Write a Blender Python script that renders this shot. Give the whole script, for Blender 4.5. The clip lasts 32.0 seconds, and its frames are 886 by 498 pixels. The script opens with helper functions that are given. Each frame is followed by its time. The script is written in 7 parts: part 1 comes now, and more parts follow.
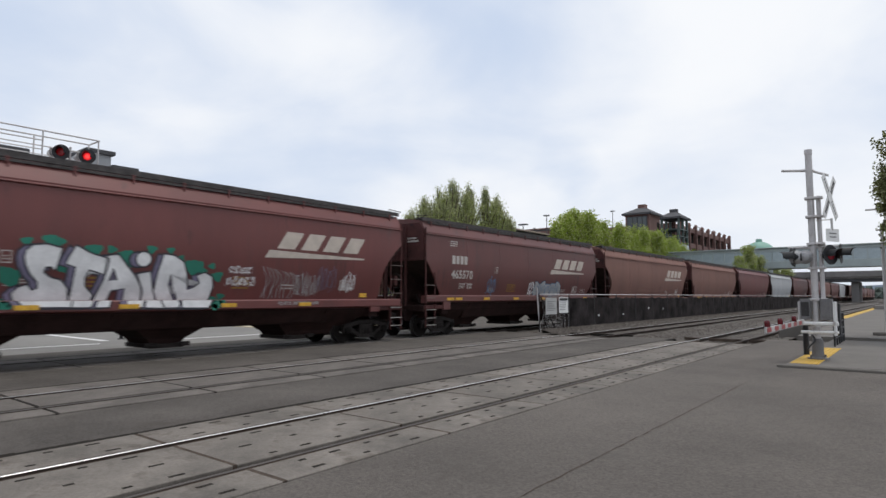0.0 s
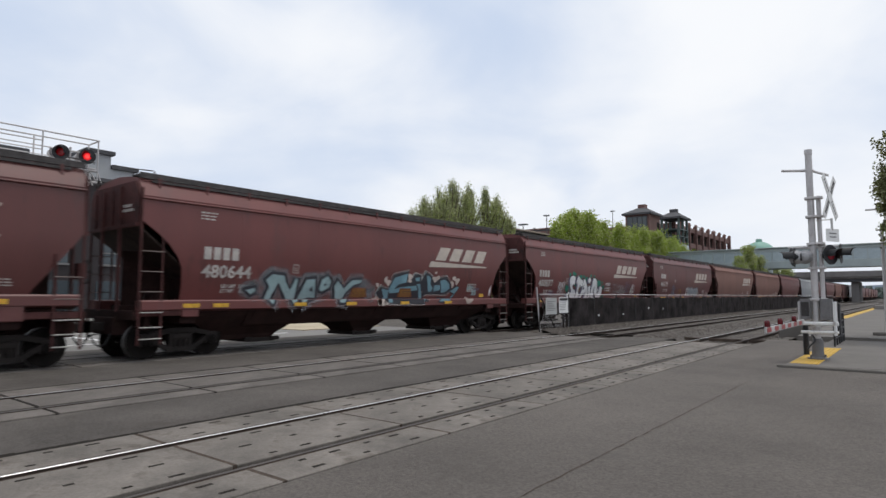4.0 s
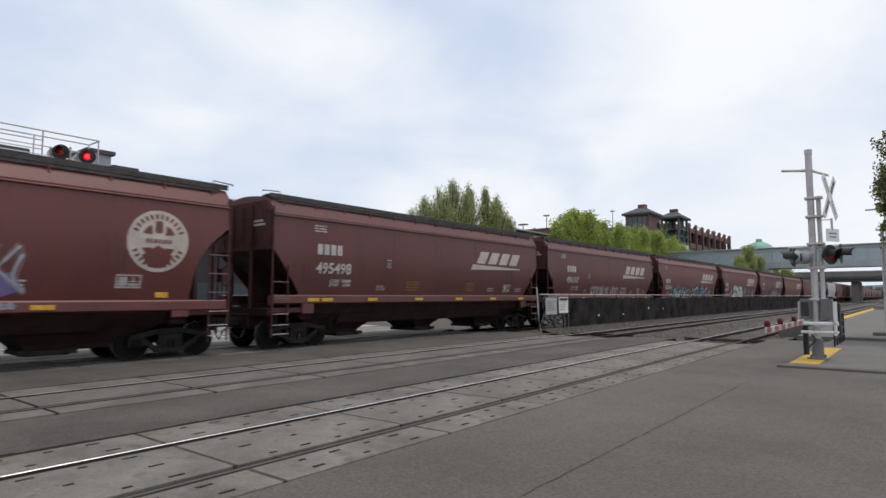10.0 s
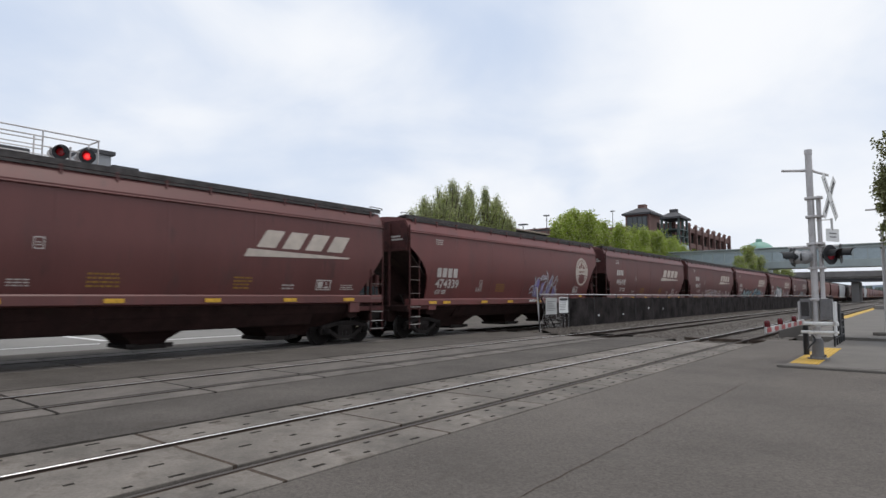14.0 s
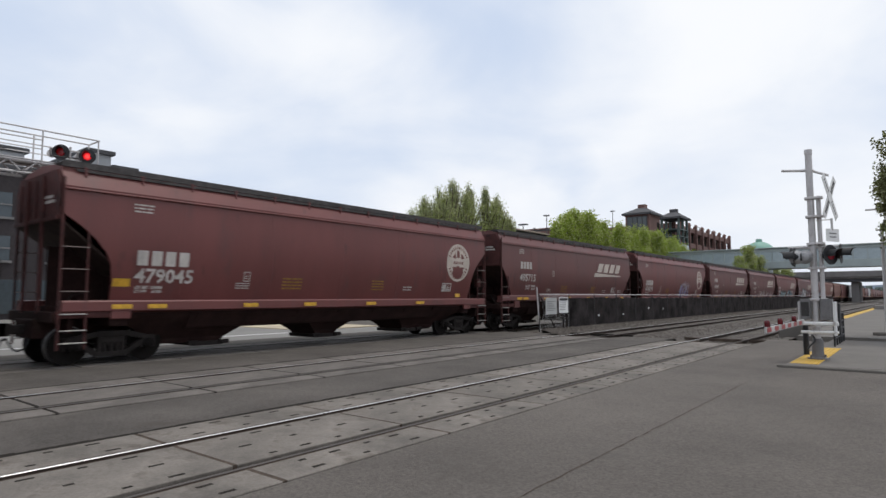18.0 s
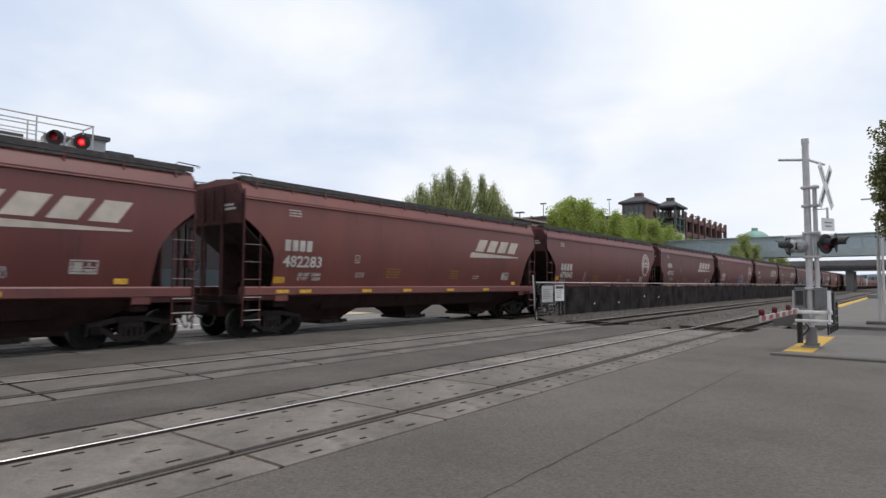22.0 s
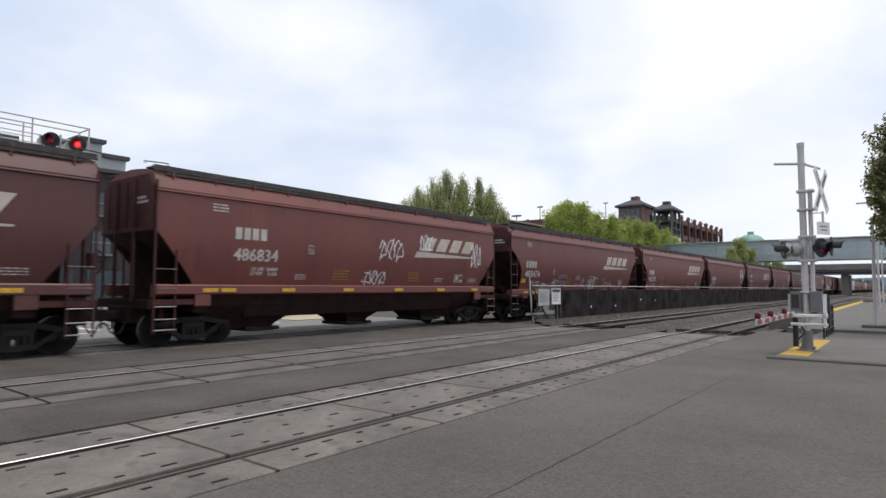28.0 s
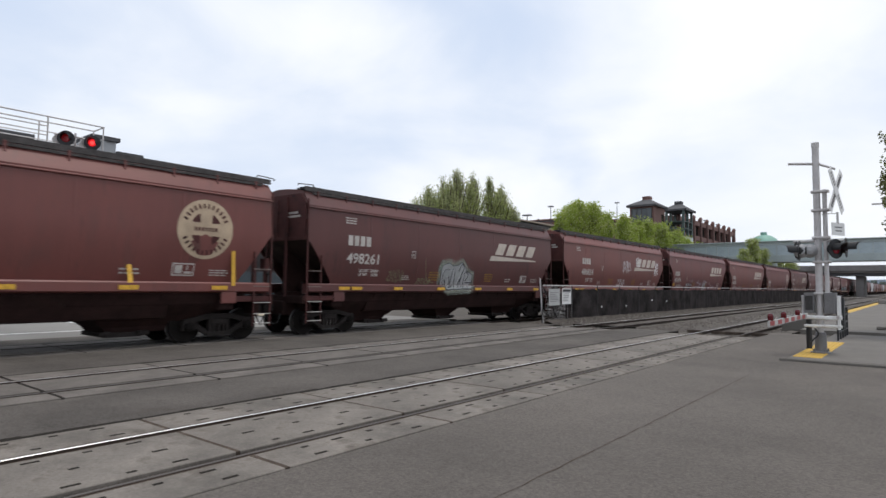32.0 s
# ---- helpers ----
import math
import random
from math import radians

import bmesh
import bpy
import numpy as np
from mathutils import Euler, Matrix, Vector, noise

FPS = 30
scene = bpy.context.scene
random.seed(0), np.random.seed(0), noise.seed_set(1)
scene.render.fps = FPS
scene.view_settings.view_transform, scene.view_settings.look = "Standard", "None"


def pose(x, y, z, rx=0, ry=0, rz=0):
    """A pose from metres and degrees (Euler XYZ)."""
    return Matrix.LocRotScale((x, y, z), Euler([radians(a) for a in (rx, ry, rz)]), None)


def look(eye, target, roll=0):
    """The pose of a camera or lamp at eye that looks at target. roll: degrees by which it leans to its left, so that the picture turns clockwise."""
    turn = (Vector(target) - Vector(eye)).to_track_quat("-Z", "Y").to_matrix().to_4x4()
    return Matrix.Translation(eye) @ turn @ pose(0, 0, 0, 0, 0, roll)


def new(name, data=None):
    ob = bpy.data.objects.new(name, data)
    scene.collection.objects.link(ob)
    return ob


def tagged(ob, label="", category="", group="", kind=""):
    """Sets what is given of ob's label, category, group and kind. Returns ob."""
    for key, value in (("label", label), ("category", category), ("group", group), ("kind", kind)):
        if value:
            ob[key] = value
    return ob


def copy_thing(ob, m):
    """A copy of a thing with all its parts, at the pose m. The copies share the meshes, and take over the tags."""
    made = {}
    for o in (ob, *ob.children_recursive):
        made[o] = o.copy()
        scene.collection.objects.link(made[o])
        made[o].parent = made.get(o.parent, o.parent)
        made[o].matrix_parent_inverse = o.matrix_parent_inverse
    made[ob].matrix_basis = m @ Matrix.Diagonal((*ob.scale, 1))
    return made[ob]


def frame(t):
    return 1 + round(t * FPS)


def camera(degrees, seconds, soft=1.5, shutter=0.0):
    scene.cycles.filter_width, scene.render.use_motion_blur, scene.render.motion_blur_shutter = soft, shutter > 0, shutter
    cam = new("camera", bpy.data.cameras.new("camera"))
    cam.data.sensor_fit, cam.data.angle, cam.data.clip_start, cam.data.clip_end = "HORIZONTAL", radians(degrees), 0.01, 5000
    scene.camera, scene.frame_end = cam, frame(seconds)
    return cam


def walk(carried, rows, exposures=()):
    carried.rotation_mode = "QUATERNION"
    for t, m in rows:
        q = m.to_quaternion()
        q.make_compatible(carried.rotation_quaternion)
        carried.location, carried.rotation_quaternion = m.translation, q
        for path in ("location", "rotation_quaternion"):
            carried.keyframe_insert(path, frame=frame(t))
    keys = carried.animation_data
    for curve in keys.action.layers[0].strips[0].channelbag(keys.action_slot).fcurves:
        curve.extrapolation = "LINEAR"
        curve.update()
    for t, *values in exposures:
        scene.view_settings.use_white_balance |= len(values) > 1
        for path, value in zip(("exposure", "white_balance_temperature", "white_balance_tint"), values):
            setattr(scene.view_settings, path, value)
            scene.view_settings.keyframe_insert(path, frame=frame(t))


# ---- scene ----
cam = camera(73.49, 32.0, soft=1.5, shutter=0.4)

EYE = (0.0, 0.0, 1.646)
STILL = (94.573, 0.044, 38.528)
SWAY = [(20, 94.619, 0.019, 38.532), (20.5, 92.654, -0.344, 38.414), (21, 93.464, 0.004, 38.188), (21.5, 93.300, -0.209, 38.304),
        (22, 93.384, -0.154, 38.181), (22.5, 93.321, -0.265, 38.237), (23, 93.279, -0.275, 38.262), (23.5, 93.432, -0.140, 38.240),
        (24, 93.547, -0.422, 37.983), (24.5, 93.409, -0.155, 38.156), (25, 93.937, -0.034, 37.916), (25.5, 93.968, -0.231, 37.909),
        (27.5, 93.838, -0.197, 37.846), (28, 93.692, -0.217, 37.866), (28.5, 93.604, -0.279, 37.819), (29, 93.575, -0.235, 37.746),
        (29.5, 93.491, -0.466, 37.919), (30, 93.480, -0.459, 38.131), (30.5, 93.512, -0.530, 38.399), (31, 93.531, -0.505, 38.601),
        (31.5, 93.525, -0.538, 38.750), (32, 93.600, -0.571, 38.833)]
rows = [(0.0, pose(*EYE, *STILL)), (10.0, pose(*EYE, *STILL)), (19.7, pose(*EYE, *STILL)), (19.9, pose(*EYE, *STILL))]
rows += [(t, pose(*EYE, rx, ry, rz)) for t, rx, ry, rz in SWAY]
walk(cam, rows, [(0, 0.0), (13, 0.02), (19, 0.03), (25, 0.12), (32, 0.12)])

# ---- world and light ----
SUN_UP, SUN_TURN = 74.0, 50.0
world = bpy.data.worlds.new("sky")
scene.world = world
world.use_nodes = True
wn, wl = world.node_tree.nodes, world.node_tree.links
wn.clear()
w_out = wn.new("ShaderNodeOutputWorld")
w_bg = wn.new("ShaderNodeBackground")
w_sky = wn.new("ShaderNodeTexSky")
w_sky.sky_type = "NISHITA"
w_sky.sun_disc = False
w_sky.sun_elevation, w_sky.sun_rotation = radians(SUN_UP), radians(SUN_TURN)
w_sky.air_density, w_sky.dust_density = 1.0, 1.5
w_co = wn.new("ShaderNodeTexCoord")
w_map = wn.new("ShaderNodeMapping")
w_map.inputs["Scale"].default_value = (1.0, 1.0, 2.2)
w_map.inputs["Rotation"].default_value = (0.35, 0.45, 0.6)
w_map.inputs["Location"].default_value = (0.9, 0.4, 0.2)
w_n1 = wn.new("ShaderNodeTexNoise")
w_n1.inputs["Scale"].default_value, w_n1.inputs["Detail"].default_value = 2.6, 9.0
w_n1.inputs["Roughness"].default_value, w_n1.inputs["Distortion"].default_value = 0.5, 0.3
wl.new(w_co.outputs["Generated"], w_map.inputs["Vector"])
wl.new(w_map.outputs["Vector"], w_n1.inputs["Vector"])


def w_math(op, a, b):
    m = wn.new("ShaderNodeMath")
    m.operation = op
    for i, q in enumerate((a, b)):
        if isinstance(q, (int, float)):
            m.inputs[i].default_value = q
        else:
            wl.new(q, m.inputs[i])
    return m.outputs[0]


# cloud cover: billows of noise, thinner and thicker banks of cloud at compass bearings (degrees west of north), heights and widths
cover = w_math("MULTIPLY_ADD", w_n1.outputs["Fac"], 2.6)
cover.node.inputs[2].default_value = -0.75
w_warp = wn.new("ShaderNodeTexNoise")
w_warp.inputs["Scale"].default_value, w_warp.inputs["Detail"].default_value = 4.0, 7.0
wl.new(w_co.outputs["Generated"], w_warp.inputs["Vector"])
w_off = wn.new("ShaderNodeVectorMath")
w_off.operation = "MULTIPLY_ADD"
w_off.inputs[1].default_value, w_off.inputs[2].default_value = (0.2, 0.2, 0.2), (-0.1, -0.1, -0.1)
wl.new(w_warp.outputs["Color"], w_off.inputs[0])
w_dir = wn.new("ShaderNodeVectorMath")
w_dir.operation = "ADD"
wl.new(w_co.outputs["Generated"], w_dir.inputs[0])
wl.new(w_off.outputs["Vector"], w_dir.inputs[1])
w_unit = wn.new("ShaderNodeVectorMath")
w_unit.operation = "NORMALIZE"
wl.new(w_dir.outputs["Vector"], w_unit.inputs[0])
BANKS = ((74.5, 19.4, 8.9, -0.56), (32.0, 20.9, 13.6, -0.44), (35.9, 19.3, 10.5, -0.24), (23.3, 23.7, 8.1, -0.32), (25.1, 15.5, 10.5, -0.24),
         (47.0, 13.9, 7.3, -0.40), (26.7, 11.3, 4.1, -0.48), (33.2, 12.7, 5.7, -0.24), (38.7, 26.4, 10.5, -0.24), (61.3, 12.8, 12.1, -0.24),
         (73.7, 14.5, 9.7, -0.16), (10.5, 16.9, 14.4, -0.24), (46.0, 22.9, 12.1, 0.40), (11.6, 23.0, 17.4, 0.48), (3.3, 21.2, 13.6, 0.32),
         (39.9, 15.9, 10.5, 0.28), (67.1, 21.0, 11.3, 0.32), (55.1, 19.8, 9.7, 0.20), (5.8, 10.3, 17.4, 0.16), (34.9, 9.5, 17.4, 0.20))
for bearing, height, wide, amount in BANKS:
    b, h = radians(bearing), radians(height)
    dot = wn.new("ShaderNodeVectorMath")
    dot.operation = "DOT_PRODUCT"
    dot.inputs[1].default_value = (-math.sin(b) * math.cos(h), math.cos(b) * math.cos(h), math.sin(h))
    wl.new(w_unit.outputs["Vector"], dot.inputs[0])
    soft = wn.new("ShaderNodeMapRange")
    soft.interpolation_type = "LINEAR"
    soft.inputs["From Min"].default_value, soft.inputs["From Max"].default_value = math.cos(radians(wide)), 1.0
    soft.inputs["To Max"].default_value = amount * 0.75
    wl.new(dot.outputs["Value"], soft.inputs["Value"])
    cover = w_math("ADD", cover, soft.outputs["Result"])
w_clamp = wn.new("ShaderNodeMapRange")
w_clamp.interpolation_type = "SMOOTHSTEP"
w_clamp.inputs["From Min"].default_value, w_clamp.inputs["From Max"].default_value = -0.35, 1.35
wl.new(cover, w_clamp.inputs["Value"])
w_thin = wn.new("ShaderNodeMix")
w_thin.data_type = "RGBA"
w_thin.inputs[0].default_value = 0.85
w_thin.inputs[7].default_value = (8.6, 9.9, 12.2, 1)
w_mix = wn.new("ShaderNodeMix")
w_mix.data_type = "RGBA"
w_mix.inputs[7].default_value = (12.0, 12.25, 12.7, 1)
wl.new(w_sky.outputs["Color"], w_thin.inputs[6])
wl.new(w_clamp.outputs["Result"], w_mix.inputs[0])
wl.new(w_thin.outputs[2], w_mix.inputs[6])
wl.new(w_mix.outputs[2], w_bg.inputs["Color"])
w_bg.inputs["Strength"].default_value = 0.078
wl.new(w_bg.outputs["Background"], w_out.inputs["Surface"])

sun_data = bpy.data.lights.new("sun", "SUN")
sun_data.energy, sun_data.angle, sun_data.color = 1.5, radians(24), (1.0, 0.95, 0.88)
sun = new("sun", sun_data)
az = radians(SUN_TURN)
sun_way = Vector((math.sin(az) * math.cos(radians(SUN_UP)), math.cos(az) * math.cos(radians(SUN_UP)), math.sin(radians(SUN_UP))))
sun.matrix_world = look(sun_way * 300, (0, 0, 0))


# ---- materials ----
def mat(name, color, rough=0.7, metal=0.0, vary=0.25, fine=40.0, coarse=1.2, bump=0.15, glow=None, spec=0.5, rand=0.0, streak=0.0, dirt=None, blotch=None, grime=0.0):
    """A surface with coarse stains and fine grain; streak runs stains down the wall, rand varies from object to object, grime adds thin soot runs."""
    m = bpy.data.materials.new(name)
    m.use_nodes = True
    n, l = m.node_tree.nodes, m.node_tree.links
    b = n["Principled BSDF"]
    b.inputs["Roughness"].default_value, b.inputs["Metallic"].default_value = rough, metal
    b.inputs["Specular IOR Level"].default_value = spec
    co = n.new("ShaderNodeTexCoord")
    mp = n.new("ShaderNodeMapping")
    if streak:
        mp.inputs["Scale"].default_value = (1.0, 1.0, streak)
    l.new(co.outputs["Object"], mp.inputs["Vector"])
    n1 = n.new("ShaderNodeTexNoise")
    n1.inputs["Scale"].default_value, n1.inputs["Detail"].default_value, n1.inputs["Roughness"].default_value = coarse, 6.0, 0.62
    l.new(mp.outputs["Vector"], n1.inputs["Vector"])
    n2 = n.new("ShaderNodeTexNoise")
    n2.inputs["Scale"].default_value, n2.inputs["Detail"].default_value = fine, 3.0 if blotch is None else 6.0
    n2.inputs["Roughness"].default_value = 0.5 if blotch is None else 0.8
    l.new(co.outputs["Object"], n2.inputs["Vector"])
    r1 = n.new("ShaderNodeMapRange")
    r1.inputs["From Min"].default_value, r1.inputs["From Max"].default_value = 0.3, 0.7
    r1.inputs["To Min"].default_value, r1.inputs["To Max"].default_value = 1 - (vary if blotch is None else blotch), 1 + (vary if blotch is None else blotch) * 0.8
    l.new(n1.outputs["Fac"], r1.inputs["Value"])
    r2 = n.new("ShaderNodeMapRange")
    r2.inputs["From Min"].default_value, r2.inputs["From Max"].default_value = 0.25, 0.75
    r2.inputs["To Min"].default_value, r2.inputs["To Max"].default_value = 1 - vary * 0.6, 1 + vary * 0.6
    l.new(n2.outputs["Fac"], r2.inputs["Value"])
    mul = n.new("ShaderNodeMath")
    mul.operation = "MULTIPLY"
    l.new(r1.outputs["Result"], mul.inputs[0])
    l.new(r2.outputs["Result"], mul.inputs[1])
    last = mul.outputs[0]
    if rand:
        oi = n.new("ShaderNodeObjectInfo")
        r3 = n.new("ShaderNodeMapRange")
        r3.inputs["To Min"].default_value, r3.inputs["To Max"].default_value = 1 - rand, 1 + rand
        l.new(oi.outputs["Random"], r3.inputs["Value"])
        m3 = n.new("ShaderNodeMath")
        m3.operation = "MULTIPLY"
        l.new(last, m3.inputs[0])
        l.new(r3.outputs["Result"], m3.inputs[1])
        last = m3.outputs[0]
    sc = n.new("ShaderNodeVectorMath")
    sc.operation = "SCALE"
    sc.inputs[0].default_value = color
    l.new(last, sc.inputs["Scale"])
    col = sc.outputs["Vector"]
    if dirt:
        n4 = n.new("ShaderNodeTexNoise")
        n4.inputs["Scale"].default_value, n4.inputs["Detail"].default_value, n4.inputs["Roughness"].default_value = dirt[1], 8.0, 0.7
        l.new(mp.outputs["Vector"], n4.inputs["Vector"])
        rr = n.new("ShaderNodeValToRGB")
        rr.color_ramp.elements[0].position, rr.color_ramp.elements[1].position = dirt[2], dirt[2] + 0.16
        l.new(n4.outputs["Fac"], rr.inputs["Fac"])
        mx = n.new("ShaderNodeMix")
        mx.data_type = "RGBA"
        l.new(rr.outputs["Color"], mx.inputs[0])
        l.new(col, mx.inputs[6])
        mx.inputs[7].default_value = (*dirt[0], 1)
        col = mx.outputs[2]
    if grime:
        # narrow sooty runs and rubbed marks of their own shape
        gm = n.new("ShaderNodeMapping")
        gm.inputs["Scale"].default_value = (1.0, 1.0, 0.22)
        l.new(co.outputs["Object"], gm.inputs["Vector"])
        g1 = n.new("ShaderNodeTexNoise")
        g1.inputs["Scale"].default_value, g1.inputs["Detail"].default_value, g1.inputs["Roughness"].default_value = 4.5, 4.0, 0.6
        l.new(gm.outputs["Vector"], g1.inputs["Vector"])
        g2 = n.new("ShaderNodeTexNoise")
        g2.inputs["Scale"].default_value, g2.inputs["Detail"].default_value = 0.8, 3.0
        l.new(co.outputs["Object"], g2.inputs["Vector"])
        gs = n.new("ShaderNodeMath")
        gs.operation = "ADD"
        l.new(g1.outputs["Fac"], gs.inputs[0])
        l.new(g2.outputs["Fac"], gs.inputs[1])
        gr = n.new("ShaderNodeMapRange")
        gr.inputs["From Min"].default_value, gr.inputs["From Max"].default_value = 1.14, 1.36
        gr.inputs["To Max"].default_value = grime
        l.new(gs.outputs[0], gr.inputs["Value"])
        gx = n.new("ShaderNodeMix")
        gx.data_type = "RGBA"
        l.new(gr.outputs["Result"], gx.inputs[0])
        l.new(col, gx.inputs[6])
        gx.inputs[7].default_value = (color[0] * 0.35, color[1] * 0.55, color[2] * 0.6, 1)
        col = gx.outputs[2]
    l.new(col, b.inputs["Base Color"])
    rg = n.new("ShaderNodeMapRange")
    rg.inputs["To Min"].default_value, rg.inputs["To Max"].default_value = max(0.03, rough - 0.1), min(1, rough + 0.1)
    l.new(n1.outputs["Fac"], rg.inputs["Value"])
    l.new(rg.outputs["Result"], b.inputs["Roughness"])
    if bump:
        bp = n.new("ShaderNodeBump")
        bp.inputs["Strength"].default_value, bp.inputs["Distance"].default_value = bump, 0.01
        l.new(n2.outputs["Fac"], bp.inputs["Height"])
        l.new(bp.outputs["Normal"], b.inputs["Normal"])
    if glow:
        b.inputs["Emission Color"].default_value, b.inputs["Emission Strength"].default_value = (*glow[0], 1), glow[1]
    return m


M_ASPHALT = mat("asphalt", (0.118, 0.104, 0.093), 0.92, 0, 0.9, 30, 0.3, 1.2, spec=0.25, dirt=((0.09, 0.081, 0.073), 0.6, 0.56), blotch=0.28)
M_ASPHALT_OLD = mat("old_asphalt", (0.09, 0.08, 0.072), 0.92, 0, 0.9, 26, 0.5, 1.0, spec=0.25, dirt=((0.062, 0.053, 0.045), 1.1, 0.56), blotch=0.35)
M_ASPHALT_FAR = mat("light_asphalt", (0.2, 0.192, 0.18), 0.92, 0, 0.2, 30, 0.2, 0.3)
M_PANEL = mat("concrete_panel", (0.168, 0.15, 0.132), 0.85, 0, 0.5, 26, 0.9, 0.6, spec=0.3, rand=0.1, dirt=((0.092, 0.077, 0.064), 1.7, 0.52), blotch=0.5)
M_PANEL_OLD = mat("worn_panel", (0.122, 0.108, 0.096), 0.9, 0, 0.5, 26, 1.1, 0.5, rand=0.1, dirt=((0.07, 0.06, 0.051), 1.7, 0.54), blotch=0.4)
M_JOINT = mat("joint_dirt", (0.075, 0.058, 0.047), 0.95, 0, 0.5, 40, 3, 0.6, spec=0.08)
M_TAN = mat("tan_paving", (0.45, 0.38, 0.27), 0.9, 0, 0.2, 10, 0.4, 0.2)
M_SLOT = mat("dark_slot", (0.026, 0.023, 0.02), 0.95, spec=0.05)
M_RAIL = mat("rail_rust", (0.04, 0.029, 0.024), 0.85, 0.0, 0.3, spec=0.2)
# both rails wear alike; this darker top puts the missing glint into colour
M_RAILNOGLINT = mat("rail_glintless_top", (0.085, 0.077, 0.072), 0.6, 0.2, 0.2, 60, 4, 0.03)
M_RAILTOP = mat("rail_polished", (0.72, 0.71, 0.70), 0.36, 1.0, 0.2, 60, 1.5, 0.03)
M_BALLAST = mat("ballast_gravel", (0.082, 0.07, 0.06), 0.95, 0, 0.5, 18, 1.5, 1.0)
M_STONE = mat("ballast_stone", (0.11, 0.095, 0.083), 0.95, 0, 0.45, 14, 5, 0.6)
M_TIE = mat("weathered_timber", (0.06, 0.048, 0.04), 0.9, 0, 0.35, 30, 2, 0.5, rand=0.25)
M_CONC = mat("pavement_concrete", (0.13, 0.119, 0.107), 0.9, 0, 0.2, 30, 0.6, 0.3, dirt=((0.15, 0.14, 0.125), 1.1, 0.56))
M_YELLOW = mat("tactile_yellow", (0.5, 0.31, 0.045), 0.75, 0, 0.2, 40, 2, 0.2, dirt=((0.27, 0.19, 0.07), 2.5, 0.55))
M_GALV = mat("galvanised_steel", (0.52, 0.50, 0.495), 0.5, 0.15, 0.15, 60, 2, 0.08, dirt=((0.33, 0.31, 0.295), 5, 0.58))
M_LAMPBACK = mat("weathered_aluminium", (0.3, 0.3, 0.305), 0.5, 0.3, 0.25, 40, 4, 0.08)
M_WHITE = mat("white_paint", (0.72, 0.72, 0.71), 0.6, 0, 0.1, 40, 3, 0.05)
M_BLACK = mat("black_metal", (0.018, 0.018, 0.02), 0.55, 0.1, 0.3)
M_REDPAINT = mat("red_reflective", (0.3, 0.03, 0.03), 0.5, 0, 0.15)
M_LAMP_ON = mat("lit_red_lens", (0.5, 0.02, 0.02), 0.3, 0, 0.1, glow=((1.0, 0.02, 0.03), 0.55))
M_LAMP_CORE = mat("lit_red_core", (0.9, 0.1, 0.06), 0.3, 0, 0.05, glow=((1.0, 0.05, 0.05), 1.4))
M_LAMP_DIM = mat("dim_red_lens", (0.12, 0.008, 0.012), 0.25, 0, 0.1, glow=((1.0, 0.02, 0.03), 0.05))
M_LAMP_FAINT = mat("faint_red_lens", (0.16, 0.01, 0.02), 0.25, 0, 0.1, glow=((1.0, 0.02, 0.06), 0.02))
M_LAMP_OFF = mat("dark_red_lens", (0.1, 0.008, 0.012), 0.2, 0, 0.1)
PAINT = {
    "bright": mat("bright_oxide_paint", (0.158, 0.049, 0.041), 0.48, 0, 0.2, 70, 0.55, 0.04, spec=0.5, streak=0.25, dirt=((0.128, 0.048, 0.041), 1.6, 0.54), grime=0.55),
    "red": mat("oxide_red_paint", (0.138, 0.040, 0.036), 0.48, 0, 0.2, 70, 0.55, 0.04, spec=0.5, streak=0.25, dirt=((0.108, 0.042, 0.039), 1.6, 0.54), grime=0.55),
    "brown": mat("oxide_brown_paint", (0.119, 0.040, 0.036), 0.48, 0, 0.2, 70, 0.55, 0.04, spec=0.5, streak=0.25, dirt=((0.088, 0.039, 0.036), 1.6, 0.54), grime=0.55),
    "dark": mat("dark_oxide_paint", (0.098, 0.033, 0.030), 0.48, 0, 0.2, 70, 0.55, 0.04, spec=0.5, streak=0.25, dirt=((0.075, 0.03, 0.029), 1.6, 0.54), grime=0.55),
    "faded": mat("faded_oxide_paint", (0.2, 0.105, 0.085), 0.7, 0, 0.18, 70, 0.6, 0.06, spec=0.3, streak=0.25, dirt=((0.14, 0.07, 0.06), 1.6, 0.56)),
    "grey": mat("light_grey_paint", (0.42, 0.43, 0.44), 0.65, 0, 0.15, 70, 0.6, 0.06, spec=0.3, streak=0.25, dirt=((0.27, 0.25, 0.23), 1.6, 0.58)),
}
# underframe grime; at the car ends its near-black also stands for shade
M_GRIME_SHADE = mat("grimy_shaded_underframe", (0.027, 0.0135, 0.012), 0.9, 0, 0.4, 30, 1.8, 0.3, spec=0.15, dirt=((0.03, 0.019, 0.015), 2.5, 0.57))
M_SLOPE = mat("brown_slope_sheet", (0.05, 0.034, 0.029), 0.85, 0, 0.35, 30, 1.5, 0.1, spec=0.2, dirt=((0.03, 0.018, 0.016), 2.0, 0.5))
# oxide paint with grime, darkened further to hold the shade between cars
M_ENDRED = mat("shaded_grimy_oxide", (0.078, 0.029, 0.027), 0.75, 0, 0.3, 30, 1.5, 0.1, spec=0.25, dirt=((0.025, 0.015, 0.014), 2.5, 0.52))
M_TRUCK = mat("grimy_cast_steel", (0.022, 0.018, 0.0165), 0.8, 0.0, 0.35, 30, 4, 0.25, spec=0.2, dirt=((0.04, 0.031, 0.026), 6, 0.58))
M_WHEEL = mat("wheel_steel", (0.0125, 0.0105, 0.0095), 0.85, 0.0, 0.3, 30, 4, 0.15, spec=0.12)
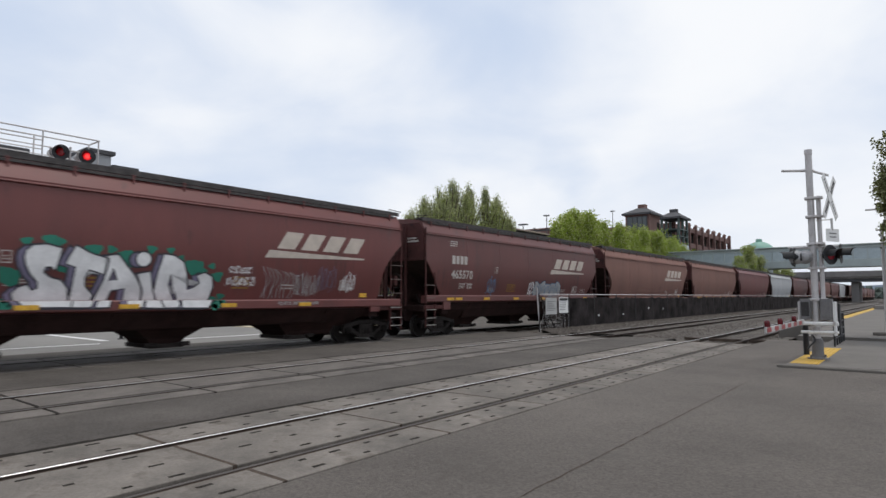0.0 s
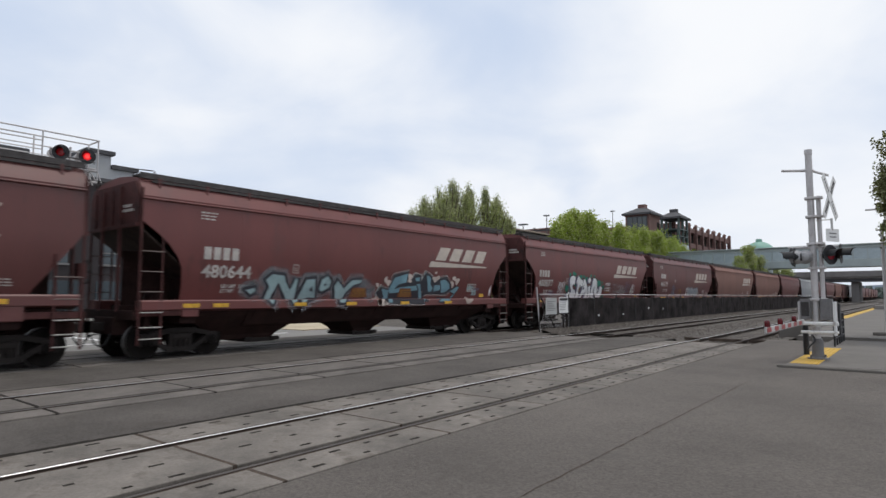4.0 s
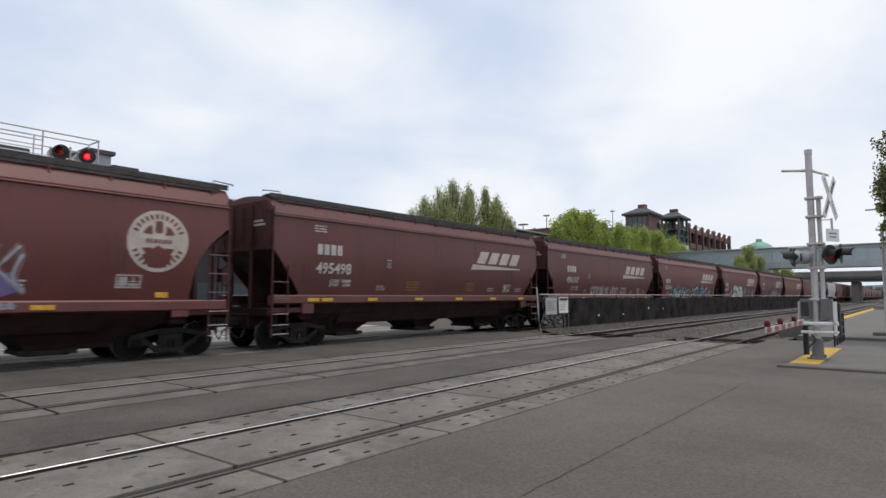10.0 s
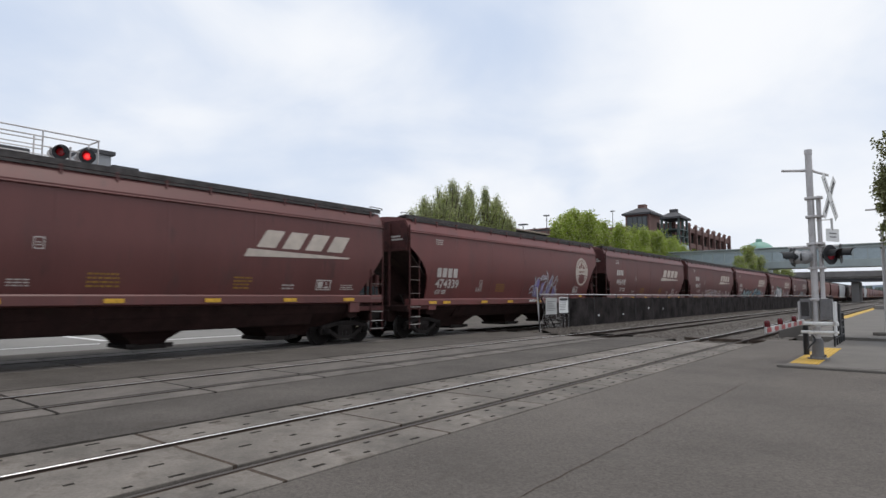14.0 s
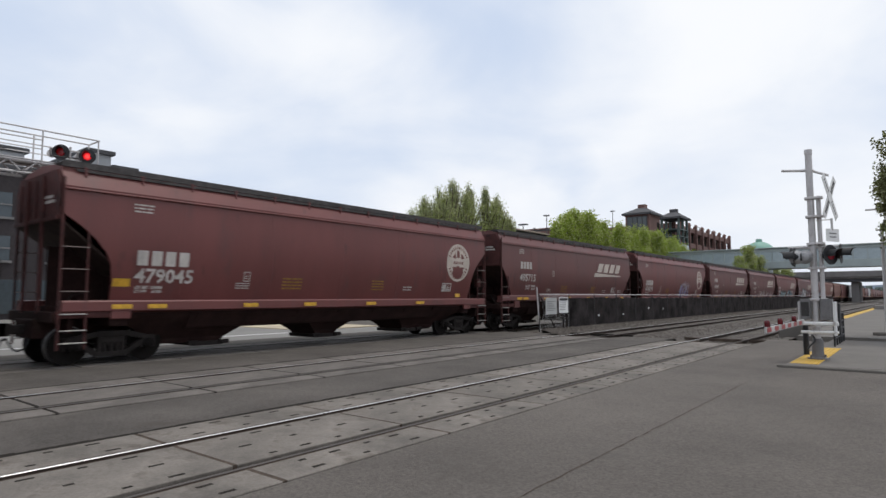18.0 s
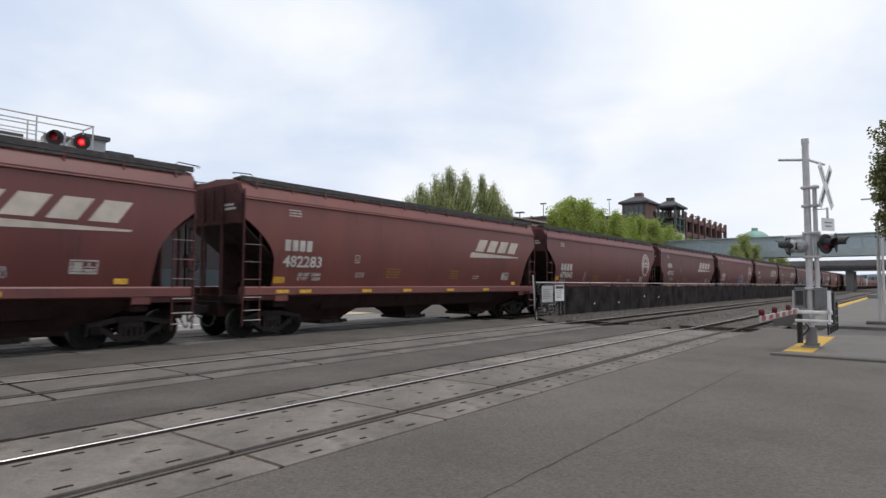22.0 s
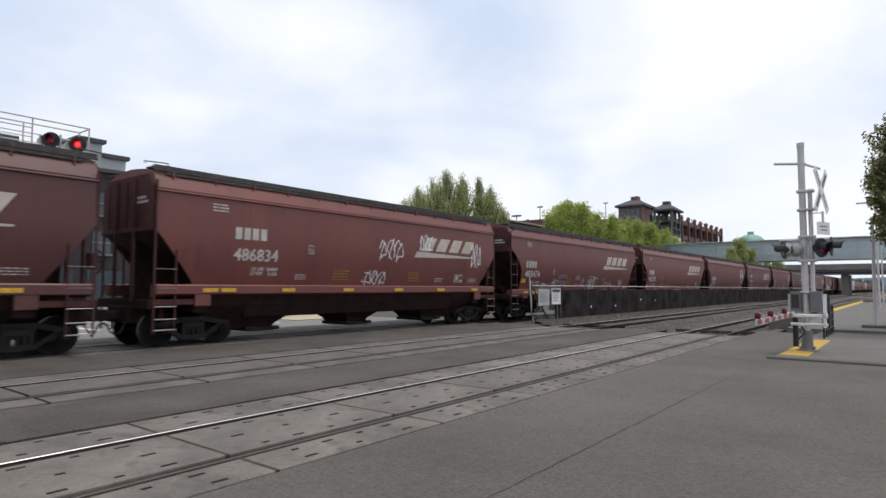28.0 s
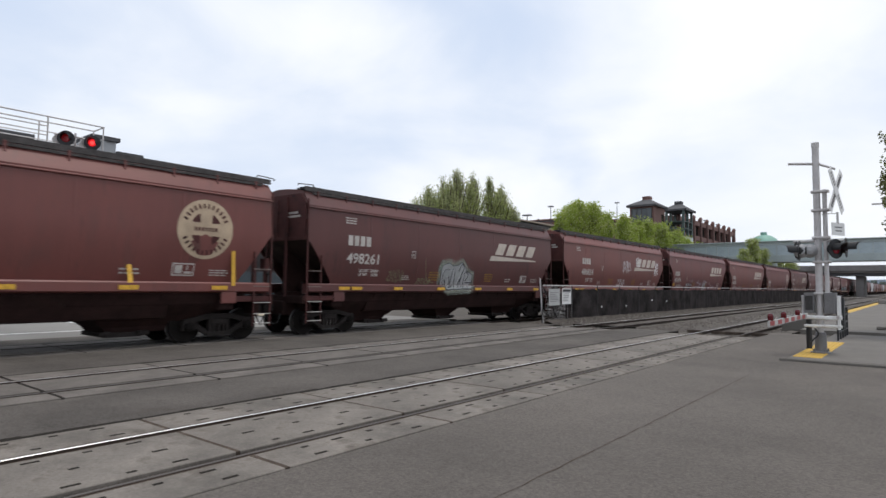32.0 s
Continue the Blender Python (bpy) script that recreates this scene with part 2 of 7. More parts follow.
M_RUNG = mat("worn_rung", (0.17, 0.13, 0.12), 0.6, 0.1, 0.3)
M_TREADPLATE = mat("worn_step_steel", (0.42, 0.40, 0.38), 0.45, 0.5, 0.3, 40, 6, 0.1)
M_TREAD = mat("polished_tread", (0.17, 0.165, 0.16), 0.4, 1.0, 0.2)
M_BOARD = mat("running_board_grating", (0.062, 0.056, 0.055), 0.75, 0.2, 0.6, 25, 6, 0.3)
M_LETTER = mat("lettering_white", (0.5, 0.465, 0.43), 0.7, 0, 0.25, 45, 3, 0.03, dirt=((0.28, 0.19, 0.17), 9, 0.63))
M_OCHRE = mat("ochre_stencil", (0.3, 0.17, 0.03), 0.7, 0, 0.3, 45, 3, 0.03)
M_LOGO = mat("logo_cream", (0.51, 0.445, 0.385), 0.7, 0, 0.2, 45, 2, 0.03, dirt=((0.33, 0.23, 0.2), 9, 0.65))
M_LOGO_TAN = mat("logo_tan", (0.47, 0.36, 0.25), 0.7, 0, 0.25, 45, 2, 0.03)
M_REFLECT = mat("yellow_reflector", (0.6, 0.34, 0.03), 0.5, 0, 0.25, 50, 6, 0.03)
M_SPRAY_W = mat("spray_white", (0.78, 0.78, 0.78), 0.65, 0, 0.2, 40, 2, 0.02)
M_SPRAY_K = mat("spray_dark", (0.035, 0.035, 0.045), 0.65, 0, 0.2)
M_SPRAY_G = mat("spray_green", (0.02, 0.19, 0.13), 0.65, 0, 0.2)
M_SPRAY_B = mat("spray_blue", (0.11, 0.2, 0.33), 0.65, 0, 0.3)
M_SPRAY_C = mat("spray_pale_cyan", (0.3, 0.42, 0.43), 0.65, 0, 0.25, 30, 1.5, 0.02)
M_SPRAY_LILAC = mat("spray_lilac", (0.2, 0.18, 0.27), 0.65, 0, 0.2)
M_SPRAY_L = mat("spray_lilac_grey", (0.15, 0.13, 0.19), 0.65, 0, 0.2)
M_SPRAY_SKY = mat("spray_sky_blue", (0.17, 0.31, 0.37), 0.65, 0, 0.25, 30, 1.5, 0.02)
M_SPRAY_CREAM = mat("spray_cream_pink", (0.55, 0.47, 0.42), 0.65, 0, 0.25, 30, 1.5, 0.02)
M_WARN = mat("warning_panel", (0.2, 0.075, 0.03), 0.65, 0, 0.25, 30, 1.5, 0.02)
M_MIST = {}
for _n, _c in (("white", (0.6, 0.62, 0.6)), ("grey", (0.3, 0.31, 0.33)), ("green", (0.42, 0.46, 0.40))):
    M_MIST[_n] = mat(_n + "_overspray", _c, 0.7, 0, 0.2, 40, 2, 0.0)
    _tr = M_MIST[_n].node_tree.nodes.new("ShaderNodeBsdfTransparent")
    _mx = M_MIST[_n].node_tree.nodes.new("ShaderNodeMixShader")
    _mx.inputs[0].default_value = 0.2
    M_MIST[_n].node_tree.links.new(_tr.outputs[0], _mx.inputs[1])
    M_MIST[_n].node_tree.links.new(M_MIST[_n].node_tree.nodes["Principled BSDF"].outputs[0], _mx.inputs[2])
    M_MIST[_n].node_tree.links.new(_mx.outputs[0], M_MIST[_n].node_tree.nodes["Material Output"].inputs["Surface"])
M_SHOP = mat("dark_shopfront", (0.032, 0.026, 0.028), 0.8, 0, 0.3, 4, 0.3, 0.1)
M_SPRAY_V = mat("spray_violet", (0.19, 0.15, 0.33), 0.65, 0, 0.3)
M_SPRAY_PALE = mat("spray_pale_lilac", (0.42, 0.4, 0.45), 0.6, 0, 0.25)
M_SPRAY_OLIVE = mat("spray_olive", (0.2, 0.21, 0.12), 0.6, 0, 0.25)
M_SPRAY_S = mat("spray_silver", (0.36, 0.37, 0.37), 0.5, 0, 0.25)
M_BRICK = mat("brick_wall", (0.15, 0.083, 0.072), 0.85, 0, 0.25, 12, 0.4, 0.2)
M_STUCCO = mat("tan_concrete", (0.33, 0.27, 0.225), 0.85, 0, 0.15, 12, 0.4, 0.15)
M_GREYCLAD = mat("grey_cladding", (0.4, 0.41, 0.42), 0.7, 0, 0.12, 10, 0.3, 0.05)
M_ROOFDARK = mat("dark_roof", (0.07, 0.07, 0.075), 0.75, 0.1, 0.2)
M_GLASSDARK = mat("dark_glazing", (0.06, 0.075, 0.085), 0.15, 0.0, 0.15, 5, 0.3, 0.0)
M_GLASSPALE = mat("pale_glazing", (0.38, 0.45, 0.48), 0.2, 0.0, 0.12, 5, 0.3, 0.0)
M_BRIDGE = mat("green_grey_steel", (0.35, 0.4, 0.4), 0.6, 0.1, 0.12, 10, 0.4, 0.05)
M_COPPER = mat("green_copper_roof", (0.2, 0.36, 0.3), 0.6, 0.1, 0.15)
M_TOWER = mat("dark_green_steel", (0.085, 0.115, 0.108), 0.6, 0.1, 0.15)
M_DECK = mat("bridge_concrete", (0.19, 0.18, 0.175), 0.85, 0, 0.2, 8, 0.3, 0.1)
M_MESH = mat("dark_fence_screen", (0.033, 0.029, 0.029), 0.95, 0, 0.7, 22, 0.8, 0.2, spec=0.03, dirt=((0.048, 0.037, 0.032), 1.5, 0.56))
M_FADED = mat("faded_white_board", (0.42, 0.42, 0.41), 0.7, 0, 0.2, 40, 3, 0.05)
M_POSTDARK = mat("dark_galvanised", (0.034, 0.031, 0.03), 0.6, 0.1, 0.2, 40, 3, 0.05)
M_MACHINE = mat("machine_grey", (0.17, 0.165, 0.165), 0.6, 0.1, 0.2, 40, 3, 0.05)
M_BARK = mat("bark", (0.1, 0.08, 0.062), 0.9, 0, 0.3, 20, 3, 0.5)


def leaf_mat(name, color):
    """Thin leaves that let part of the light through."""
    m = mat(name, color, 0.75, 0, 0.4, 6, 0.5, 0.0, spec=0.15)
    n, l = m.node_tree.nodes, m.node_tree.links
    tr = n.new("ShaderNodeBsdfTranslucent")
    tr.inputs["Color"].default_value = (color[0] * 1.15, color[1] * 1.2, color[2], 1)
    mx = n.new("ShaderNodeMixShader")
    mx.inputs[0].default_value = 0.5
    l.new(n["Principled BSDF"].outputs[0], mx.inputs[1])
    l.new(tr.outputs[0], mx.inputs[2])
    l.new(mx.outputs[0], n["Material Output"].inputs["Surface"])
    return m


M_LEAF = leaf_mat("spring_leaves", (0.30, 0.37, 0.075))
M_LEAF_PALE = leaf_mat("pale_new_leaves", (0.46, 0.48, 0.25))
M_LEAF_GREY = leaf_mat("grey_catkin_leaves", (0.36, 0.38, 0.21))
M_LEAF_DARK = leaf_mat("poplar_leaves", (0.13, 0.125, 0.06))
M_WOODS = mat("far_woods", (0.09, 0.115, 0.1), 0.9, 0, 0.3, 0.8, 0.03, 0.0)
# no mist is simulated; the haze is this pale blue base colour
M_HAZE = mat("haze_tinted_hills", (0.3, 0.36, 0.43), 0.95, 0, 0.15, 0.2, 0.004, 0.0)


# ---- mesh helpers ----
class Shape:
    """Gathers vertices and faces of one mesh."""

    def __init__(self):
        self.v, self.f, self.smooth = [], [], False

    def add(self, verts, faces):
        k = len(self.v)
        self.v += [tuple(p) for p in verts]
        self.f += [tuple(i + k for i in face) for face in faces]
        return self

    def box(self, x0, x1, y0, y1, z0, z1, b=0.0):
        if b <= 0:
            self.add([(x, y, z) for z in (z0, z1) for y in (y0, y1) for x in (x0, x1)],
                     [(0, 2, 3, 1), (4, 5, 7, 6), (0, 1, 5, 4), (2, 6, 7, 3), (0, 4, 6, 2), (1, 3, 7, 5)])
            return self
        d = (x1 - x0, y1 - y0, z1 - z0)
        a = d.index(max(d))
        u0, u1, w0, w1, a0, a1 = ((y0, y1, z0, z1, x0, x1), (x0, x1, z0, z1, y0, y1), (x0, x1, y0, y1, z0, z1))[a]
        ring = [(u0 + b, w0), (u1 - b, w0), (u1, w0 + b), (u1, w1 - b), (u1 - b, w1), (u0 + b, w1), (u0, w1 - b), (u0, w0 + b)]
        return self.prism(ring, "xyz"[a], a0, a1)

    def prism(self, ring, axis, a0, a1):
        """A polygon pushed along an axis: ring in (y, z), (x, z) or (x, y)."""
        n = len(ring)
        put = {"x": lambda p, a: (a, p[0], p[1]), "y": lambda p, a: (p[0], a, p[1]), "z": lambda p, a: (p[0], p[1], a)}[axis]
        self.add([put(p, a0) for p in ring] + [put(p, a1) for p in ring],
                 [tuple(range(n))[::-1], tuple(range(n, 2 * n))] + [(i, (i + 1) % n, n + (i + 1) % n, n + i) for i in range(n)])
        return self

    def tube(self, p0, p1, r0, r1=None, n=8):
        r1 = r0 if r1 is None else r1
        p0, p1 = Vector(p0), Vector(p1)
        q = (p1 - p0).to_track_quat("Z", "Y")
        ring = [Vector((math.cos(2 * math.pi * i / n), math.sin(2 * math.pi * i / n), 0)) for i in range(n)]
        self.add([p0 + q @ (c * r0) for c in ring] + [p1 + q @ (c * r1) for c in ring],
                 [tuple(range(n))[::-1], tuple(range(n, 2 * n))] + [(i, (i + 1) % n, n + (i + 1) % n, n + i) for i in range(n)])
        return self

    def spin(self, profile, axis="z", n=16, at=(0, 0, 0)):
        """Turns a profile of (radius, height) round an axis through at."""
        m = len(profile)
        vs = []
        for i in range(n):
            c, s = math.cos(2 * math.pi * i / n), math.sin(2 * math.pi * i / n)
            for r, h in profile:
                p = {"z": (r * c, r * s, h), "x": (h, r * c, r * s), "y": (r * s, h, r * c)}[axis]
                vs.append((p[0] + at[0], p[1] + at[1], p[2] + at[2]))
        fs = [(i * m + j, ((i + 1) % n) * m + j, ((i + 1) % n) * m + j + 1, i * m + j + 1) for i in range(n) for j in range(m - 1)]
        self.add(vs, fs)
        return self

    def mesh(self, name, material):
        me = bpy.data.meshes.new(name)
        me.from_pydata(self.v, [], self.f)
        me.materials.append(material)
        if self.smooth:
            me.shade_smooth()
            me.set_sharp_from_angle(angle=radians(self.smooth))
        me.update()
        return me


def part(name, shape, material, parent=None, label="", at=None):
    me = shape if isinstance(shape, bpy.types.Mesh) else shape.mesh(name, material)
    ob = new(name, me)
    if parent:
        ob.parent = parent
    if at:
        ob.location = at
    if label:
        ob["label"] = label
    return ob


def thing(name, at=(0, 0, 0), turn=0.0):
    e = new(name)
    e.empty_display_size = 0.2
    e.matrix_basis = pose(*at, 0, 0, turn)
    return e


def text_mesh(words, size, fat=0.0, shear=0.0, width=None, lines=1.0, flat=2):
    """The built-in font's letters as a flat mesh, lower left corner at the origin."""
    cu = bpy.data.curves.new("words", "FONT")
    cu.body, cu.size, cu.offset, cu.shear, cu.space_line = words, size, fat, shear, lines
    cu.resolution_u = flat
    ob = new("words", cu)
    dg = bpy.context.evaluated_depsgraph_get()
    me = bpy.data.meshes.new_from_object(ob.evaluated_get(dg))
    bpy.data.objects.remove(ob)
    bpy.data.curves.remove(cu)
    pts = [v.co.copy() for v in me.vertices]
    lo = Vector((min(p.x for p in pts), min(p.y for p in pts), 0))
    hi = max(p.x for p in pts) - lo.x
    k = width / hi if width else 1.0
    s = Shape()
    s.add([((p.x - lo.x) * k, p.y - lo.y, 0) for p in pts], [tuple(f.vertices) for f in me.polygons])
    bpy.data.meshes.remove(me)
    return s

# ---- ground, road and tracks ----
TRACK_A, TRACK_B, TRACK_C = -5.93, -11.06, -16.89
ROAD_END, ROAD_START = 24.0, -45.0
GAUGE = 1.435


def ground():
    s = Shape()
    s.box(-2600, 2600, -2600, 2600, -0.6, -0.27)
    tagged(part("ground", s, M_BALLAST), "grey gravel ground that reaches the horizon", "ground", kind="structure")


def road():
    """Asphalt between and beside the tracks of the crossing."""
    for x0, x1, m, lab in ((-4.50, 70.0, M_ASPHALT, "worn dark grey asphalt road beside the crossing"),
                           (-9.56, -7.545, M_ASPHALT_OLD, "grey asphalt strip between two tracks"),
                           (-15.47, -12.66, M_ASPHALT_OLD, "patched grey asphalt strip beside the train track"),
                           # strip coloured dark in place of the shade under the train
                           (-20.3, -18.43, M_ASPHALT_OLD, "asphalt strip behind the train track, darkened for shade under the train"),
                           (-140.0, -20.3, M_ASPHALT_FAR, "pale grey asphalt road beyond the train")):
        y1 = 16.05 if x1 > 0 else ROAD_END
        s = Shape()
        if x1 > 0:
            s.box(x0, x1, ROAD_START, 16.05, -0.28, -0.012)
            s.box(x0, -2.62, 16.05, ROAD_END, -0.28, -0.012)
            s.box(-4.5, -2.5, ROAD_END, 26.0, -0.28, -0.02)
        else:
            s.box(x0, x1, ROAD_START, y1, -0.28, -0.012)
        tagged(part("road", s, m), lab, "road", kind="structure")
    # tar seam along the road
    rng = random.Random(12)
    s = Shape()
    pts = [(-2.66 + 0.006 * math.sin(i * 1.7) + 0.005 * math.sin(i * 4.1), 3.4 + i * 0.2) for i in range(48)]
    for (x0, y0), (x1, y1) in zip(pts, pts[1:]):
        w = 0.003 + 0.005 * rng.random()
        s.add([(x0 - w, y0, -0.008), (x0 + w, y0, -0.008), (x1 + w, y1, -0.008), (x1 - w, y1, -0.008)], [(0, 1, 2, 3)])
    tagged(part("seam", s, M_JOINT), "dark tar seam in the asphalt", "seam", kind="structure")


def rail_ring(x):
    half = [(0.035, 0.0), (0.036, -0.03), (0.009, -0.045), (0.009, -0.14), (0.075, -0.155), (0.075, -0.17)]
    return [(x + a, b) for a, b in half] + [(x - a, b) for a, b in half[::-1]]


def tracks():
    for cx, y1, lab in ((TRACK_A, 520, "nearest"), (TRACK_B, 520, "middle"), (TRACK_C, 620, "far")):
        for sx in (-1, 1):
            x = cx + sx * (GAUGE / 2 + 0.036)
            s = Shape()
            s.prism([(p[0], p[1] - 0.006) for p in rail_ring(x)], "y", -60, y1)
            r = tagged(part("rail", s, M_RAIL), "rust-brown steel running rail with a bright top", "rail", "running rails", "structure")
            s = Shape()
            drop = 0.012 if cx == TRACK_A else 0.004
            half = 0.019 if cx == TRACK_A else 0.029
            crown = [(x + half * math.sin(a * 0.26), -drop * (a / 4) ** 2) for a in range(-4, 5)]
            s.prism([(x - half * 0.9, -0.02)] + crown + [(x + half * 0.9, -0.02)], "y", -60, y1)
            s.smooth = 40
            part("rail_head", s, M_RAILTOP if sx < 0 and cx != TRACK_C else M_RAILNOGLINT, r, "polished top of the rail" if sx < 0 else "rail top coloured dark for its missing glint")


def crossing_panels():
    """Precast panels of 2.5 m between and beside the rails, with lifting slots."""
    rng = random.Random(5)
    for cx in (TRACK_A, TRACK_B, TRACK_C):
        first, step = (1.0, 2.41) if cx == TRACK_A else (0.88, 2.44)
        wide_joints = (2, 3) if cx == TRACK_B else ()
        base = thing("crossing_deck", (cx, 0, 0))
        tagged(base, "grey precast concrete panels of the level crossing", "crossing", kind="structure")
        s = Shape()
        s.box(-1.62, 1.5, ROAD_START, ROAD_END + 0.02, -0.27, -0.19)
        part("bedding", s, M_SLOT, base, "dark dirt in the joints")
        in_, out_ = (0.60, 0.825) if cx == TRACK_A else (0.565, 0.845)
        # dirt packed into the cross joints
        s = Shape()
        for k in range(-6, 11):
            y = first + k * step
            for xa, xb in ((-in_ + 0.01, in_ - 0.01), (out_ + 0.01, 1.39), (-1.53, -out_ - 0.01)):
                half = 0.06 if k in wide_joints else 0.05
                s.box(xa, xb, y - half, y + half, -0.18, -0.008 if cx == TRACK_A else -0.008 if k in wide_joints else -0.02)
        part("joint_filling", s, M_JOINT if cx == TRACK_A else M_SLOT, base, "brown dirt packed in the joints")
        if cx == TRACK_A:
            s = Shape()
            s.box(-0.712, -0.605, ROAD_START, ROAD_END, -0.19, -0.03)
            part("flangeway_filling", s, M_JOINT, base, "brown dirt packed beside the rail")
            s = Shape()
            s.box(0.79, 0.822, ROAD_START, ROAD_END, -0.19, -0.012)
            part("rail_filler", s, M_JOINT, base, "brown rubber filler along the outside of the rail")
        s = Shape()
        yy = ROAD_START
        while yy < ROAD_END:
            e, ln = rng.uniform(0.01, 0.075), rng.uniform(0.12, 0.4)
            s.box(-1.60 - e, -1.545 + rng.uniform(0, 0.02), yy, min(ROAD_END, yy + ln), -0.2, -0.006)
            yy += ln
        part("edge_dirt", s, M_SLOT, base, "ragged dark dirt along the panel edge")["kind"] = "stuff"
        for name, x0, x1 in (("gauge_panel", -in_, in_), ("field_panel", out_, 1.40), ("field_panel", -1.54, -out_)):
            s = Shape()
            gap = 0.026 if cx == TRACK_A else 0.03
            s.box(x0, x1, gap, step - gap, -0.18, -0.004, 0.008)
            me = s.mesh(name, M_PANEL if cx == TRACK_A else M_PANEL_OLD)
            # slots seen on top of the panels
            q = Shape()
            xs = (x0 + 0.12, 0, x1 - 0.12) if name == "gauge_panel" else (x0 + 0.14, x1 - 0.14)
            for j, xx in enumerate(xs):
                rowed = (0.53, 0.96, 1.44, 1.88) if j % 2 == 0 else (0.5, 1.15, 1.92)
                for i, yy in enumerate(rowed):
                    ln = 0.15 if (i + j) % 2 else 0.085
                    q.box(xx - 0.021, xx + 0.021, yy - ln / 2, yy + ln / 2, -0.012, -0.0012)
            qm = q.mesh("slots", M_SLOT)
            for k in range(-6, 10):
                y = first + k * step
                if y + step > ROAD_END + 0.4 or y < -18:
                    continue
                p = part(name, me, None, base)
                p.location = (0, y, rng.uniform(-0.004, 0.0))
                if cx == TRACK_A:
                    part("slots", qm, None, p)


def ballast():
    """Gravel shoulder and bed past the crossing, its surface uneven, with loose stones."""
    rng = random.Random(3)
    s = Shape()
    xs = [-19.8 + 0.35 * i for i in range(46)]
    ys = [ROAD_END + 0.02 + 0.45 * i for i in range(60)] + [51 + 3.0 * i for i in range(90)]
    n = len(xs)
    for y in ys:
        for x in xs:
            near = min(abs(x - c) for c in (TRACK_A, TRACK_B, TRACK_C))
            z = -0.09 if near > 1.5 else -0.13
            if near > 1.9:
                z -= 0.08 * min(1, near - 1.9)
            if y > 45 and -13.4 > x > -14.6:
                z += 0.02
            s.v.append((x, y, z + rng.uniform(-0.03, 0.03)))
    for j in range(len(ys) - 1):
        for i in range(n - 1):
            a = j * n + i
            s.f.append((a, a + 1, a + 1 + n, a + n))
    tagged(part("ballast_bed", s, M_BALLAST), "grey gravel ballast under the tracks past the crossing", "ballast", kind="structure")
    s = Shape()
    for _ in range(9000):
        y = ROAD_END + rng.random() ** 1.7 * 45
        x = rng.uniform(-14.6, -4.4)
        r = rng.uniform(0.02, 0.05)
        z = -0.08 - (0.05 if min(abs(x - c) for c in (TRACK_A, TRACK_B)) < 1.5 else 0)
        a = rng.random() * 6.3
        c, d = math.cos(a) * r, math.sin(a) * r
        s.add([(x + c, y + d, z - 0.01), (x - d, y + c, z - 0.01), (x - c, y - d, z - 0.01), (x + d, y - c, z - 0.01),
               (x + d * 0.3, y + c * 0.2, z + r * rng.uniform(0.6, 1.1))], [(0, 1, 4), (1, 2, 4), (2, 3, 4), (3, 0, 4)])
    # a low bank of stones and dirt against the fence
    for _ in range(3500):
        y = 24.9 + rng.random() ** 1.5 * 50
        x = -13.86 + abs(rng.gauss(0, 0.42))
        r = rng.uniform(0.02, 0.055)
        z = -0.1 + 0.2 * max(0.0, 1 - (x + 13.86) / 0.8)
        a = rng.random() * 6.3
        c, d = math.cos(a) * r, math.sin(a) * r
        s.add([(x + c, y + d, z - 0.02), (x - d, y + c, z - 0.02), (x - c, y - d, z - 0.02), (x + d, y - c, z - 0.02), (x + d * 0.3, y + c * 0.2, z + r * rng.uniform(0.6, 1.1))], [(0, 1, 4), (1, 2, 4), (2, 3, 4), (3, 0, 4)])
    for k in range(26):
        ya, yb = 24.9 + 2 * k, 26.9 + 2 * k
        s.add([(-13.88, ya, -0.2), (-13.88, ya, 0.08), (-13.1, ya, -0.12), (-13.88, yb, -0.2), (-13.88, yb, 0.08), (-13.1, yb, -0.12)], [(1, 2, 5, 4), (0, 1, 4, 3)])
    tagged(part("loose_stones", s, M_STONE), "loose grey ballast stones beside the rails", "gravel", kind="stuff")


def ties():
    s = Shape()
    s.box(-1.3, 1.3, -0.115, 0.115, -0.32, -0.16, 0.012)
    me = s.mesh("tie", M_TIE)
    for cx in (TRACK_A, TRACK_B):
        bed = tagged(thing("tie_row", (cx, 0, 0)), "weathered timber ties under the track", "ties", kind="structure")
        for i in range(140):
            t = part("tie", me, None, bed)
            t.location = (0, ROAD_END + 0.4 + i * 0.56, 0.025)


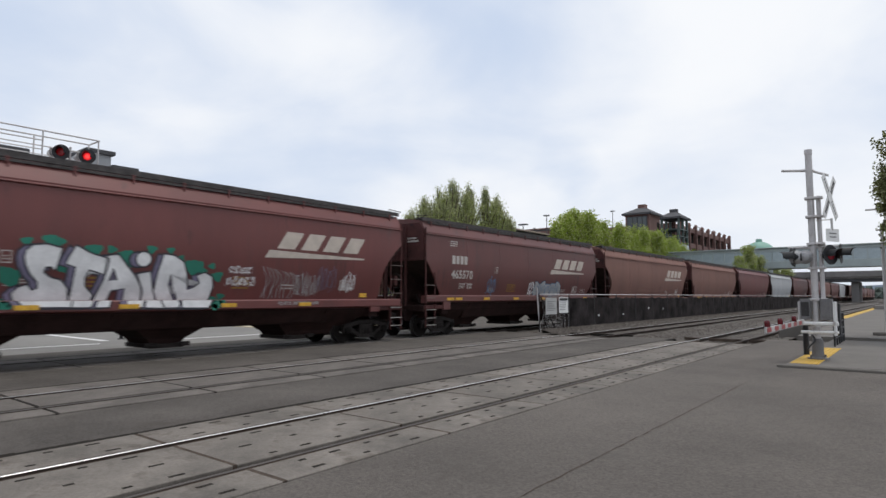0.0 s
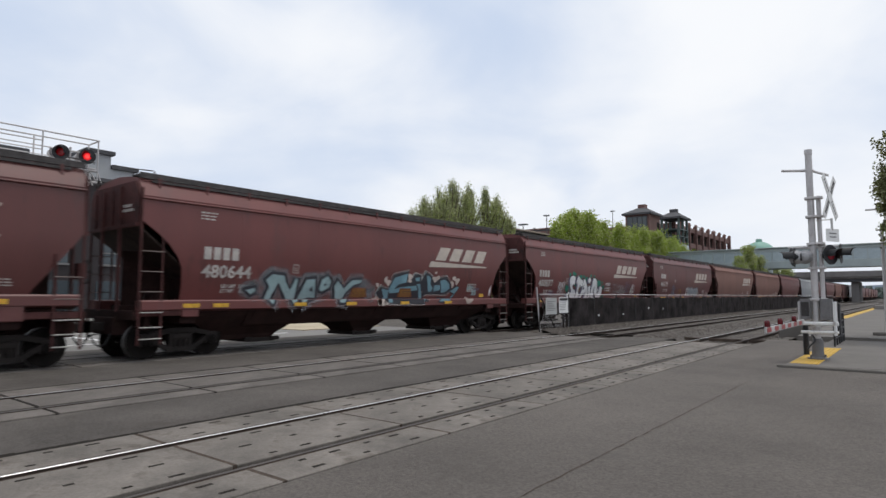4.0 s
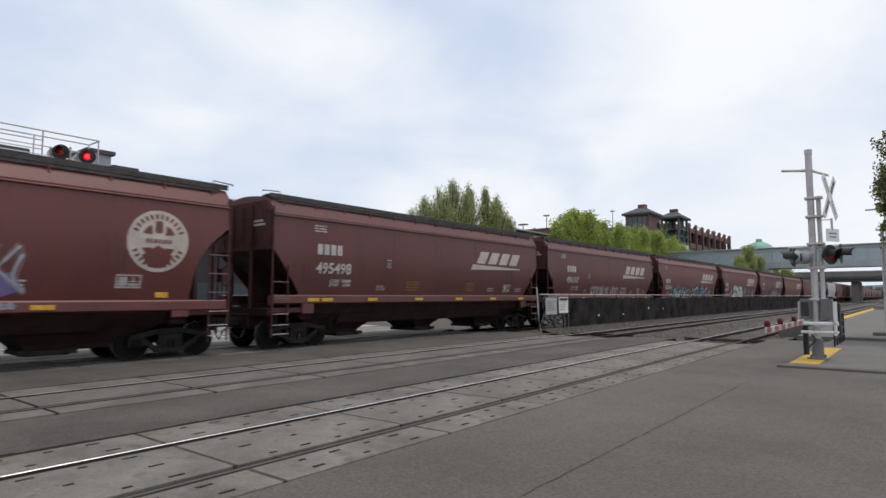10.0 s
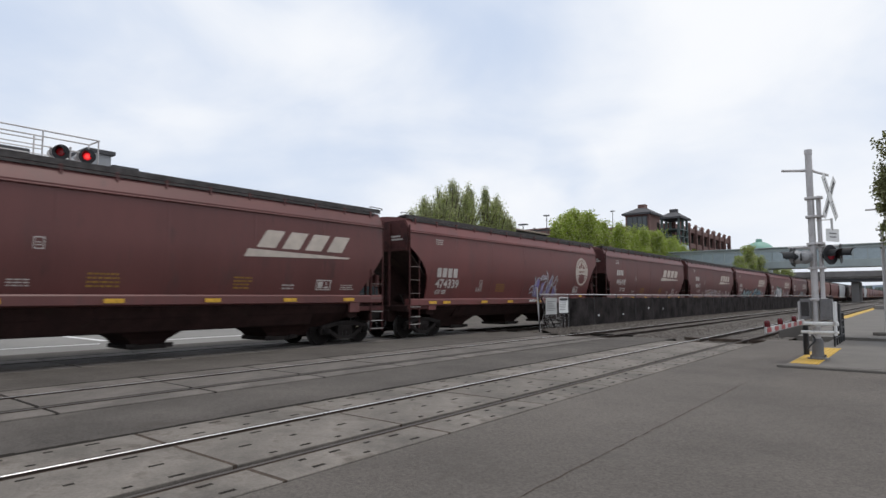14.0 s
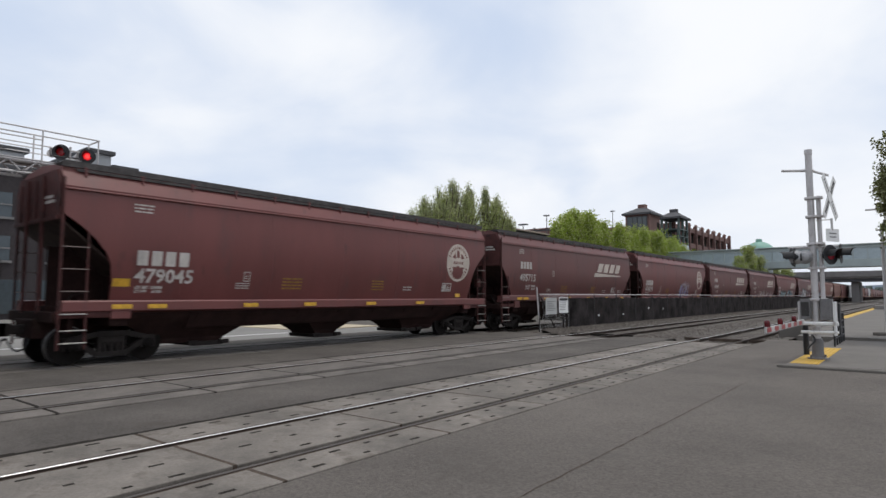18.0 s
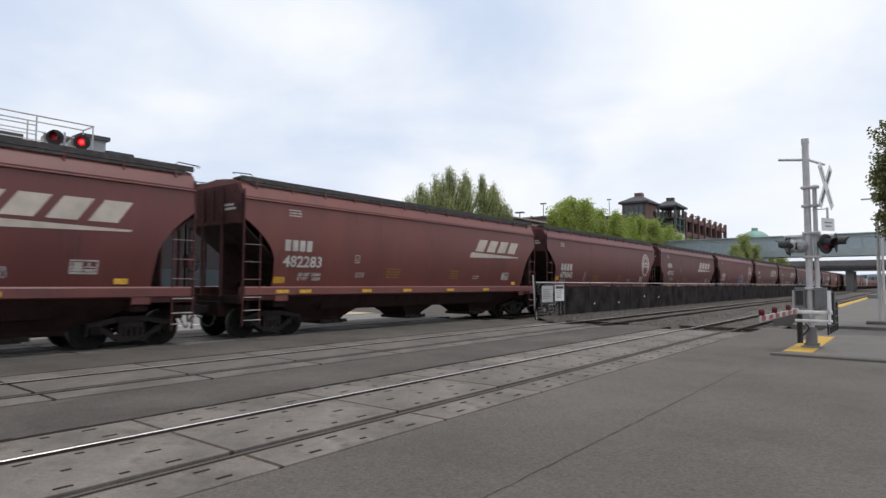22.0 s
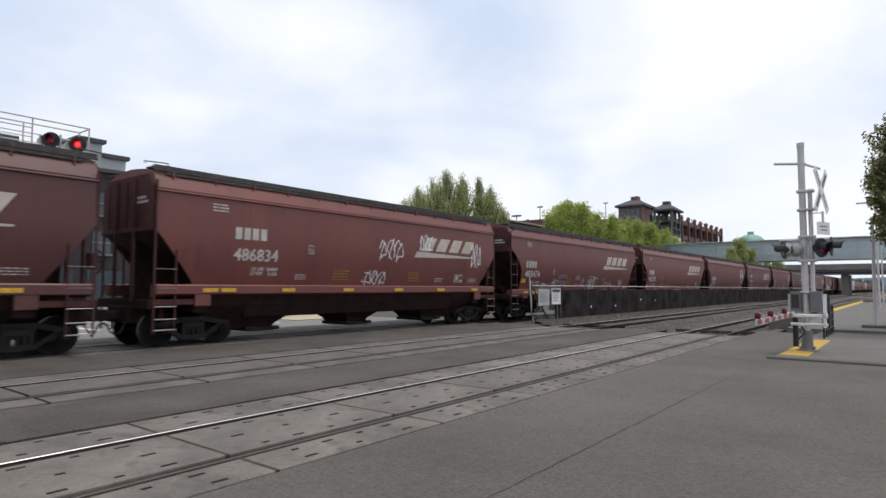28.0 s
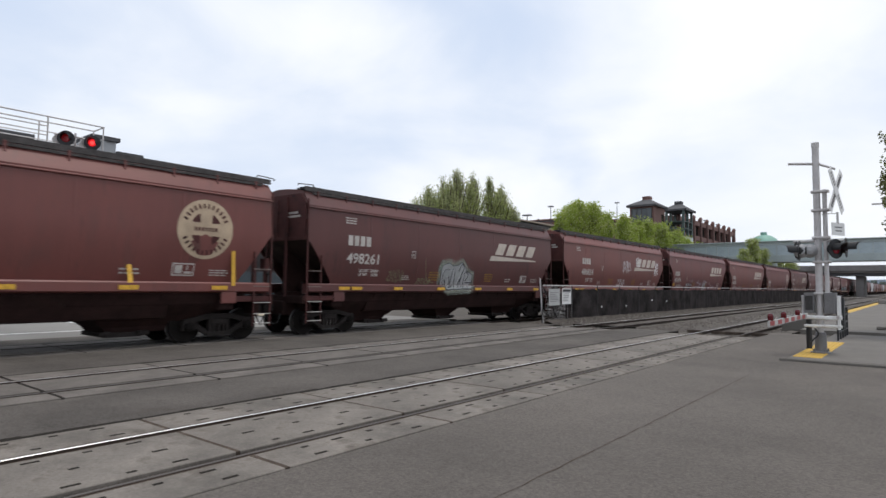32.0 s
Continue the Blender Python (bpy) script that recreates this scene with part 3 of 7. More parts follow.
def platform():
    """Raised pavement and station platform with its yellow edge."""
    s = Shape()
    s.box(-2.5, 60, 16.05, 26.0, -0.28, 0.06, 0.02)
    pv = tagged(part("pavement", s, M_CONC), "pale concrete pavement behind a low kerb", "pavement", kind="structure")
    s = Shape()
    s.prism([(-3.62, 26.0), (60, 26.0), (60, 420), (-4.38, 420), (-4.38, 48.0), (-3.62, 46.0)], "z", -0.28, 0.16)
    pl = tagged(part("platform", s, M_CONC), "long concrete station platform beside the tracks", "platform", kind="structure")
    s = Shape()
    s.box(-2.66, 60, 15.9, 16.05, -0.28, 0.055, 0.02)
    tagged(part("kerb", s, M_CONC), "low concrete kerb along the road", "kerb", kind="structure")
    s = Shape()
    s.box(-4.36, -3.76, 48.2, 420, 0.16, 0.168)
    tagged(part("platform_edge", s, M_YELLOW), "yellow tactile strip along the platform edge", "tactile strip", kind="structure")
    tile = Shape()
    tile.box(0.005, 0.595, 0.005, 0.595, 0.06, 0.068, 0.003)
    for i in range(6):
        for j in range(6):
            tile.spin([(0.018, 0.068), (0.012, 0.073), (0.0, 0.074)], "z", 6, (0.05 + 0.1 * i, 0.05 + 0.1 * j, 0))
    me = tile.mesh("tile", M_YELLOW)
    pad = tagged(thing("tactile_pad"), "yellow tactile paving at the kerb by the signal", "tactile paving", kind="structure")
    for i in range(1):
        for j in range(9):
            t = part("tile", me, None, pad)
            t.location = (-2.46 + i * 0.6, 16.35 + j * 0.6, 0)
    s = Shape()
    s.box(-44, -23.5, 18.6, 23.9, -0.02, 0.03, 0.01)
    tagged(part("paved_island", s, M_TAN), "tan paved island on the road beyond the train", "traffic island", kind="structure")
    # white markings on the road beyond the train
    for y0, y1, x0, x1 in ((3.0, 9.0, -22.8, -22.6), (11.0, 17.0, -22.8, -22.6), (1.0, 1.3, -34, -24), (9.6, 9.85, -36, -24), (14.4, 14.6, -40, -30)):
        s = Shape()
        s.box(x0, x1, y0, y1, -0.012, -0.006)
        tagged(part("road_marking", s, M_WHITE), "white painted line on the road beyond the train", "road marking", "white road lines", "structure")


ground()
road()
tracks()
ballast()
platform()


# ---- hopper cars ----
def side_x(z):
    return 1.60 - (0.25 * ((3.3 - z) / 1.6) ** 2 if z < 3.3 else 0.03 * ((z - 3.3) / 0.9) ** 2)


CUT = {"A": [(4.18, 0), (3.60, 0), (3.3, 0.42), (3.02, 0.74), (2.7, 1.0), (2.42, 1.12), (2.0, 1.18), (1.54, 1.2)],
       "B": [(4.18, 0), (3.15, 0), (2.8, 0.29), (2.45, 0.58), (2.1, 0.87), (1.8, 1.12), (1.74, 1.15), (1.68, 1.15)]}
SLIM = 0.97
SILL_TOP = {"A": 1.55, "B": 1.69}
LEDGE = {}
CAR_LEN = {"A": 18.6, "B": 17.55}


def side_sheet(kind, he, sx):
    s = Shape()
    cols, cut = 10, CUT[kind]
    m = cols + 1
    for skin in (0.0, 0.05):
        for z, inset in cut:
            e = he - inset
            for i in range(m):
                s.v.append((sx * (side_x(z) - skin), -e + (2 * e + inset * 0.14) * i / cols, z))
    r = len(cut)
    flip = (lambda f: f) if sx > 0 else (lambda f: f[::-1])
    for j in range(r - 1):
        for i in range(cols):
            a = j * m + i
            b = a + r * m
            s.f += [flip((a, a + m, a + m + 1, a + 1)), flip((b, b + 1, b + m + 1, b + m))]
        for i in (0, cols):
            a = j * m + i
            b = a + r * m
            s.f.append(flip((a, b, b + m, a + m) if i == 0 else (a, a + m, b + m, b)))
    for i in range(cols):
        for j in (0, r - 1):
            a = j * m + i
            b = a + r * m
            s.f.append(flip((a, a + 1, b + 1, b) if j == 0 else (a, b, b + 1, a + 1)))
    s.smooth = 30
    return s


def build_car(kind, paint):
    length = CAR_LEN[kind]
    he = length / 2 - 0.71
    p = PAINT[paint]
    car = thing("hopper_car")
    dz = SILL_TOP[kind] - 1.69
    for sx in (1, -1):
        part("side_sheet", side_sheet(kind, he, sx), p, car)
        # ridge under the eave and welded sill
        s = Shape()
        s.box(sx * 1.595 - 0.03, sx * 1.595 + 0.03, -he + 0.02, he - 0.02, 4.15, 4.20, 0.015)
        part("eave_rail", s, p, car)
        s = Shape()
        s.prism([(sx * a, z + dz) for a, z in ((1.27, 1.68), (1.57, 1.70), (1.60, 1.66), (1.60, 1.45), (1.57, 1.43), (1.50, 1.42), (1.27, 1.36))][::sx], "y", -he + 0.06, he - 0.06)
        part("side_sill", s, p, car)
    # weld seams down the sides
    zs = [1.70 + 0.3 * i for i in range(9)]
    for sx in (1, -1):
        s = Shape()
        for z in zs:
            s.v += [(sx * (side_x(z) - 0.004), -0.03, z), (sx * (side_x(z) + 0.0025), -0.012, z), (sx * (side_x(z) + 0.0025), 0.012, z), (sx * (side_x(z) - 0.004), 0.03, z)]
        s.f = [(4 * i + j, 4 * i + j + 1, 4 * i + j + 5, 4 * i + j + 4)[::sx] for i in range(len(zs) - 1) for j in range(3)]
        me = s.mesh("weld_seam", p)
        for k in range(5):
            part("weld_seam", me, None, car).location = (0, (k - 2) * (2 * he - 3.0) / 5, 0)
    # roof with steep shoulders
    half = [(1.53, 4.18), (1.57, 4.20), (1.575, 4.25), (1.55, 4.30), (1.45, 4.48), (1.33, 4.70), (0.98, 4.79), (0.45, 4.85), (0, 4.88)]
    ring = half + [(-x, z) for x, z in half[-2::-1]]
    s = Shape()
    s.prism(ring, "y", -he, he)
    s.smooth = 25
    part("roof", s, p, car)
    s = Shape()
    s.box(-0.33, 0.33, -he + 0.9, he - 0.9, 4.84, 4.95, 0.04)
    hatch = part("trough_hatch", s, p, car)
    s = Shape()
    s.box(-0.36, 0.36, -0.03, 0.03, 4.85, 4.98, 0.01)
    band = s.mesh("hatch_bar", M_BOARD)
    for i in range(9):
        part("hatch_bar", band, None, hatch).location = (0, -he + 1.5 + i * (2 * he - 3) / 8, 0)
    for sx in (1, -1):
        s = Shape()
        for k in range(4):
            x = sx * (0.98 + 0.11 * k)
            s.box(x - 0.03, x + 0.03, -he - 0.02, he + 0.02, 4.79, 4.84)
        s.box(sx * 1.39 - 0.02, sx * 1.39 + 0.02, -he - 0.02, he + 0.02, 4.72, 4.87)
        s.box(sx * 1.41 - 0.012, sx * 1.41 + 0.012, -he + 0.3, he - 0.3, 4.63, 4.70)
        for i in range(int(2 * he / 0.22)):
            y = -he + 0.1 + i * 0.22
            s.box(min(sx * 0.95, sx * 1.38), max(sx * 0.95, sx * 1.38), y - 0.012, y + 0.012, 4.80, 4.88)
        rb = part("running_board", s, M_BOARD, car, "dark open-grid running board along the roof edge")
        q = Shape()
        q.box(sx * 1.42 - 0.03, sx * 1.42 + 0.03, -0.03, 0.03, 4.50, 4.75, 0.01)
        qm = q.mesh("bracket", p)
        for i in range(13):
            part("bracket", qm, None, rb).location = (0, -he + 0.5 + i * (2 * he - 1) / 12, 0)
        for sy in (1, -1):
            q = Shape()
            q.tube((sx * 1.3, sy * (he + 0.2), 4.88), (sx * 1.3, sy * (he + 0.23), 4.93), 0.016, n=6)
            q.tube((sx * 1.3, sy * (he + 0.23), 4.93), (sx * 1.3, sy * (he - 0.38), 4.96), 0.016, n=6)
            q.tube((sx * 1.3, sy * (he - 0.38), 4.96), (sx * 1.3, sy * (he - 0.44), 4.87), 0.016, n=6)
            part("grab_iron", q, M_BOARD, car)
    for sy in (1, -1):
        f = (lambda a, b: (min(sy * a, sy * b), max(sy * a, sy * b)))
        # upper end panel, slope sheet, posts
        low = 3.12 if kind == "B" else 3.45
        s = Shape()
        s.box(-1.53, 1.53, *f(he + 0.03, he + 0.07), low, 4.3, 0.0)
        s.prism([(-1.53, 4.3), (1.53, 4.3), (1.28, 4.64), (-1.28, 4.64)], "y", *f(he + 0.03, he + 0.07))
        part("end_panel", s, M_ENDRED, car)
        s = Shape()
        for z, w in ((3.98, 0.5), (3.86, 0.62)):
            s.box(0.62, 0.62 + w, *f(he + 0.07, he + 0.075), z, z + 0.07)
        part("end_stencil", s, M_LETTER, car)
        s = Shape()
        for k, xx in enumerate((-1.1, 0.0)):
            s.box(xx - 0.04, xx + 0.04, *f(he + 0.07, he + 0.11), low, 4.5, 0.01)
        s.box(-1.5, 1.5, *f(he + 0.07, he + 0.12), low - 0.02, low + 0.08, 0.01)
        part("end_stiffener", s, M_ENDRED, car)
        # web plate under the slope sheet, added to block light through the end
        s = Shape()
        ya, yb = sorted((sy * (he - 0.22), sy * (he - 1.55)))
        s.box(-0.04, 0.04, ya, yb, 1.25, 2.9, 0.0)
        part("end_web", s, M_GRIME_SHADE, car)
        s = Shape()
        a, b = (he + 0.05, low), (he - 2.65, 1.30)
        s.add([(-1.5, sy * a[0], a[1]), (1.5, sy * a[0], a[1]), (1.18, sy * b[0], b[1]), (-1.18, sy * b[0], b[1]),
               (-1.5, sy * (a[0] - 0.04), a[1] + 0.03), (1.5, sy * (a[0] - 0.04), a[1] + 0.03), (1.18, sy * (b[0] - 0.04), b[1] + 0.04), (-1.18, sy * (b[0] - 0.04), b[1] + 0.04)],
              [(0, 1, 2, 3)[::sy], (4, 7, 6, 5)[::sy], (0, 4, 5, 1), (3, 2, 6, 7), (0, 3, 7, 4), (1, 5, 6, 2)])
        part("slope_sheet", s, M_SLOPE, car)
        for x in (-0.55, 0.55):
            s = Shape()
            s.box(x - 0.05, x + 0.05, *f(he + 0.07, he + 0.14), 1.25, 4.55, 0.01)
            part("end_post", s, M_ENDRED, car)
        s = Shape()
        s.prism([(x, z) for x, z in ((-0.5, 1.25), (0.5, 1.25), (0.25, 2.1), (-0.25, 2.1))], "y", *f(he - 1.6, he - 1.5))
        part("shear_plate", s, M_GRIME_SHADE, car)
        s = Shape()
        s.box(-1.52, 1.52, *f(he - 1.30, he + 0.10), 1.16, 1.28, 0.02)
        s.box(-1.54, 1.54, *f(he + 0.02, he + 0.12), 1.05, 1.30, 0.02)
        part("end_platform", s, M_GRIME_SHADE, car)
        # cross plate added to shut light out of the open end
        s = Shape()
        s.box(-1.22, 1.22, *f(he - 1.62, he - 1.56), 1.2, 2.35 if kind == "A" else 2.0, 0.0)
        part("bulkhead", s, M_GRIME_SHADE, car)
        for x0, x1 in ((-1.54, -1.48), (1.48, 1.54)):
            s = Shape()
            s.box(x0, x1, *f(he - 1.3, he + 0.08), 1.14, 1.30, 0.02)
            part("end_sill", s, M_ENDRED, car)
        for sx in (1, -1):
            # ladder: two stiles and rungs at the car's corner
            s = Shape()
            s.box(sx * 1.575 - 0.025, sx * 1.575 + 0.025, *f(he - 0.03, he + 0.025), 1.05, 4.45, 0.008)
            s.box(sx * 1.575 - 0.02, sx * 1.575 + 0.02, *f(he - 0.60, he - 0.555), 0.42, 3.22 if kind == "A" else 2.62, 0.006)
            s.box(sx * 1.575 - 0.02, sx * 1.575 + 0.02, *f(he - 0.03, he + 0.02), 0.42, 1.1, 0.006)
            lad = part("ladder", s, M_ENDRED, car)
            q = Shape()
            q.tube((sx * 1.6, sy * (he - 0.02), 0), (sx * 1.6, sy * (he - 0.6), 0), 0.014, n=6)
            qm = q.mesh("rung", M_RUNG)
            q = Shape()
            q.box(sx * 1.6 - 0.04, sx * 1.6 + 0.04, *f(he - 0.59, he - 0.03), -0.012, 0.012, 0.004)
            tm = q.mesh("tread", M_TREADPLATE)
            for i, z in enumerate((0.57, 0.86, 1.24, 1.77, 2.29, 2.81) if kind == "A" else (0.5, 0.78, 1.11, 1.59, 2.10)):
                part("tread" if i < 3 else "rung", tm if i < 3 else qm, None, lad).location = (0, 0, z)
        if sy > 0:
            # hand brake wheel, its chain box, air reservoir and brake cylinder
            s = Shape()
            n = 20
            for i in range(n):
                a, b = 6.2832 * i / n, 6.2832 * (i + 1) / n
                s.tube((1.05 + 0.28 * math.cos(a), he + 0.26, 2.25 + 0.28 * math.sin(a)), (1.05 + 0.28 * math.cos(b), he + 0.26, 2.25 + 0.28 * math.sin(b)), 0.018, n=5)
            for i in range(5):
                a = 6.2832 * i / 5
                s.tube((1.05, he + 0.24, 2.25), (1.05 + 0.28 * math.cos(a), he + 0.26, 2.25 + 0.28 * math.sin(a)), 0.012, n=5)
            part("brake_wheel", s, M_TRUCK, car)
            s = Shape()
            s.box(0.9, 1.2, he + 0.03, he + 0.22, 2.08, 2.45, 0.04)
            s.tube((1.05, he + 0.12, 1.3), (1.05, he + 0.12, 2.1), 0.02, n=6)
            part("brake_box", s, M_ENDRED, car)
        s = Shape()
        s.tube((-0.9, sy * (he - 0.95), 1.55), (0.5, sy * (he - 0.95), 1.55), 0.2, n=14)
        s.smooth = 40
        part("air_reservoir", s, M_GRIME_SHADE, car)
        s = Shape()
        s.tube((1.28, sy * (he - 0.1), 1.36), (1.28, sy * (he - 1.3), 1.42), 0.02, n=6)
        s.tube((1.1, sy * (he - 0.2), 1.3), (0.4, sy * (he - 0.7), 1.75), 0.022, n=6)
        part("brake_pipe", s, M_TRUCK, car)
        s = Shape()
        s.box(-0.62, 0.62, *f(he - 0.5, he + 0.22), 0.66, 1.12, 0.03)
        s.box(-1.3, 1.3, *f(he - 0.42, he - 0.3), 0.78, 1.16, 0.02)
        part("draft_gear", s, M_GRIME_SHADE, car)
        # coupler and hose
        s = Shape()
        s.box(-0.12, 0.12, *f(he - 0.4, length / 2 - 0.18), 0.76, 0.98, 0.03)
        s.prism([(-0.17, 0.72), (0.17, 0.72), (0.17, 1.02), (-0.17, 1.02)], "y", *f(length / 2 - 0.2, length / 2 + 0.02))
        part("coupler", s, M_TRUCK, car)
        s = Shape()
        pts = [(0.42 + 0.1 * math.sin(i), sy * (length / 2 - 0.55 + 0.55 * i / 6), 0.82 - 0.45 * math.sin(math.pi * min(1, i / 5.2) * 0.9)) for i in range(7)]
        for a, b in zip(pts, pts[1:]):
            s.tube(a, b, 0.022, n=6)
        part("brake_hose", s, M_BLACK, car)
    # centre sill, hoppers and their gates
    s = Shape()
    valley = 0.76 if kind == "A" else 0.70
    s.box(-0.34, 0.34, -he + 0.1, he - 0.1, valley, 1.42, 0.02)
    part("center_sill", s, M_GRIME_SHADE, car)
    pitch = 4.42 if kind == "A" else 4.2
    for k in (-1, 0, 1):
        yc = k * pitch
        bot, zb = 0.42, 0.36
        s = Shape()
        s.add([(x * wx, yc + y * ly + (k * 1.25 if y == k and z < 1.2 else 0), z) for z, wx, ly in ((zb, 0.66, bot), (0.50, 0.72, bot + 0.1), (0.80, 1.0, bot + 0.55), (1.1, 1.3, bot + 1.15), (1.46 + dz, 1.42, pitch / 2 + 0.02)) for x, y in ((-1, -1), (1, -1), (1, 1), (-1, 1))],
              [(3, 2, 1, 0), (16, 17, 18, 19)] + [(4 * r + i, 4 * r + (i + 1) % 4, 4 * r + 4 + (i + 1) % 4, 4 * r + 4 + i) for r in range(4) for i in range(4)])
        bay = part("hopper_bay", s, M_GRIME_SHADE, car)
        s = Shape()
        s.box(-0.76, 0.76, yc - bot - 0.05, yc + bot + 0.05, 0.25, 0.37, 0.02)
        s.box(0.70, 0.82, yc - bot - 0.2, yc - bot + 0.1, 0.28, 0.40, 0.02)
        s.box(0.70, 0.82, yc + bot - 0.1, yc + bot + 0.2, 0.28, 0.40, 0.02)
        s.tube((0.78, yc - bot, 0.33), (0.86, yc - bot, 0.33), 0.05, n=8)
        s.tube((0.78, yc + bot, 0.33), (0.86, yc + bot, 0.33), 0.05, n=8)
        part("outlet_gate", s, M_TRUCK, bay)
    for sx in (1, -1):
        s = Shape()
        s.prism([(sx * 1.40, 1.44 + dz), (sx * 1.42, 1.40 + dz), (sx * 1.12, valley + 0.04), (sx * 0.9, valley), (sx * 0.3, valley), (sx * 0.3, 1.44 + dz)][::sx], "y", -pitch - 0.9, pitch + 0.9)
        part("bay_side", s, M_GRIME_SHADE, car)
        s = Shape()
        s.prism([(sx * 1.36, 1.40 + dz), (sx * 1.43, 1.36 + dz), (sx * 1.14, 0.86), (sx * 1.06, 0.90)][::sx], "y", -0.02, 0.02)
        rib = s.mesh("bay_rib", M_GRIME_SHADE)
        for k in range(7):
            part("bay_rib", rib, None, car).location = (0, (k - 3) * pitch / 2.6, 0)
    # trucks
    tc = he - 1.38
    for sy in (1, -1):
        s = Shape()
        s.box(-1.05, 1.05, -0.2, 0.2, 0.45, 0.80, 0.05)
        s.box(-0.3, 0.3, -0.35, 0.35, 0.76, 0.92, 0.03)
        truck = part("truck", s, M_TRUCK, car, "grimy cast-steel freight truck")
        truck.location = (0, sy * tc, 0)
        for sx in (1, -1):
            part("side_frame", FRAME[sx], None, truck)
        for wy in (0.9, -0.9):
            w = part("wheelset", WHEELSET, None, truck)
            w.location = (0, wy, 0.46)
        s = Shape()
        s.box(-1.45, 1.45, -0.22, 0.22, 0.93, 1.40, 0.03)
        body = part("body_bolster", s, M_GRIME_SHADE, car)
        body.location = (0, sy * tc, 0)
        for sx in (1, -1):
            s = Shape()
            s.box(sx * 1.55 - 0.03, sx * 1.55 + 0.03, -0.23, 0.23, 1.10, 1.46 + dz, 0.02)
            s.tube((sx * 1.56, 0.12, 1.22), (sx * 1.592, 0.12, 1.22), 0.055, n=10)
            part("jacking_pad", s, p, body)
    # reflectors on the near and far sills
    s = Shape()
    s.box(0, 0.006, -0.24, 0.24, -0.055, 0.055)
    me = s.mesh("reflector", M_REFLECT)
    for y in (-7.2, -6.35, -3.6, -1.42, 1.31, 3.99) if kind == "A" else (-6.48, -5.95, -3.85, -1.3, 1.3, 3.9, 6.35):
        for sx in (1, -1):
            part("reflector", me, None, car).location = (sx * 1.601 - (0.006 if sx < 0 else 0), y, 1.545 + dz)
    # yellow patches near the ends
    if kind == "A":
        s = Shape()
        s.box(0, 0.006, -0.17, 0.17, -0.1, 0.1)
        me = s.mesh("end_reflector", M_REFLECT)
        for y, z in ((he - 1.8, 1.72),):
            part("end_reflector", me, None, car).location = (side_x(z) + 0.002, y, z)
    # the bodies are a little narrower than the trucks' overall width suggests
    done = set()
    for ob in car.children_recursive:
        if ob.name.startswith(("truck", "side_frame", "wheelset")) or ob.data in done:
            continue
        done.add(ob.data)
        ob.location.x *= SLIM
        for v in ob.data.vertices:
            v.co.x *= SLIM
    return car


def bar2(s, x, a, b, w, d):
    """A bar in the (y, z) plane from a to b, w wide, d thick in x."""
    (y0, z0), (y1, z1) = a, b
    ln = math.hypot(y1 - y0, z1 - z0)
    ny, nz = -(z1 - z0) / ln * w / 2, (y1 - y0) / ln * w / 2
    s.prism([(y0 + ny, z0 + nz), (y1 + ny, z1 + nz), (y1 - ny, z1 - nz), (y0 - ny, z0 - nz)], "x", x - d / 2, x + d / 2)


FRAME = {}
for sx in (1, -1):
    s = Shape()
    x = sx * 1.0
    bar2(s, x, (-0.92, 0.60), (-0.3, 0.74), 0.13, 0.16)
    bar2(s, x, (-0.3, 0.74), (0.3, 0.74), 0.12, 0.17)
    bar2(s, x, (0.92, 0.60), (0.3, 0.74), 0.13, 0.16)
    bar2(s, x, (-0.78, 0.52), (-0.33, 0.24), 0.12, 0.15)
    bar2(s, x, (0.78, 0.52), (0.33, 0.24), 0.12, 0.15)
    bar2(s, x, (-0.38, 0.23), (0.38, 0.23), 0.11, 0.2)
    for yy in (-0.27, 0.27):
        bar2(s, x, (yy, 0.25), (yy, 0.72), 0.09, 0.15)
    for yy in (-0.15, 0.0, 0.15):
        s.spin([(0.055, 0.28), (0.055, 0.52)], "z", 8, (x + sx * 0.03, yy, 0))
    s.box(x - 0.1, x + 0.1, -0.24, 0.24, 0.50, 0.64, 0.02)
    for yy in (-0.9, 0.9):
        s.box(x - 0.09, x + 0.09, yy - 0.17, yy + 0.17, 0.53, 0.66, 0.03)
        s.box(x - 0.07, x + 0.07, yy - 0.19, yy - 0.13, 0.34, 0.56, 0.01)
        s.box(x - 0.07, x + 0.07, yy + 0.13, yy + 0.19, 0.34, 0.56, 0.01)
    FRAME[sx] = s.mesh("side_frame", M_TRUCK)
s = Shape()
s.tube((-1.0, 0, 0), (1.0, 0, 0), 0.075, n=12)
for sx in (1, -1):
    prof = [(0.10, -0.03), (0.16, 0.05), (0.30, 0.05), (0.40, 0.065), (0.455, 0.065), (0.46, -0.07), (0.485, -0.075), (0.485, -0.10), (0.40, -0.10), (0.30, -0.03), (0.10, -0.05)]
    s.spin([(r, sx * (0.75 + h)) for r, h in prof], "x", 28)
    s.spin([(0.0, sx * 1.16), (0.07, sx * 1.16), (0.085, sx * 1.14), (0.125, sx * 1.13), (0.125, sx * 0.93), (0.0, sx * 0.93)], "x", 16)
    for i in range(3):
        a = 2.094 * i
        s.tube((sx * 1.15, 0.045 * math.cos(a), 0.045 * math.sin(a)), (sx * 1.18, 0.045 * math.cos(a), 0.045 * math.sin(a)), 0.018, n=6)
s.smooth = 35
WHEELSET = s.mesh("wheelset", M_WHEEL)
WHEELSET.materials.append(M_TREAD)
for poly in WHEELSET.polygons:
    c = poly.center
    if math.hypot(c.y, c.z) > 0.45 and abs(abs(c.x) - 0.75) < 0.085:
        poly.material_index = 1


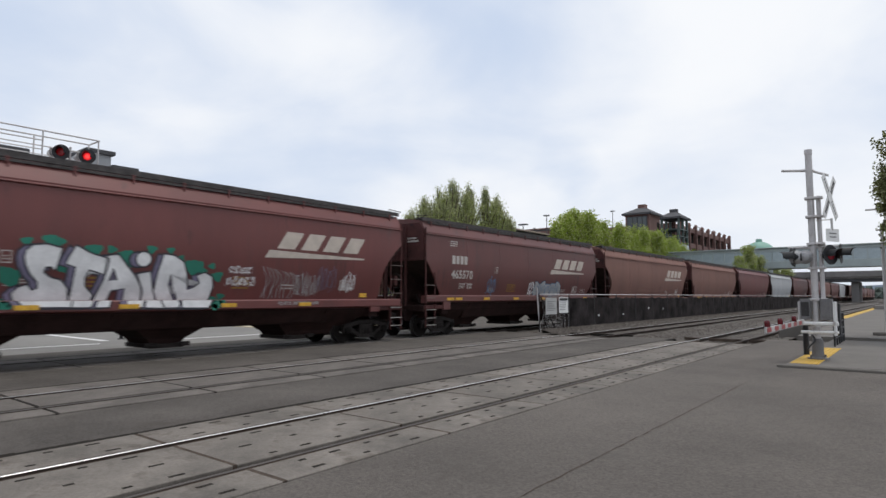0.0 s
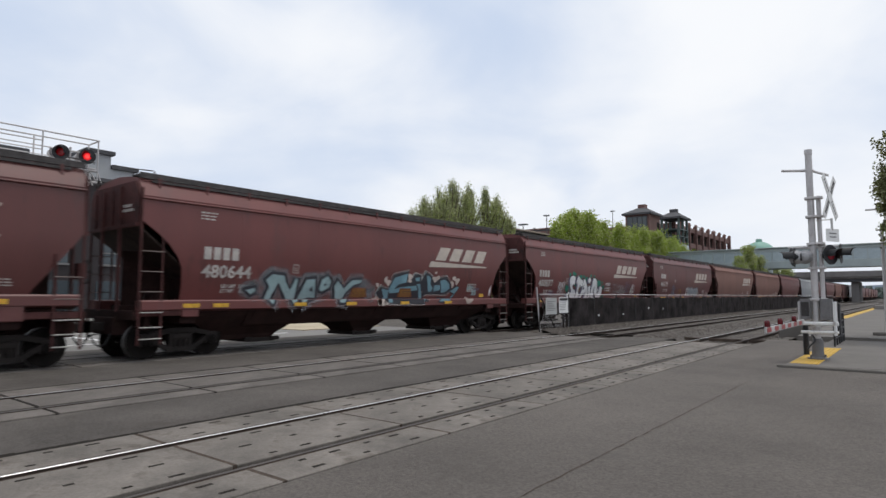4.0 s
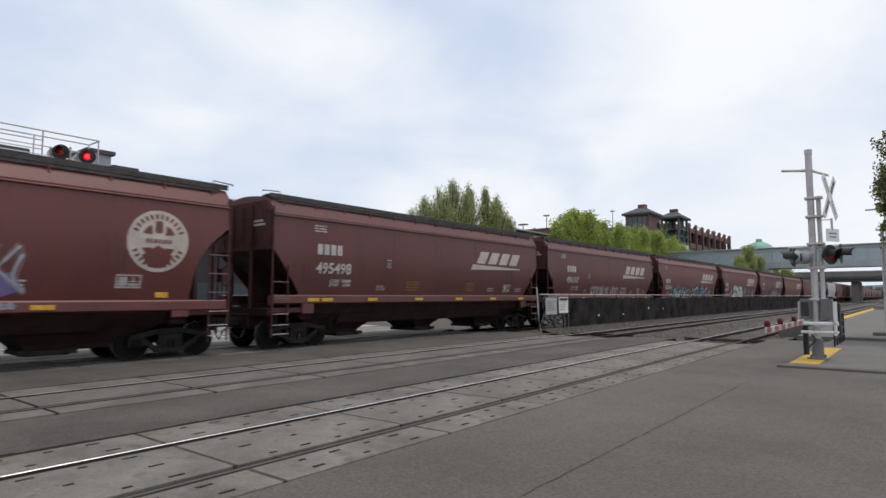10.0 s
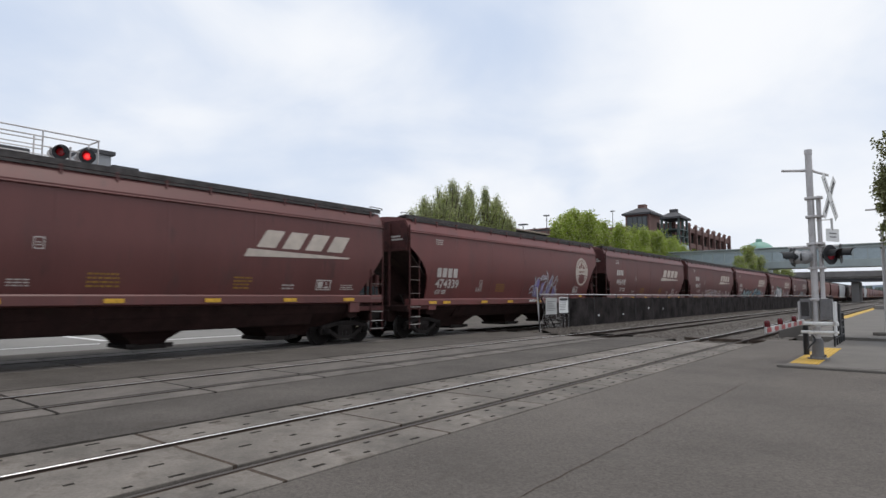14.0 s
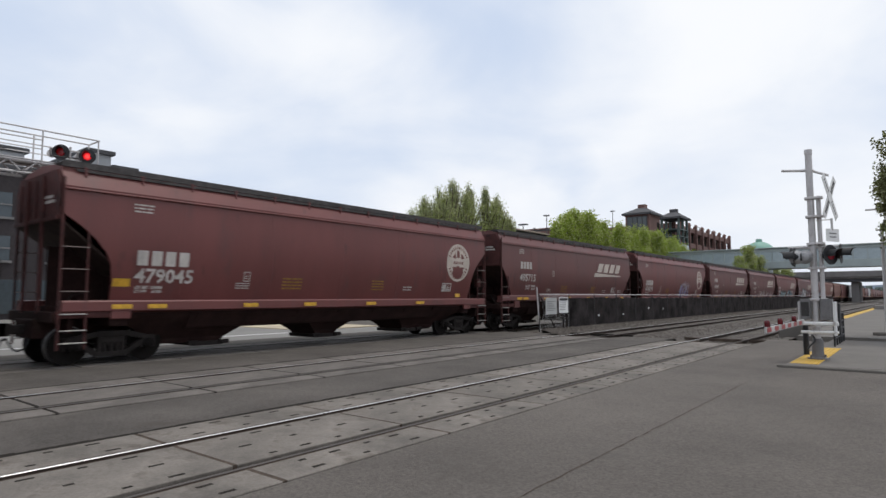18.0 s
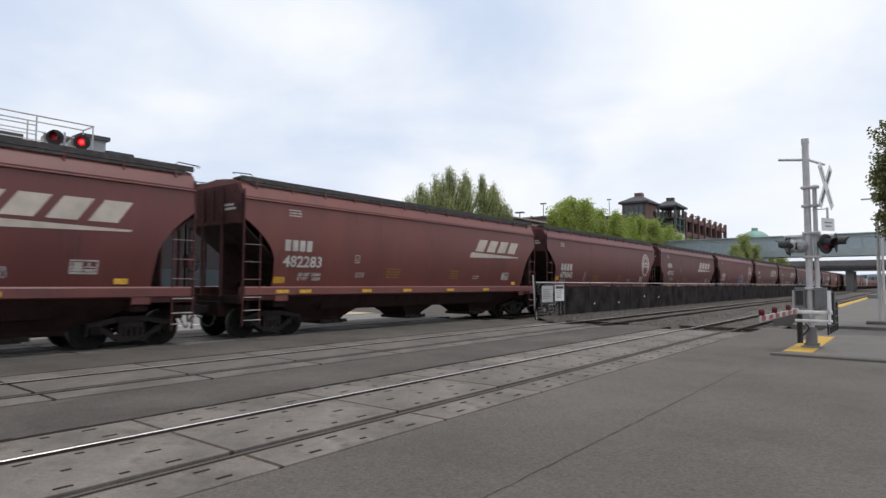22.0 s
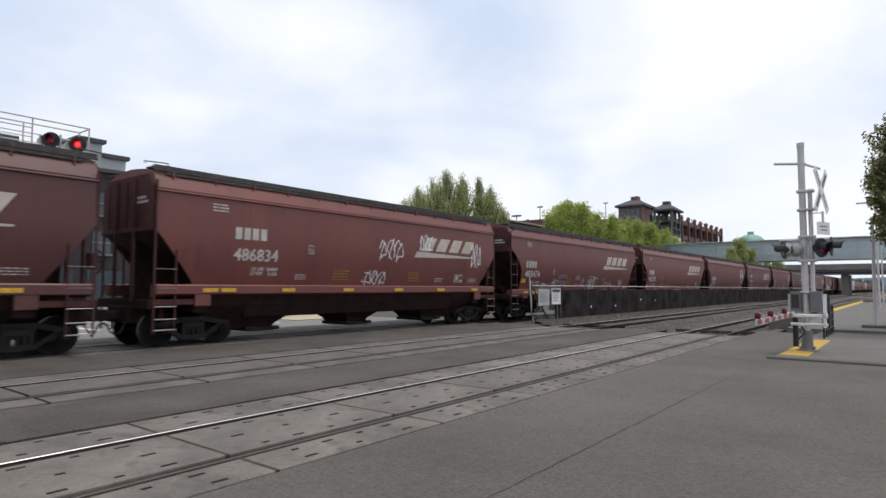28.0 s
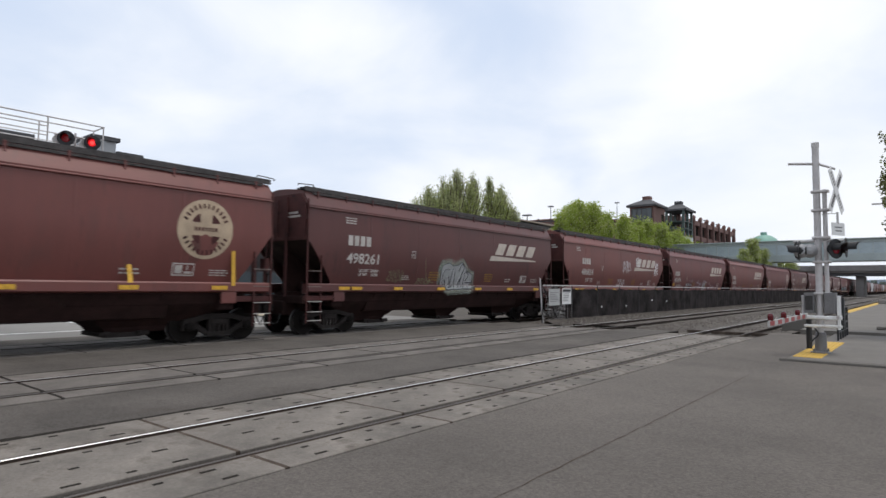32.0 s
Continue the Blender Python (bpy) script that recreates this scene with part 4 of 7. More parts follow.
def cut_band(ring, z0, z1):
    """The part of a flat ring of (y, z) points between two heights."""
    for lim, sign in ((z0, 1), (z1, -1)):
        out = []
        for i, b in enumerate(ring):
            a = ring[i - 1]
            da, db = sign * (a[1] - lim), sign * (b[1] - lim)
            if (da < 0) != (db < 0):
                k = da / (da - db)
                out.append((a[0] + (b[0] - a[0]) * k, lim))
            if db >= 0:
                out.append(b)
        ring = out
        if len(ring) < 3:
            return []
    return ring


BANDS = (1.95, 2.25, 2.6, 3.0, 4.1)


def wrap(shape, y, z, lift, ledge):
    """Spray paint that follows the curved side and steps out onto the sill."""
    s = Shape()
    bands = (1.0, ledge) + BANDS
    for f in shape.f:
        ring = [(y + shape.v[i][0], z + shape.v[i][1]) for i in f]
        for k in range(len(bands) - 1):
            q = cut_band(ring, bands[k], bands[k + 1])
            if q:
                s.add([((1.602 if k == 0 else side_x(b)) * SLIM + lift, a, b) for a, b in q], [tuple(range(len(q)))])
    return s


def letter(car, name, shape, y, z, material, lift=0.008, label=""):
    """Lays flat letters or shapes on the near side of a car, lower left corner at (y, z)."""
    ledge = LEDGE[car.name]
    s = Shape()
    s.add([((side_x(min(4.1, z + q[1])) if z + q[1] > ledge else 1.602) * SLIM + lift, y + q[0], z + q[1]) for q in shape.v], shape.f)
    if name.startswith("spray"):
        s = wrap(shape, y, z, lift, ledge)
    ob = part(name, s, material, car, label)
    if name in ("stencil_block", "spray_piece", "spray_tag", "reporting_mark", "logo_figure", "load_lines"):
        ob["kind"] = "stuff"
    return ob


def flat(*polys):
    s = Shape()
    for poly in polys:
        s.add([(a, b, 0) for a, b in poly], [tuple(range(len(poly)))])
    return s


def slant_logo(w=4.2, h=0.60):
    """Four leaning blocks over a tapering bar."""
    s = Shape()
    k = 0.42 * h / 0.62
    bw = (w - 0.45 - k) / 4
    for i in range(4):
        x = 0.42 + i * bw
        a, b = x, x + bw * 0.74
        sl = lambda z: k * z / h
        polys = [[(a, 0), (b, 0), (b, h), (a, h)]]
        for q in polys:
            s.add([(x2 + sl(z2), z2 + 0.30, 0) for x2, z2 in q], [(0, 1, 2, 3)])
    s.add([(0, 0, 0), (w * 0.93, 0.10, 0), (w * 0.93 + 0.05, 0.15, 0), (0.14, 0.24, 0)], [(0, 1, 2, 3)])
    return s


def disc(r0, r1, n=40, cx=0.0, cz=0.0, squash=1.0):
    s = Shape()
    for i in range(n):
        a, b = 2 * math.pi * i / n, 2 * math.pi * (i + 1) / n
        q = [(r1 * math.cos(a), r1 * math.sin(a)), (r1 * math.cos(b), r1 * math.sin(b)), (r0 * math.cos(b), r0 * math.sin(b)), (r0 * math.cos(a), r0 * math.sin(a))]
        s.add([(cx + x * squash, cz + z, 0) for x, z in q], [(0, 1, 2, 3) if r0 > 0 else (0, 1, 2)])
    return s


def round_emblem():
    """What stands dark on the emblem: four quarters round the cross, the writing as short bars."""
    s = Shape()
    for sx in (1, -1):
        for sz in (1, -1):
            arc = [(0.46 * math.cos(a), 0.46 * math.sin(a)) for a in (0.42, 0.6, 0.785, 0.97, 1.15)]
            s.add([(sx * x, sz * z, 0) for x, z in arc + [(0.17, 0.17)]], [tuple(range(6))])
    for i in range(30):
        if i in (0, 1, 14, 15, 16, 29):
            continue
        a = 2 * math.pi * i / 30
        c, d = math.cos(a), math.sin(a)
        p = lambda r, t: (r * c - t * d, r * d + t * c, 0)
        s.add([p(0.58, -0.03), p(0.71, -0.03), p(0.71, 0.03), p(0.58, 0.03)], [(0, 1, 2, 3)])
    for i in range(7):
        x = -0.33 + i * 0.1
        s.add([(x, -0.055, 0), (x + 0.065, -0.055, 0), (x + 0.065, 0.055, 0), (x, 0.055, 0)], [(0, 1, 2, 3)])
    return s


def bars(rows, w, h, seed=0):
    """Small unreadable lines of writing."""
    r = random.Random(seed)
    s = Shape()
    for i in range(rows):
        x = 0.0
        z = (rows - 1 - i) * h / rows
        while x < w - 0.05:
            d = r.uniform(0.06, 0.2)
            e = min(w, x + d)
            s.add([(x, z, 0), (e, z, 0), (e, z + h / rows * 0.45, 0), (x, z + h / rows * 0.45, 0)], [(0, 1, 2, 3)])
            x = e + 0.035
    return s


def frame_box(w, h, t=0.03):
    return flat([(0, 0), (w, 0), (w, t), (0, t)], [(0, h - t), (w, h - t), (w, h), (0, h)], [(0, t), (t, t), (t, h - t), (0, h - t)], [(w - t, t), (w, t), (w, h - t), (w - t, h - t)])


def stroke(pts, w):
    s = Shape()
    n = len(pts)
    for i, (x, z) in enumerate(pts):
        x0, z0 = pts[max(0, i - 1)]
        x1, z1 = pts[min(n - 1, i + 1)]
        d = math.hypot(x1 - x0, z1 - z0) or 1
        nx, nz = -(z1 - z0) / d * w / 2, (x1 - x0) / d * w / 2
        s.v += [(x + nx, z + nz, 0), (x - nx, z - nz, 0)]
    s.f = [(2 * i, 2 * i + 1, 2 * i + 3, 2 * i + 2) for i in range(n - 1)]
    return s


def scribble(w, h, seed, loops=4, thick=0.035):
    """Looping spray strokes with no letters in them."""
    r = random.Random(seed)
    s = Shape()
    for k in range(loops):
        x = w * (k + 0.5) / loops
        a, b = r.uniform(0.5, 0.9) * w / loops, r.uniform(0.35, 0.5) * h
        ph, m, q = r.uniform(0, 6), r.choice((1, 2, 3)), r.uniform(0.2, 0.5)
        pts = []
        for i in range(26):
            t = ph + i / 25 * r.uniform(5.2, 5.6)
            pts.append((x + a * 0.55 * math.cos(t) + 0.16 * a * math.cos(m * t + 1), h / 2 + b * math.sin(t) * (1 - q * 0.3) + 0.22 * b * math.sin((m + 1) * t)))
        q2 = stroke(pts, thick)
        s.add(q2.v, q2.f)
        x0 = x - a * 0.4
        q2 = stroke([(x0 + r.uniform(-0.1, 0.1), r.uniform(0, 0.2) * h), (x0 + a * 0.3, h * r.uniform(0.4, 0.6)), (x0 + a * 0.9, h * r.uniform(0.8, 1.0))], thick)
        s.add(q2.v, q2.f)
    return s


def bubble_row(w, h, seed, n=6):
    """Swollen block forms side by side: outlines of a spray piece with no letters."""
    r = random.Random(seed)
    back, fill, line = Shape(), Shape(), Shape()
    for k in range(n):
        cx = w * (k + 0.5) / n
        a = w / n * 0.62
        ring = []
        ph = r.uniform(0, 6)
        for i in range(18):
            t = 2 * math.pi * i / 18
            rr = 1 + 0.16 * math.sin(3 * t + ph) + 0.1 * math.sin(5 * t + ph * 2)
            ring.append((cx + a * rr * math.copysign(abs(math.cos(t)) ** 0.7, math.cos(t)), h / 2 + h * 0.47 * rr * math.copysign(abs(math.sin(t)) ** 0.7, math.sin(t)) + 0.06 * h * math.sin(k * 2.2)))
        big = [(cx + (x - cx) * 1.13, h / 2 + (z - h / 2) * 1.1) for x, z in ring]
        back.add([(x, z, 0) for x, z in big], [tuple(range(18))])
        fill.add([(x, z, 0) for x, z in ring], [tuple(range(18))])
        q = stroke(ring + ring[:1], h * 0.035)
        line.add(q.v, q.f)
        for j in range(2):
            x0 = cx + r.uniform(-0.4, 0.2) * a
            q = stroke([(x0, h * r.uniform(0.25, 0.4)), (x0 + r.uniform(-0.1, 0.2) * a, h * 0.55), (x0 + a * r.uniform(0.1, 0.4), h * r.uniform(0.6, 0.8))], h * 0.05)
            line.add(q.v, q.f)
    return back, fill, line


# middle of each car at the start, the car's build, paint, road number and emblem
CARS = [
    ("A", "red", 8.14, "480877", "slant"), ("A", "red", -10.85, "480644", "slant"), ("B", "brown", -28.81, "496107", "slant"),
    ("B", "brown", -46.13, "495498", "slant"), ("A", "red", -64.27, "474339", "round"), ("B", "brown", -82.42, "495715", "slant"),
    ("A", "red", -100.47, "479045", "round"), ("A", "bright", -118.99, "482283", "slant"), ("A", "red", -137.70, "483474", "slant"),
    ("B", "bright", -155.90, "486834", "slant"), ("B", "dark", -173.46, "498261", "slant"), ("B", "bright", -190.95, "", "tan"), ("A", "red", -209.0, "", "slant"),
]
AHEAD = [("B", "brown", "465570", "slant"), ("A", "faded", "", "slant"), ("B", "faded", "", ""), ("A", "red", "", ""), ("A", "grey", "", ""), ("B", "brown", "", ""),
         ("A", "red", "", ""), ("B", "faded", "", ""), ("A", "brown", "", ""), ("B", "grey", "", ""), ("A", "faded", "", ""), ("B", "red", "", ""), ("A", "brown", "", ""),
         ("A", "red", "", ""), ("B", "brown", "", ""), ("A", "faded", "", ""), ("B", "red", "", ""), ("A", "brown", "", "")]
TRAIN = []
_built = {}


def place_car(kind, paint, middle, number, logo, extra=""):
    if (kind, paint) in _built:
        car = copy_thing(_built[kind, paint], pose(TRACK_C, middle, 0))
    else:
        car = build_car(kind, paint)
        _built[kind, paint] = car
        car.matrix_basis = pose(TRACK_C, middle, 0)
    word = {"bright": "rust-red", "red": "oxide-red", "brown": "dull brown", "dark": "dark maroon", "faded": "faded pinkish-brown", "grey": "light grey"}[paint]
    ends = "curved" if kind == "A" else "straight-cut"
    tagged(car, f"{word} covered grain hopper car with {ends} side ends{extra}", "hopper car", "cars of the freight train")
    LEDGE[car.name] = SILL_TOP[kind]
    TRAIN.append((car, middle, number, logo, kind, paint))
    return car


edge = 17.47
for kind, paint, number, logo in AHEAD:
    place_car(kind, paint, edge + CAR_LEN[kind] / 2, number, logo)
    edge += CAR_LEN[kind]
TRAIN.reverse()
for i, (kind, paint, middle, number, logo) in enumerate(CARS):
    place_car(kind, paint, middle, number, logo, ", spray-painted" if i in (0, 1, 2, 4, 8, 10) else "")
for car, y, number, logo, kind, paint in TRAIN:
    he = CAR_LEN[kind] / 2 - 0.71
    seed = int(number or 7) % 97
    serif = number[:2] == "47" or not number and kind == "A"
    shift = {"496107": 0.55, "486834": 0.6, "480877": -0.28, "483474": -0.22, "482283": -0.25}.get(number, 0.0)
    if number:
        mz, nz, bx, bz = {"47": (2.44, 1.99, 4.82, 2.09), "48": (2.68, 2.17, 4.75, 2.38)}.get(number[:2], (3.03, 2.40, 5.03, 2.72)) if kind == "A" else (3.03, 2.40, 5.03, 2.72)
        # reporting mark as four plain blocks, road number in figures
        wide, tall = (1.46, 0.38) if mz < 2.5 else (1.14, 0.35)
        bl = flat(*[[(i * wide / 4, a), ((i + 0.74) * wide / 4, a), ((i + 0.74) * wide / 4, b), (i * wide / 4, b)] for i in range(4) for a, b in ((0, tall),)])
        letter(car, "reporting_mark", bl, -he + 1.73 + shift, mz, M_LETTER)
        letter(car, "road_number", text_mesh(number, 0.50, 0.011, width=1.56), -he + 1.70 + shift, nz, M_LETTER, label="white road number")
        letter(car, "load_lines", text_mesh("LD LMT  224800\nLT WT     61200", 0.14 if mz > 2.5 else 0.10, 0.007, width=0.95 if mz > 2.5 else 0.7), -he + (2.35 if mz > 2.5 else 1.75) + shift, nz - 0.42 if mz > 2.5 else 1.74, M_LETTER)
        if number in ("479045", "483474", "482283"):
            letter(car, "end_reflector", flat([(0, 0), (0.42, 0), (0.42, 0.2), (0, 0.2)]), -he + 1.2, 1.9 if number != "482283" else 1.66, M_REFLECT, 0.006)
        letter(car, "stencil_block", bars(3, 0.5, 0.26, seed), -he + 1.6, 3.78, M_LETTER)
        fb = frame_box(0.22, 0.28, 0.025)
        fb.add([(q[0] + 0.06, q[1] + 0.08, 0) for q in bars(2, 0.1, 0.12, 1).v], bars(2, 0.1, 0.12, 1).f)
        letter(car, "inspection_box", fb, -he + bx + min(shift, 0.0), bz, M_LETTER)
    for j, (yy, ww, rows_, m) in enumerate(((6.2, 0.75, 4, M_OCHRE), (10.1, 0.6, 4, M_OCHRE), (4.6, 0.45, 3, M_LETTER), (11.8, 0.5, 2, M_LETTER), (14.2, 0.6, 3, M_LETTER))):
        if number or j > 2:
            letter(car, "stencil_block", bars(rows_, ww, 0.2 if m is M_LETTER else 0.4, seed + j), -he + min(yy, 2 * he - 1.9), 1.88, m)
    fb = frame_box(0.62, 0.34, 0.035)
    fb.add([(q[0] + 0.08, q[1] + 0.06, 0) for q in flat([(0, 0), (0.2, 0), (0.2, 0.22), (0, 0.22)], [(0.26, 0), (0.46, 0), (0.46, 0.06), (0.26, 0.06)], [(0.32, 0.1), (0.36, 0.1), (0.36, 0.22), (0.32, 0.22)]).v],
           flat([(0, 0)] * 4, [(0, 0)] * 4, [(0, 0)] * 4).f)
    letter(car, "data_plate", fb, he - 3.0, 1.86, M_LETTER)
    if logo == "slant":
        letter(car, "logo", slant_logo(4.4, 0.54), he - 5.8 - (0.28 if number == "480877" else 0), 2.83, M_LOGO, label="cream slanting railway emblem of plain blocks")
    elif logo == "round":
        letter(car, "logo", disc(0.0, 0.80, 40), he - 2.03, 3.08, M_LOGO, 0.006, "round white railway emblem with a cross")
        letter(car, "logo_figure", round_emblem(), he - 2.03, 3.08, PAINT[paint], 0.011)
    elif logo == "tan":
        letter(car, "logo", disc(0.0, 0.82, 40), he - 2.15, 3.15, M_LOGO_TAN, 0.006, "round tan railway emblem with a cross")
        letter(car, "logo_figure", round_emblem(), he - 2.15, 3.15, M_ENDRED, 0.011)
        for yy, zz, hh in ((3.9, 1.66, 0.46), (6.74, 1.6, 1.0)):
            letter(car, "end_reflector", flat([(0, 0), (0.12, 0), (0.12, hh), (0, hh)]), yy, zz, M_REFLECT, 0.006)


def spray(i, fn):
    car, _, _, _, kind, _ = TRAIN[len(AHEAD) + i]
    fn(car, CAR_LEN[kind] / 2 - 0.71)


def piece(car, y, z, w, h, seed, n, mb, mf, ml):
    back, fill, line = bubble_row(w, h, seed, n)
    letter(car, "spray_piece", back, y, z, mb, 0.012)
    letter(car, "spray_piece", fill, y, z, mf, 0.017)
    letter(car, "spray_piece", line, y, z, ml, 0.022)


def curve(pts, n=6):
    """A smooth line through the points."""
    out = []
    for i in range(len(pts) - 1):
        p0, p1, p2, p3 = pts[max(0, i - 1)], pts[i], pts[i + 1], pts[min(len(pts) - 1, i + 2)]
        for k in range(n):
            t = k / n
            out.append(tuple(0.5 * (2 * b + (c - a) * t + (2 * a - 5 * b + 4 * c - d) * t * t + (3 * b - a - 3 * c + d) * t ** 3) for a, b, c, d in zip(p0, p1, p2, p3)))
    return out + [tuple(pts[-1])]


def fat(lines, w, dx=0.0, dz=0.0):
    """Thick strokes with round ends."""
    s = Shape()
    for pts in lines:
        q = stroke(pts, w)
        s.add([(x + dx, z + dz, 0) for x, z, _ in q.v], q.f)
        for x, z in (pts[0], pts[-1]):
            d = disc(0, w / 2, 12, x + dx, z + dz)
            s.add(d.v, d.f)
    return s


def paint_on(car, shape, material, lift, label=""):
    """Paint given in the car's own lengths and heights."""
    return letter(car, "spray_piece", shape, 0.0, 0.0, material, lift, label)


def rims(polys, w):
    """Closed outlines round the given shapes."""
    return fat([list(p) + [p[0], p[1]] for p in polys], w)


def mist(car, lines, colour, widths, lift=0.009):
    """Soft overspray: thin coats, each wider than the next."""
    for i, w in enumerate(widths):
        paint_on(car, fat(lines, w), M_MIST[colour], lift + 0.0016 * i)


def ringed(x, z, r, n=18):
    return [(x + r * math.cos(2 * math.pi * i / n), z + r * math.sin(2 * math.pi * i / n)) for i in range(n)]


def spray_white_word(car, he):
    big_s = [(-3.65, 2.69), (-3.52, 2.81), (-3.25, 2.85), (-2.94, 2.77), (-2.96, 2.57), (-3.03, 2.24), (-3.12, 2.32), (-3.24, 2.31), (-3.26, 2.2), (-3.11, 2.09), (-2.9, 2.04), (-2.74, 1.85), (-2.69, 1.6),
             (-2.72, 1.39), (-3.65, 1.4), (-3.79, 1.56), (-3.85, 1.71), (-3.73, 1.86), (-3.56, 1.93), (-3.45, 1.8), (-3.36, 1.84), (-3.38, 1.98), (-3.53, 2.14), (-3.64, 2.35), (-3.68, 2.53)]
    big_t = [(-2.65, 2.86), (-2.3, 2.68), (-1.9, 2.57), (-1.96, 2.17), (-2.32, 2.28), (-2.39, 2.1), (-2.37, 1.9), (-2.16, 1.68), (-2.29, 1.38), (-2.7, 1.39), (-2.67, 1.8), (-2.64, 2.34), (-2.84, 2.4), (-2.81, 2.55)]
    big_a = [(-1.97, 2.65), (-1.7, 2.7), (-1.5, 2.47), (-1.24, 2.17), (-1.04, 1.86), (-1.03, 1.6), (-1.08, 1.37), (-1.48, 1.37), (-1.47, 1.85), (-1.77, 1.78), (-1.82, 1.6), (-1.88, 1.38), (-2.2, 1.38), (-2.12, 1.68), (-1.99, 2.06), (-1.95, 2.44)]
    small_i = [(-1.21, 2.23), (-0.88, 2.3), (-0.8, 2.03), (-0.74, 1.79), (-0.53, 1.35), (-1.02, 1.36), (-1.02, 1.76)]
    small_n = [(-0.58, 2.77), (-0.27, 2.74), (-0.01, 2.58), (0.12, 2.24), (0.18, 1.83), (0.34, 1.91), (0.49, 2.02), (0.39, 2.22), (0.61, 2.32), (0.85, 2.21), (0.93, 1.94), (0.85, 1.59), (0.7, 1.33), (-0.05, 1.34),
               (-0.09, 1.6), (-0.26, 1.9), (-0.34, 2.23), (-0.36, 1.98), (-0.24, 1.71), (-0.11, 1.48), (-0.14, 1.35), (-0.53, 1.35), (-0.74, 1.79), (-0.7, 2.25)]
    dot = ringed(-1.08, 2.6, 0.2)
    hole = [(-1.79, 2.32), (-1.68, 2.07), (-1.85, 2.04)]
    word = [big_s, big_t, big_a, small_i, small_n, dot]
    cloud = Shape()
    for x, z, r in ((-3.64, 2.88, 0.09), (-3.01, 2.91, 0.1), (-2.26, 2.75, 0.15), (-1.86, 2.8, 0.09), (-1.53, 2.64, 0.16), (-0.89, 2.86, 0.1), (-0.39, 2.86, 0.08), (-0.1, 2.66, 0.09), (0.29, 2.45, 0.2), (0.82, 2.5, 0.08),
                    (1.02, 2.21, 0.13), (1.2, 1.65, 0.09), (0.95, 1.48, 0.18), (-3.94, 2.13, 0.16), (-4.02, 1.47, 0.11), (-3.19, 2.94, 0.12), (-3.85, 2.0, 0.14), (0.45, 2.35, 0.16), (-1.4, 2.5, 0.13), (-2.9, 2.35, 0.14)):
        for k in range(4):
            d = disc(0, r * (1.0 if k == 0 else 0.55), 12, x + (r * math.cos(k * 2.1 + x * 9) if k else 0), z + (r * 0.7 * math.sin(k * 2.1 + x * 9) if k else 0))
            cloud.add(d.v, d.f)
    paint_on(car, cloud, M_SPRAY_G, 0.010, "green spray blots behind the word")
    back = [[(x - 0.15, z - 0.02) for x, z in q] for q in word]
    paint_on(car, flat(*back), M_SPRAY_LILAC, 0.014, "lilac shadow of the word")
    paint_on(car, rims(back, 0.045), M_SPRAY_K, 0.017)
    paint_on(car, flat(*word), M_SPRAY_W, 0.021, "fat white sprayed word with a dark outline")
    paint_on(car, flat(hole), M_SPRAY_L, 0.024)
    paint_on(car, rims(word + [hole], 0.042), M_SPRAY_K, 0.027)
    # smaller tags beside it
    r = random.Random(17)
    for k, (y, w, h, z, m, thick) in enumerate(((1.35, 0.75, 0.24, 2.3, M_SPRAY_W, 0.022), (1.3, 0.95, 0.3, 1.95, M_SPRAY_W, 0.024), (5.7, 0.6, 0.72, 1.78, M_SPRAY_W, 0.024), (3.7, 1.0, 0.85, 1.6, M_SPRAY_S, 0.018),
                                                (4.6, 0.8, 0.9, 1.78, M_SPRAY_L, 0.02), (-6.0, 0.6, 0.3, 1.66, M_SPRAY_L, 0.022), (-4.95, 0.75, 0.8, 1.72, M_SPRAY_W, 0.022))):
        letter(car, "spray_tag", scribble(w, h, 30 + k, max(3, int(w * 6)), thick), y, z, m, 0.010)
    claws = []
    for k in range(9):
        x = 2.55 + k * 0.14
        claws.append(curve([(x - 0.1 + r.uniform(-0.05, 0.05), 2.55 - 0.02 * k), (x + 0.1, 2.2), (x + r.uniform(-0.1, 0.1), 1.85), (x - 0.02, 1.6)], 4))
    letter(car, "spray_tag", fat(claws, 0.02), 0, 0, M_SPRAY_S, 0.011)
    letter(car, "spray_tag", scribble(1.6, 0.12, 77, 9, 0.02), 3.0, 1.38, M_SPRAY_S, 0.011)


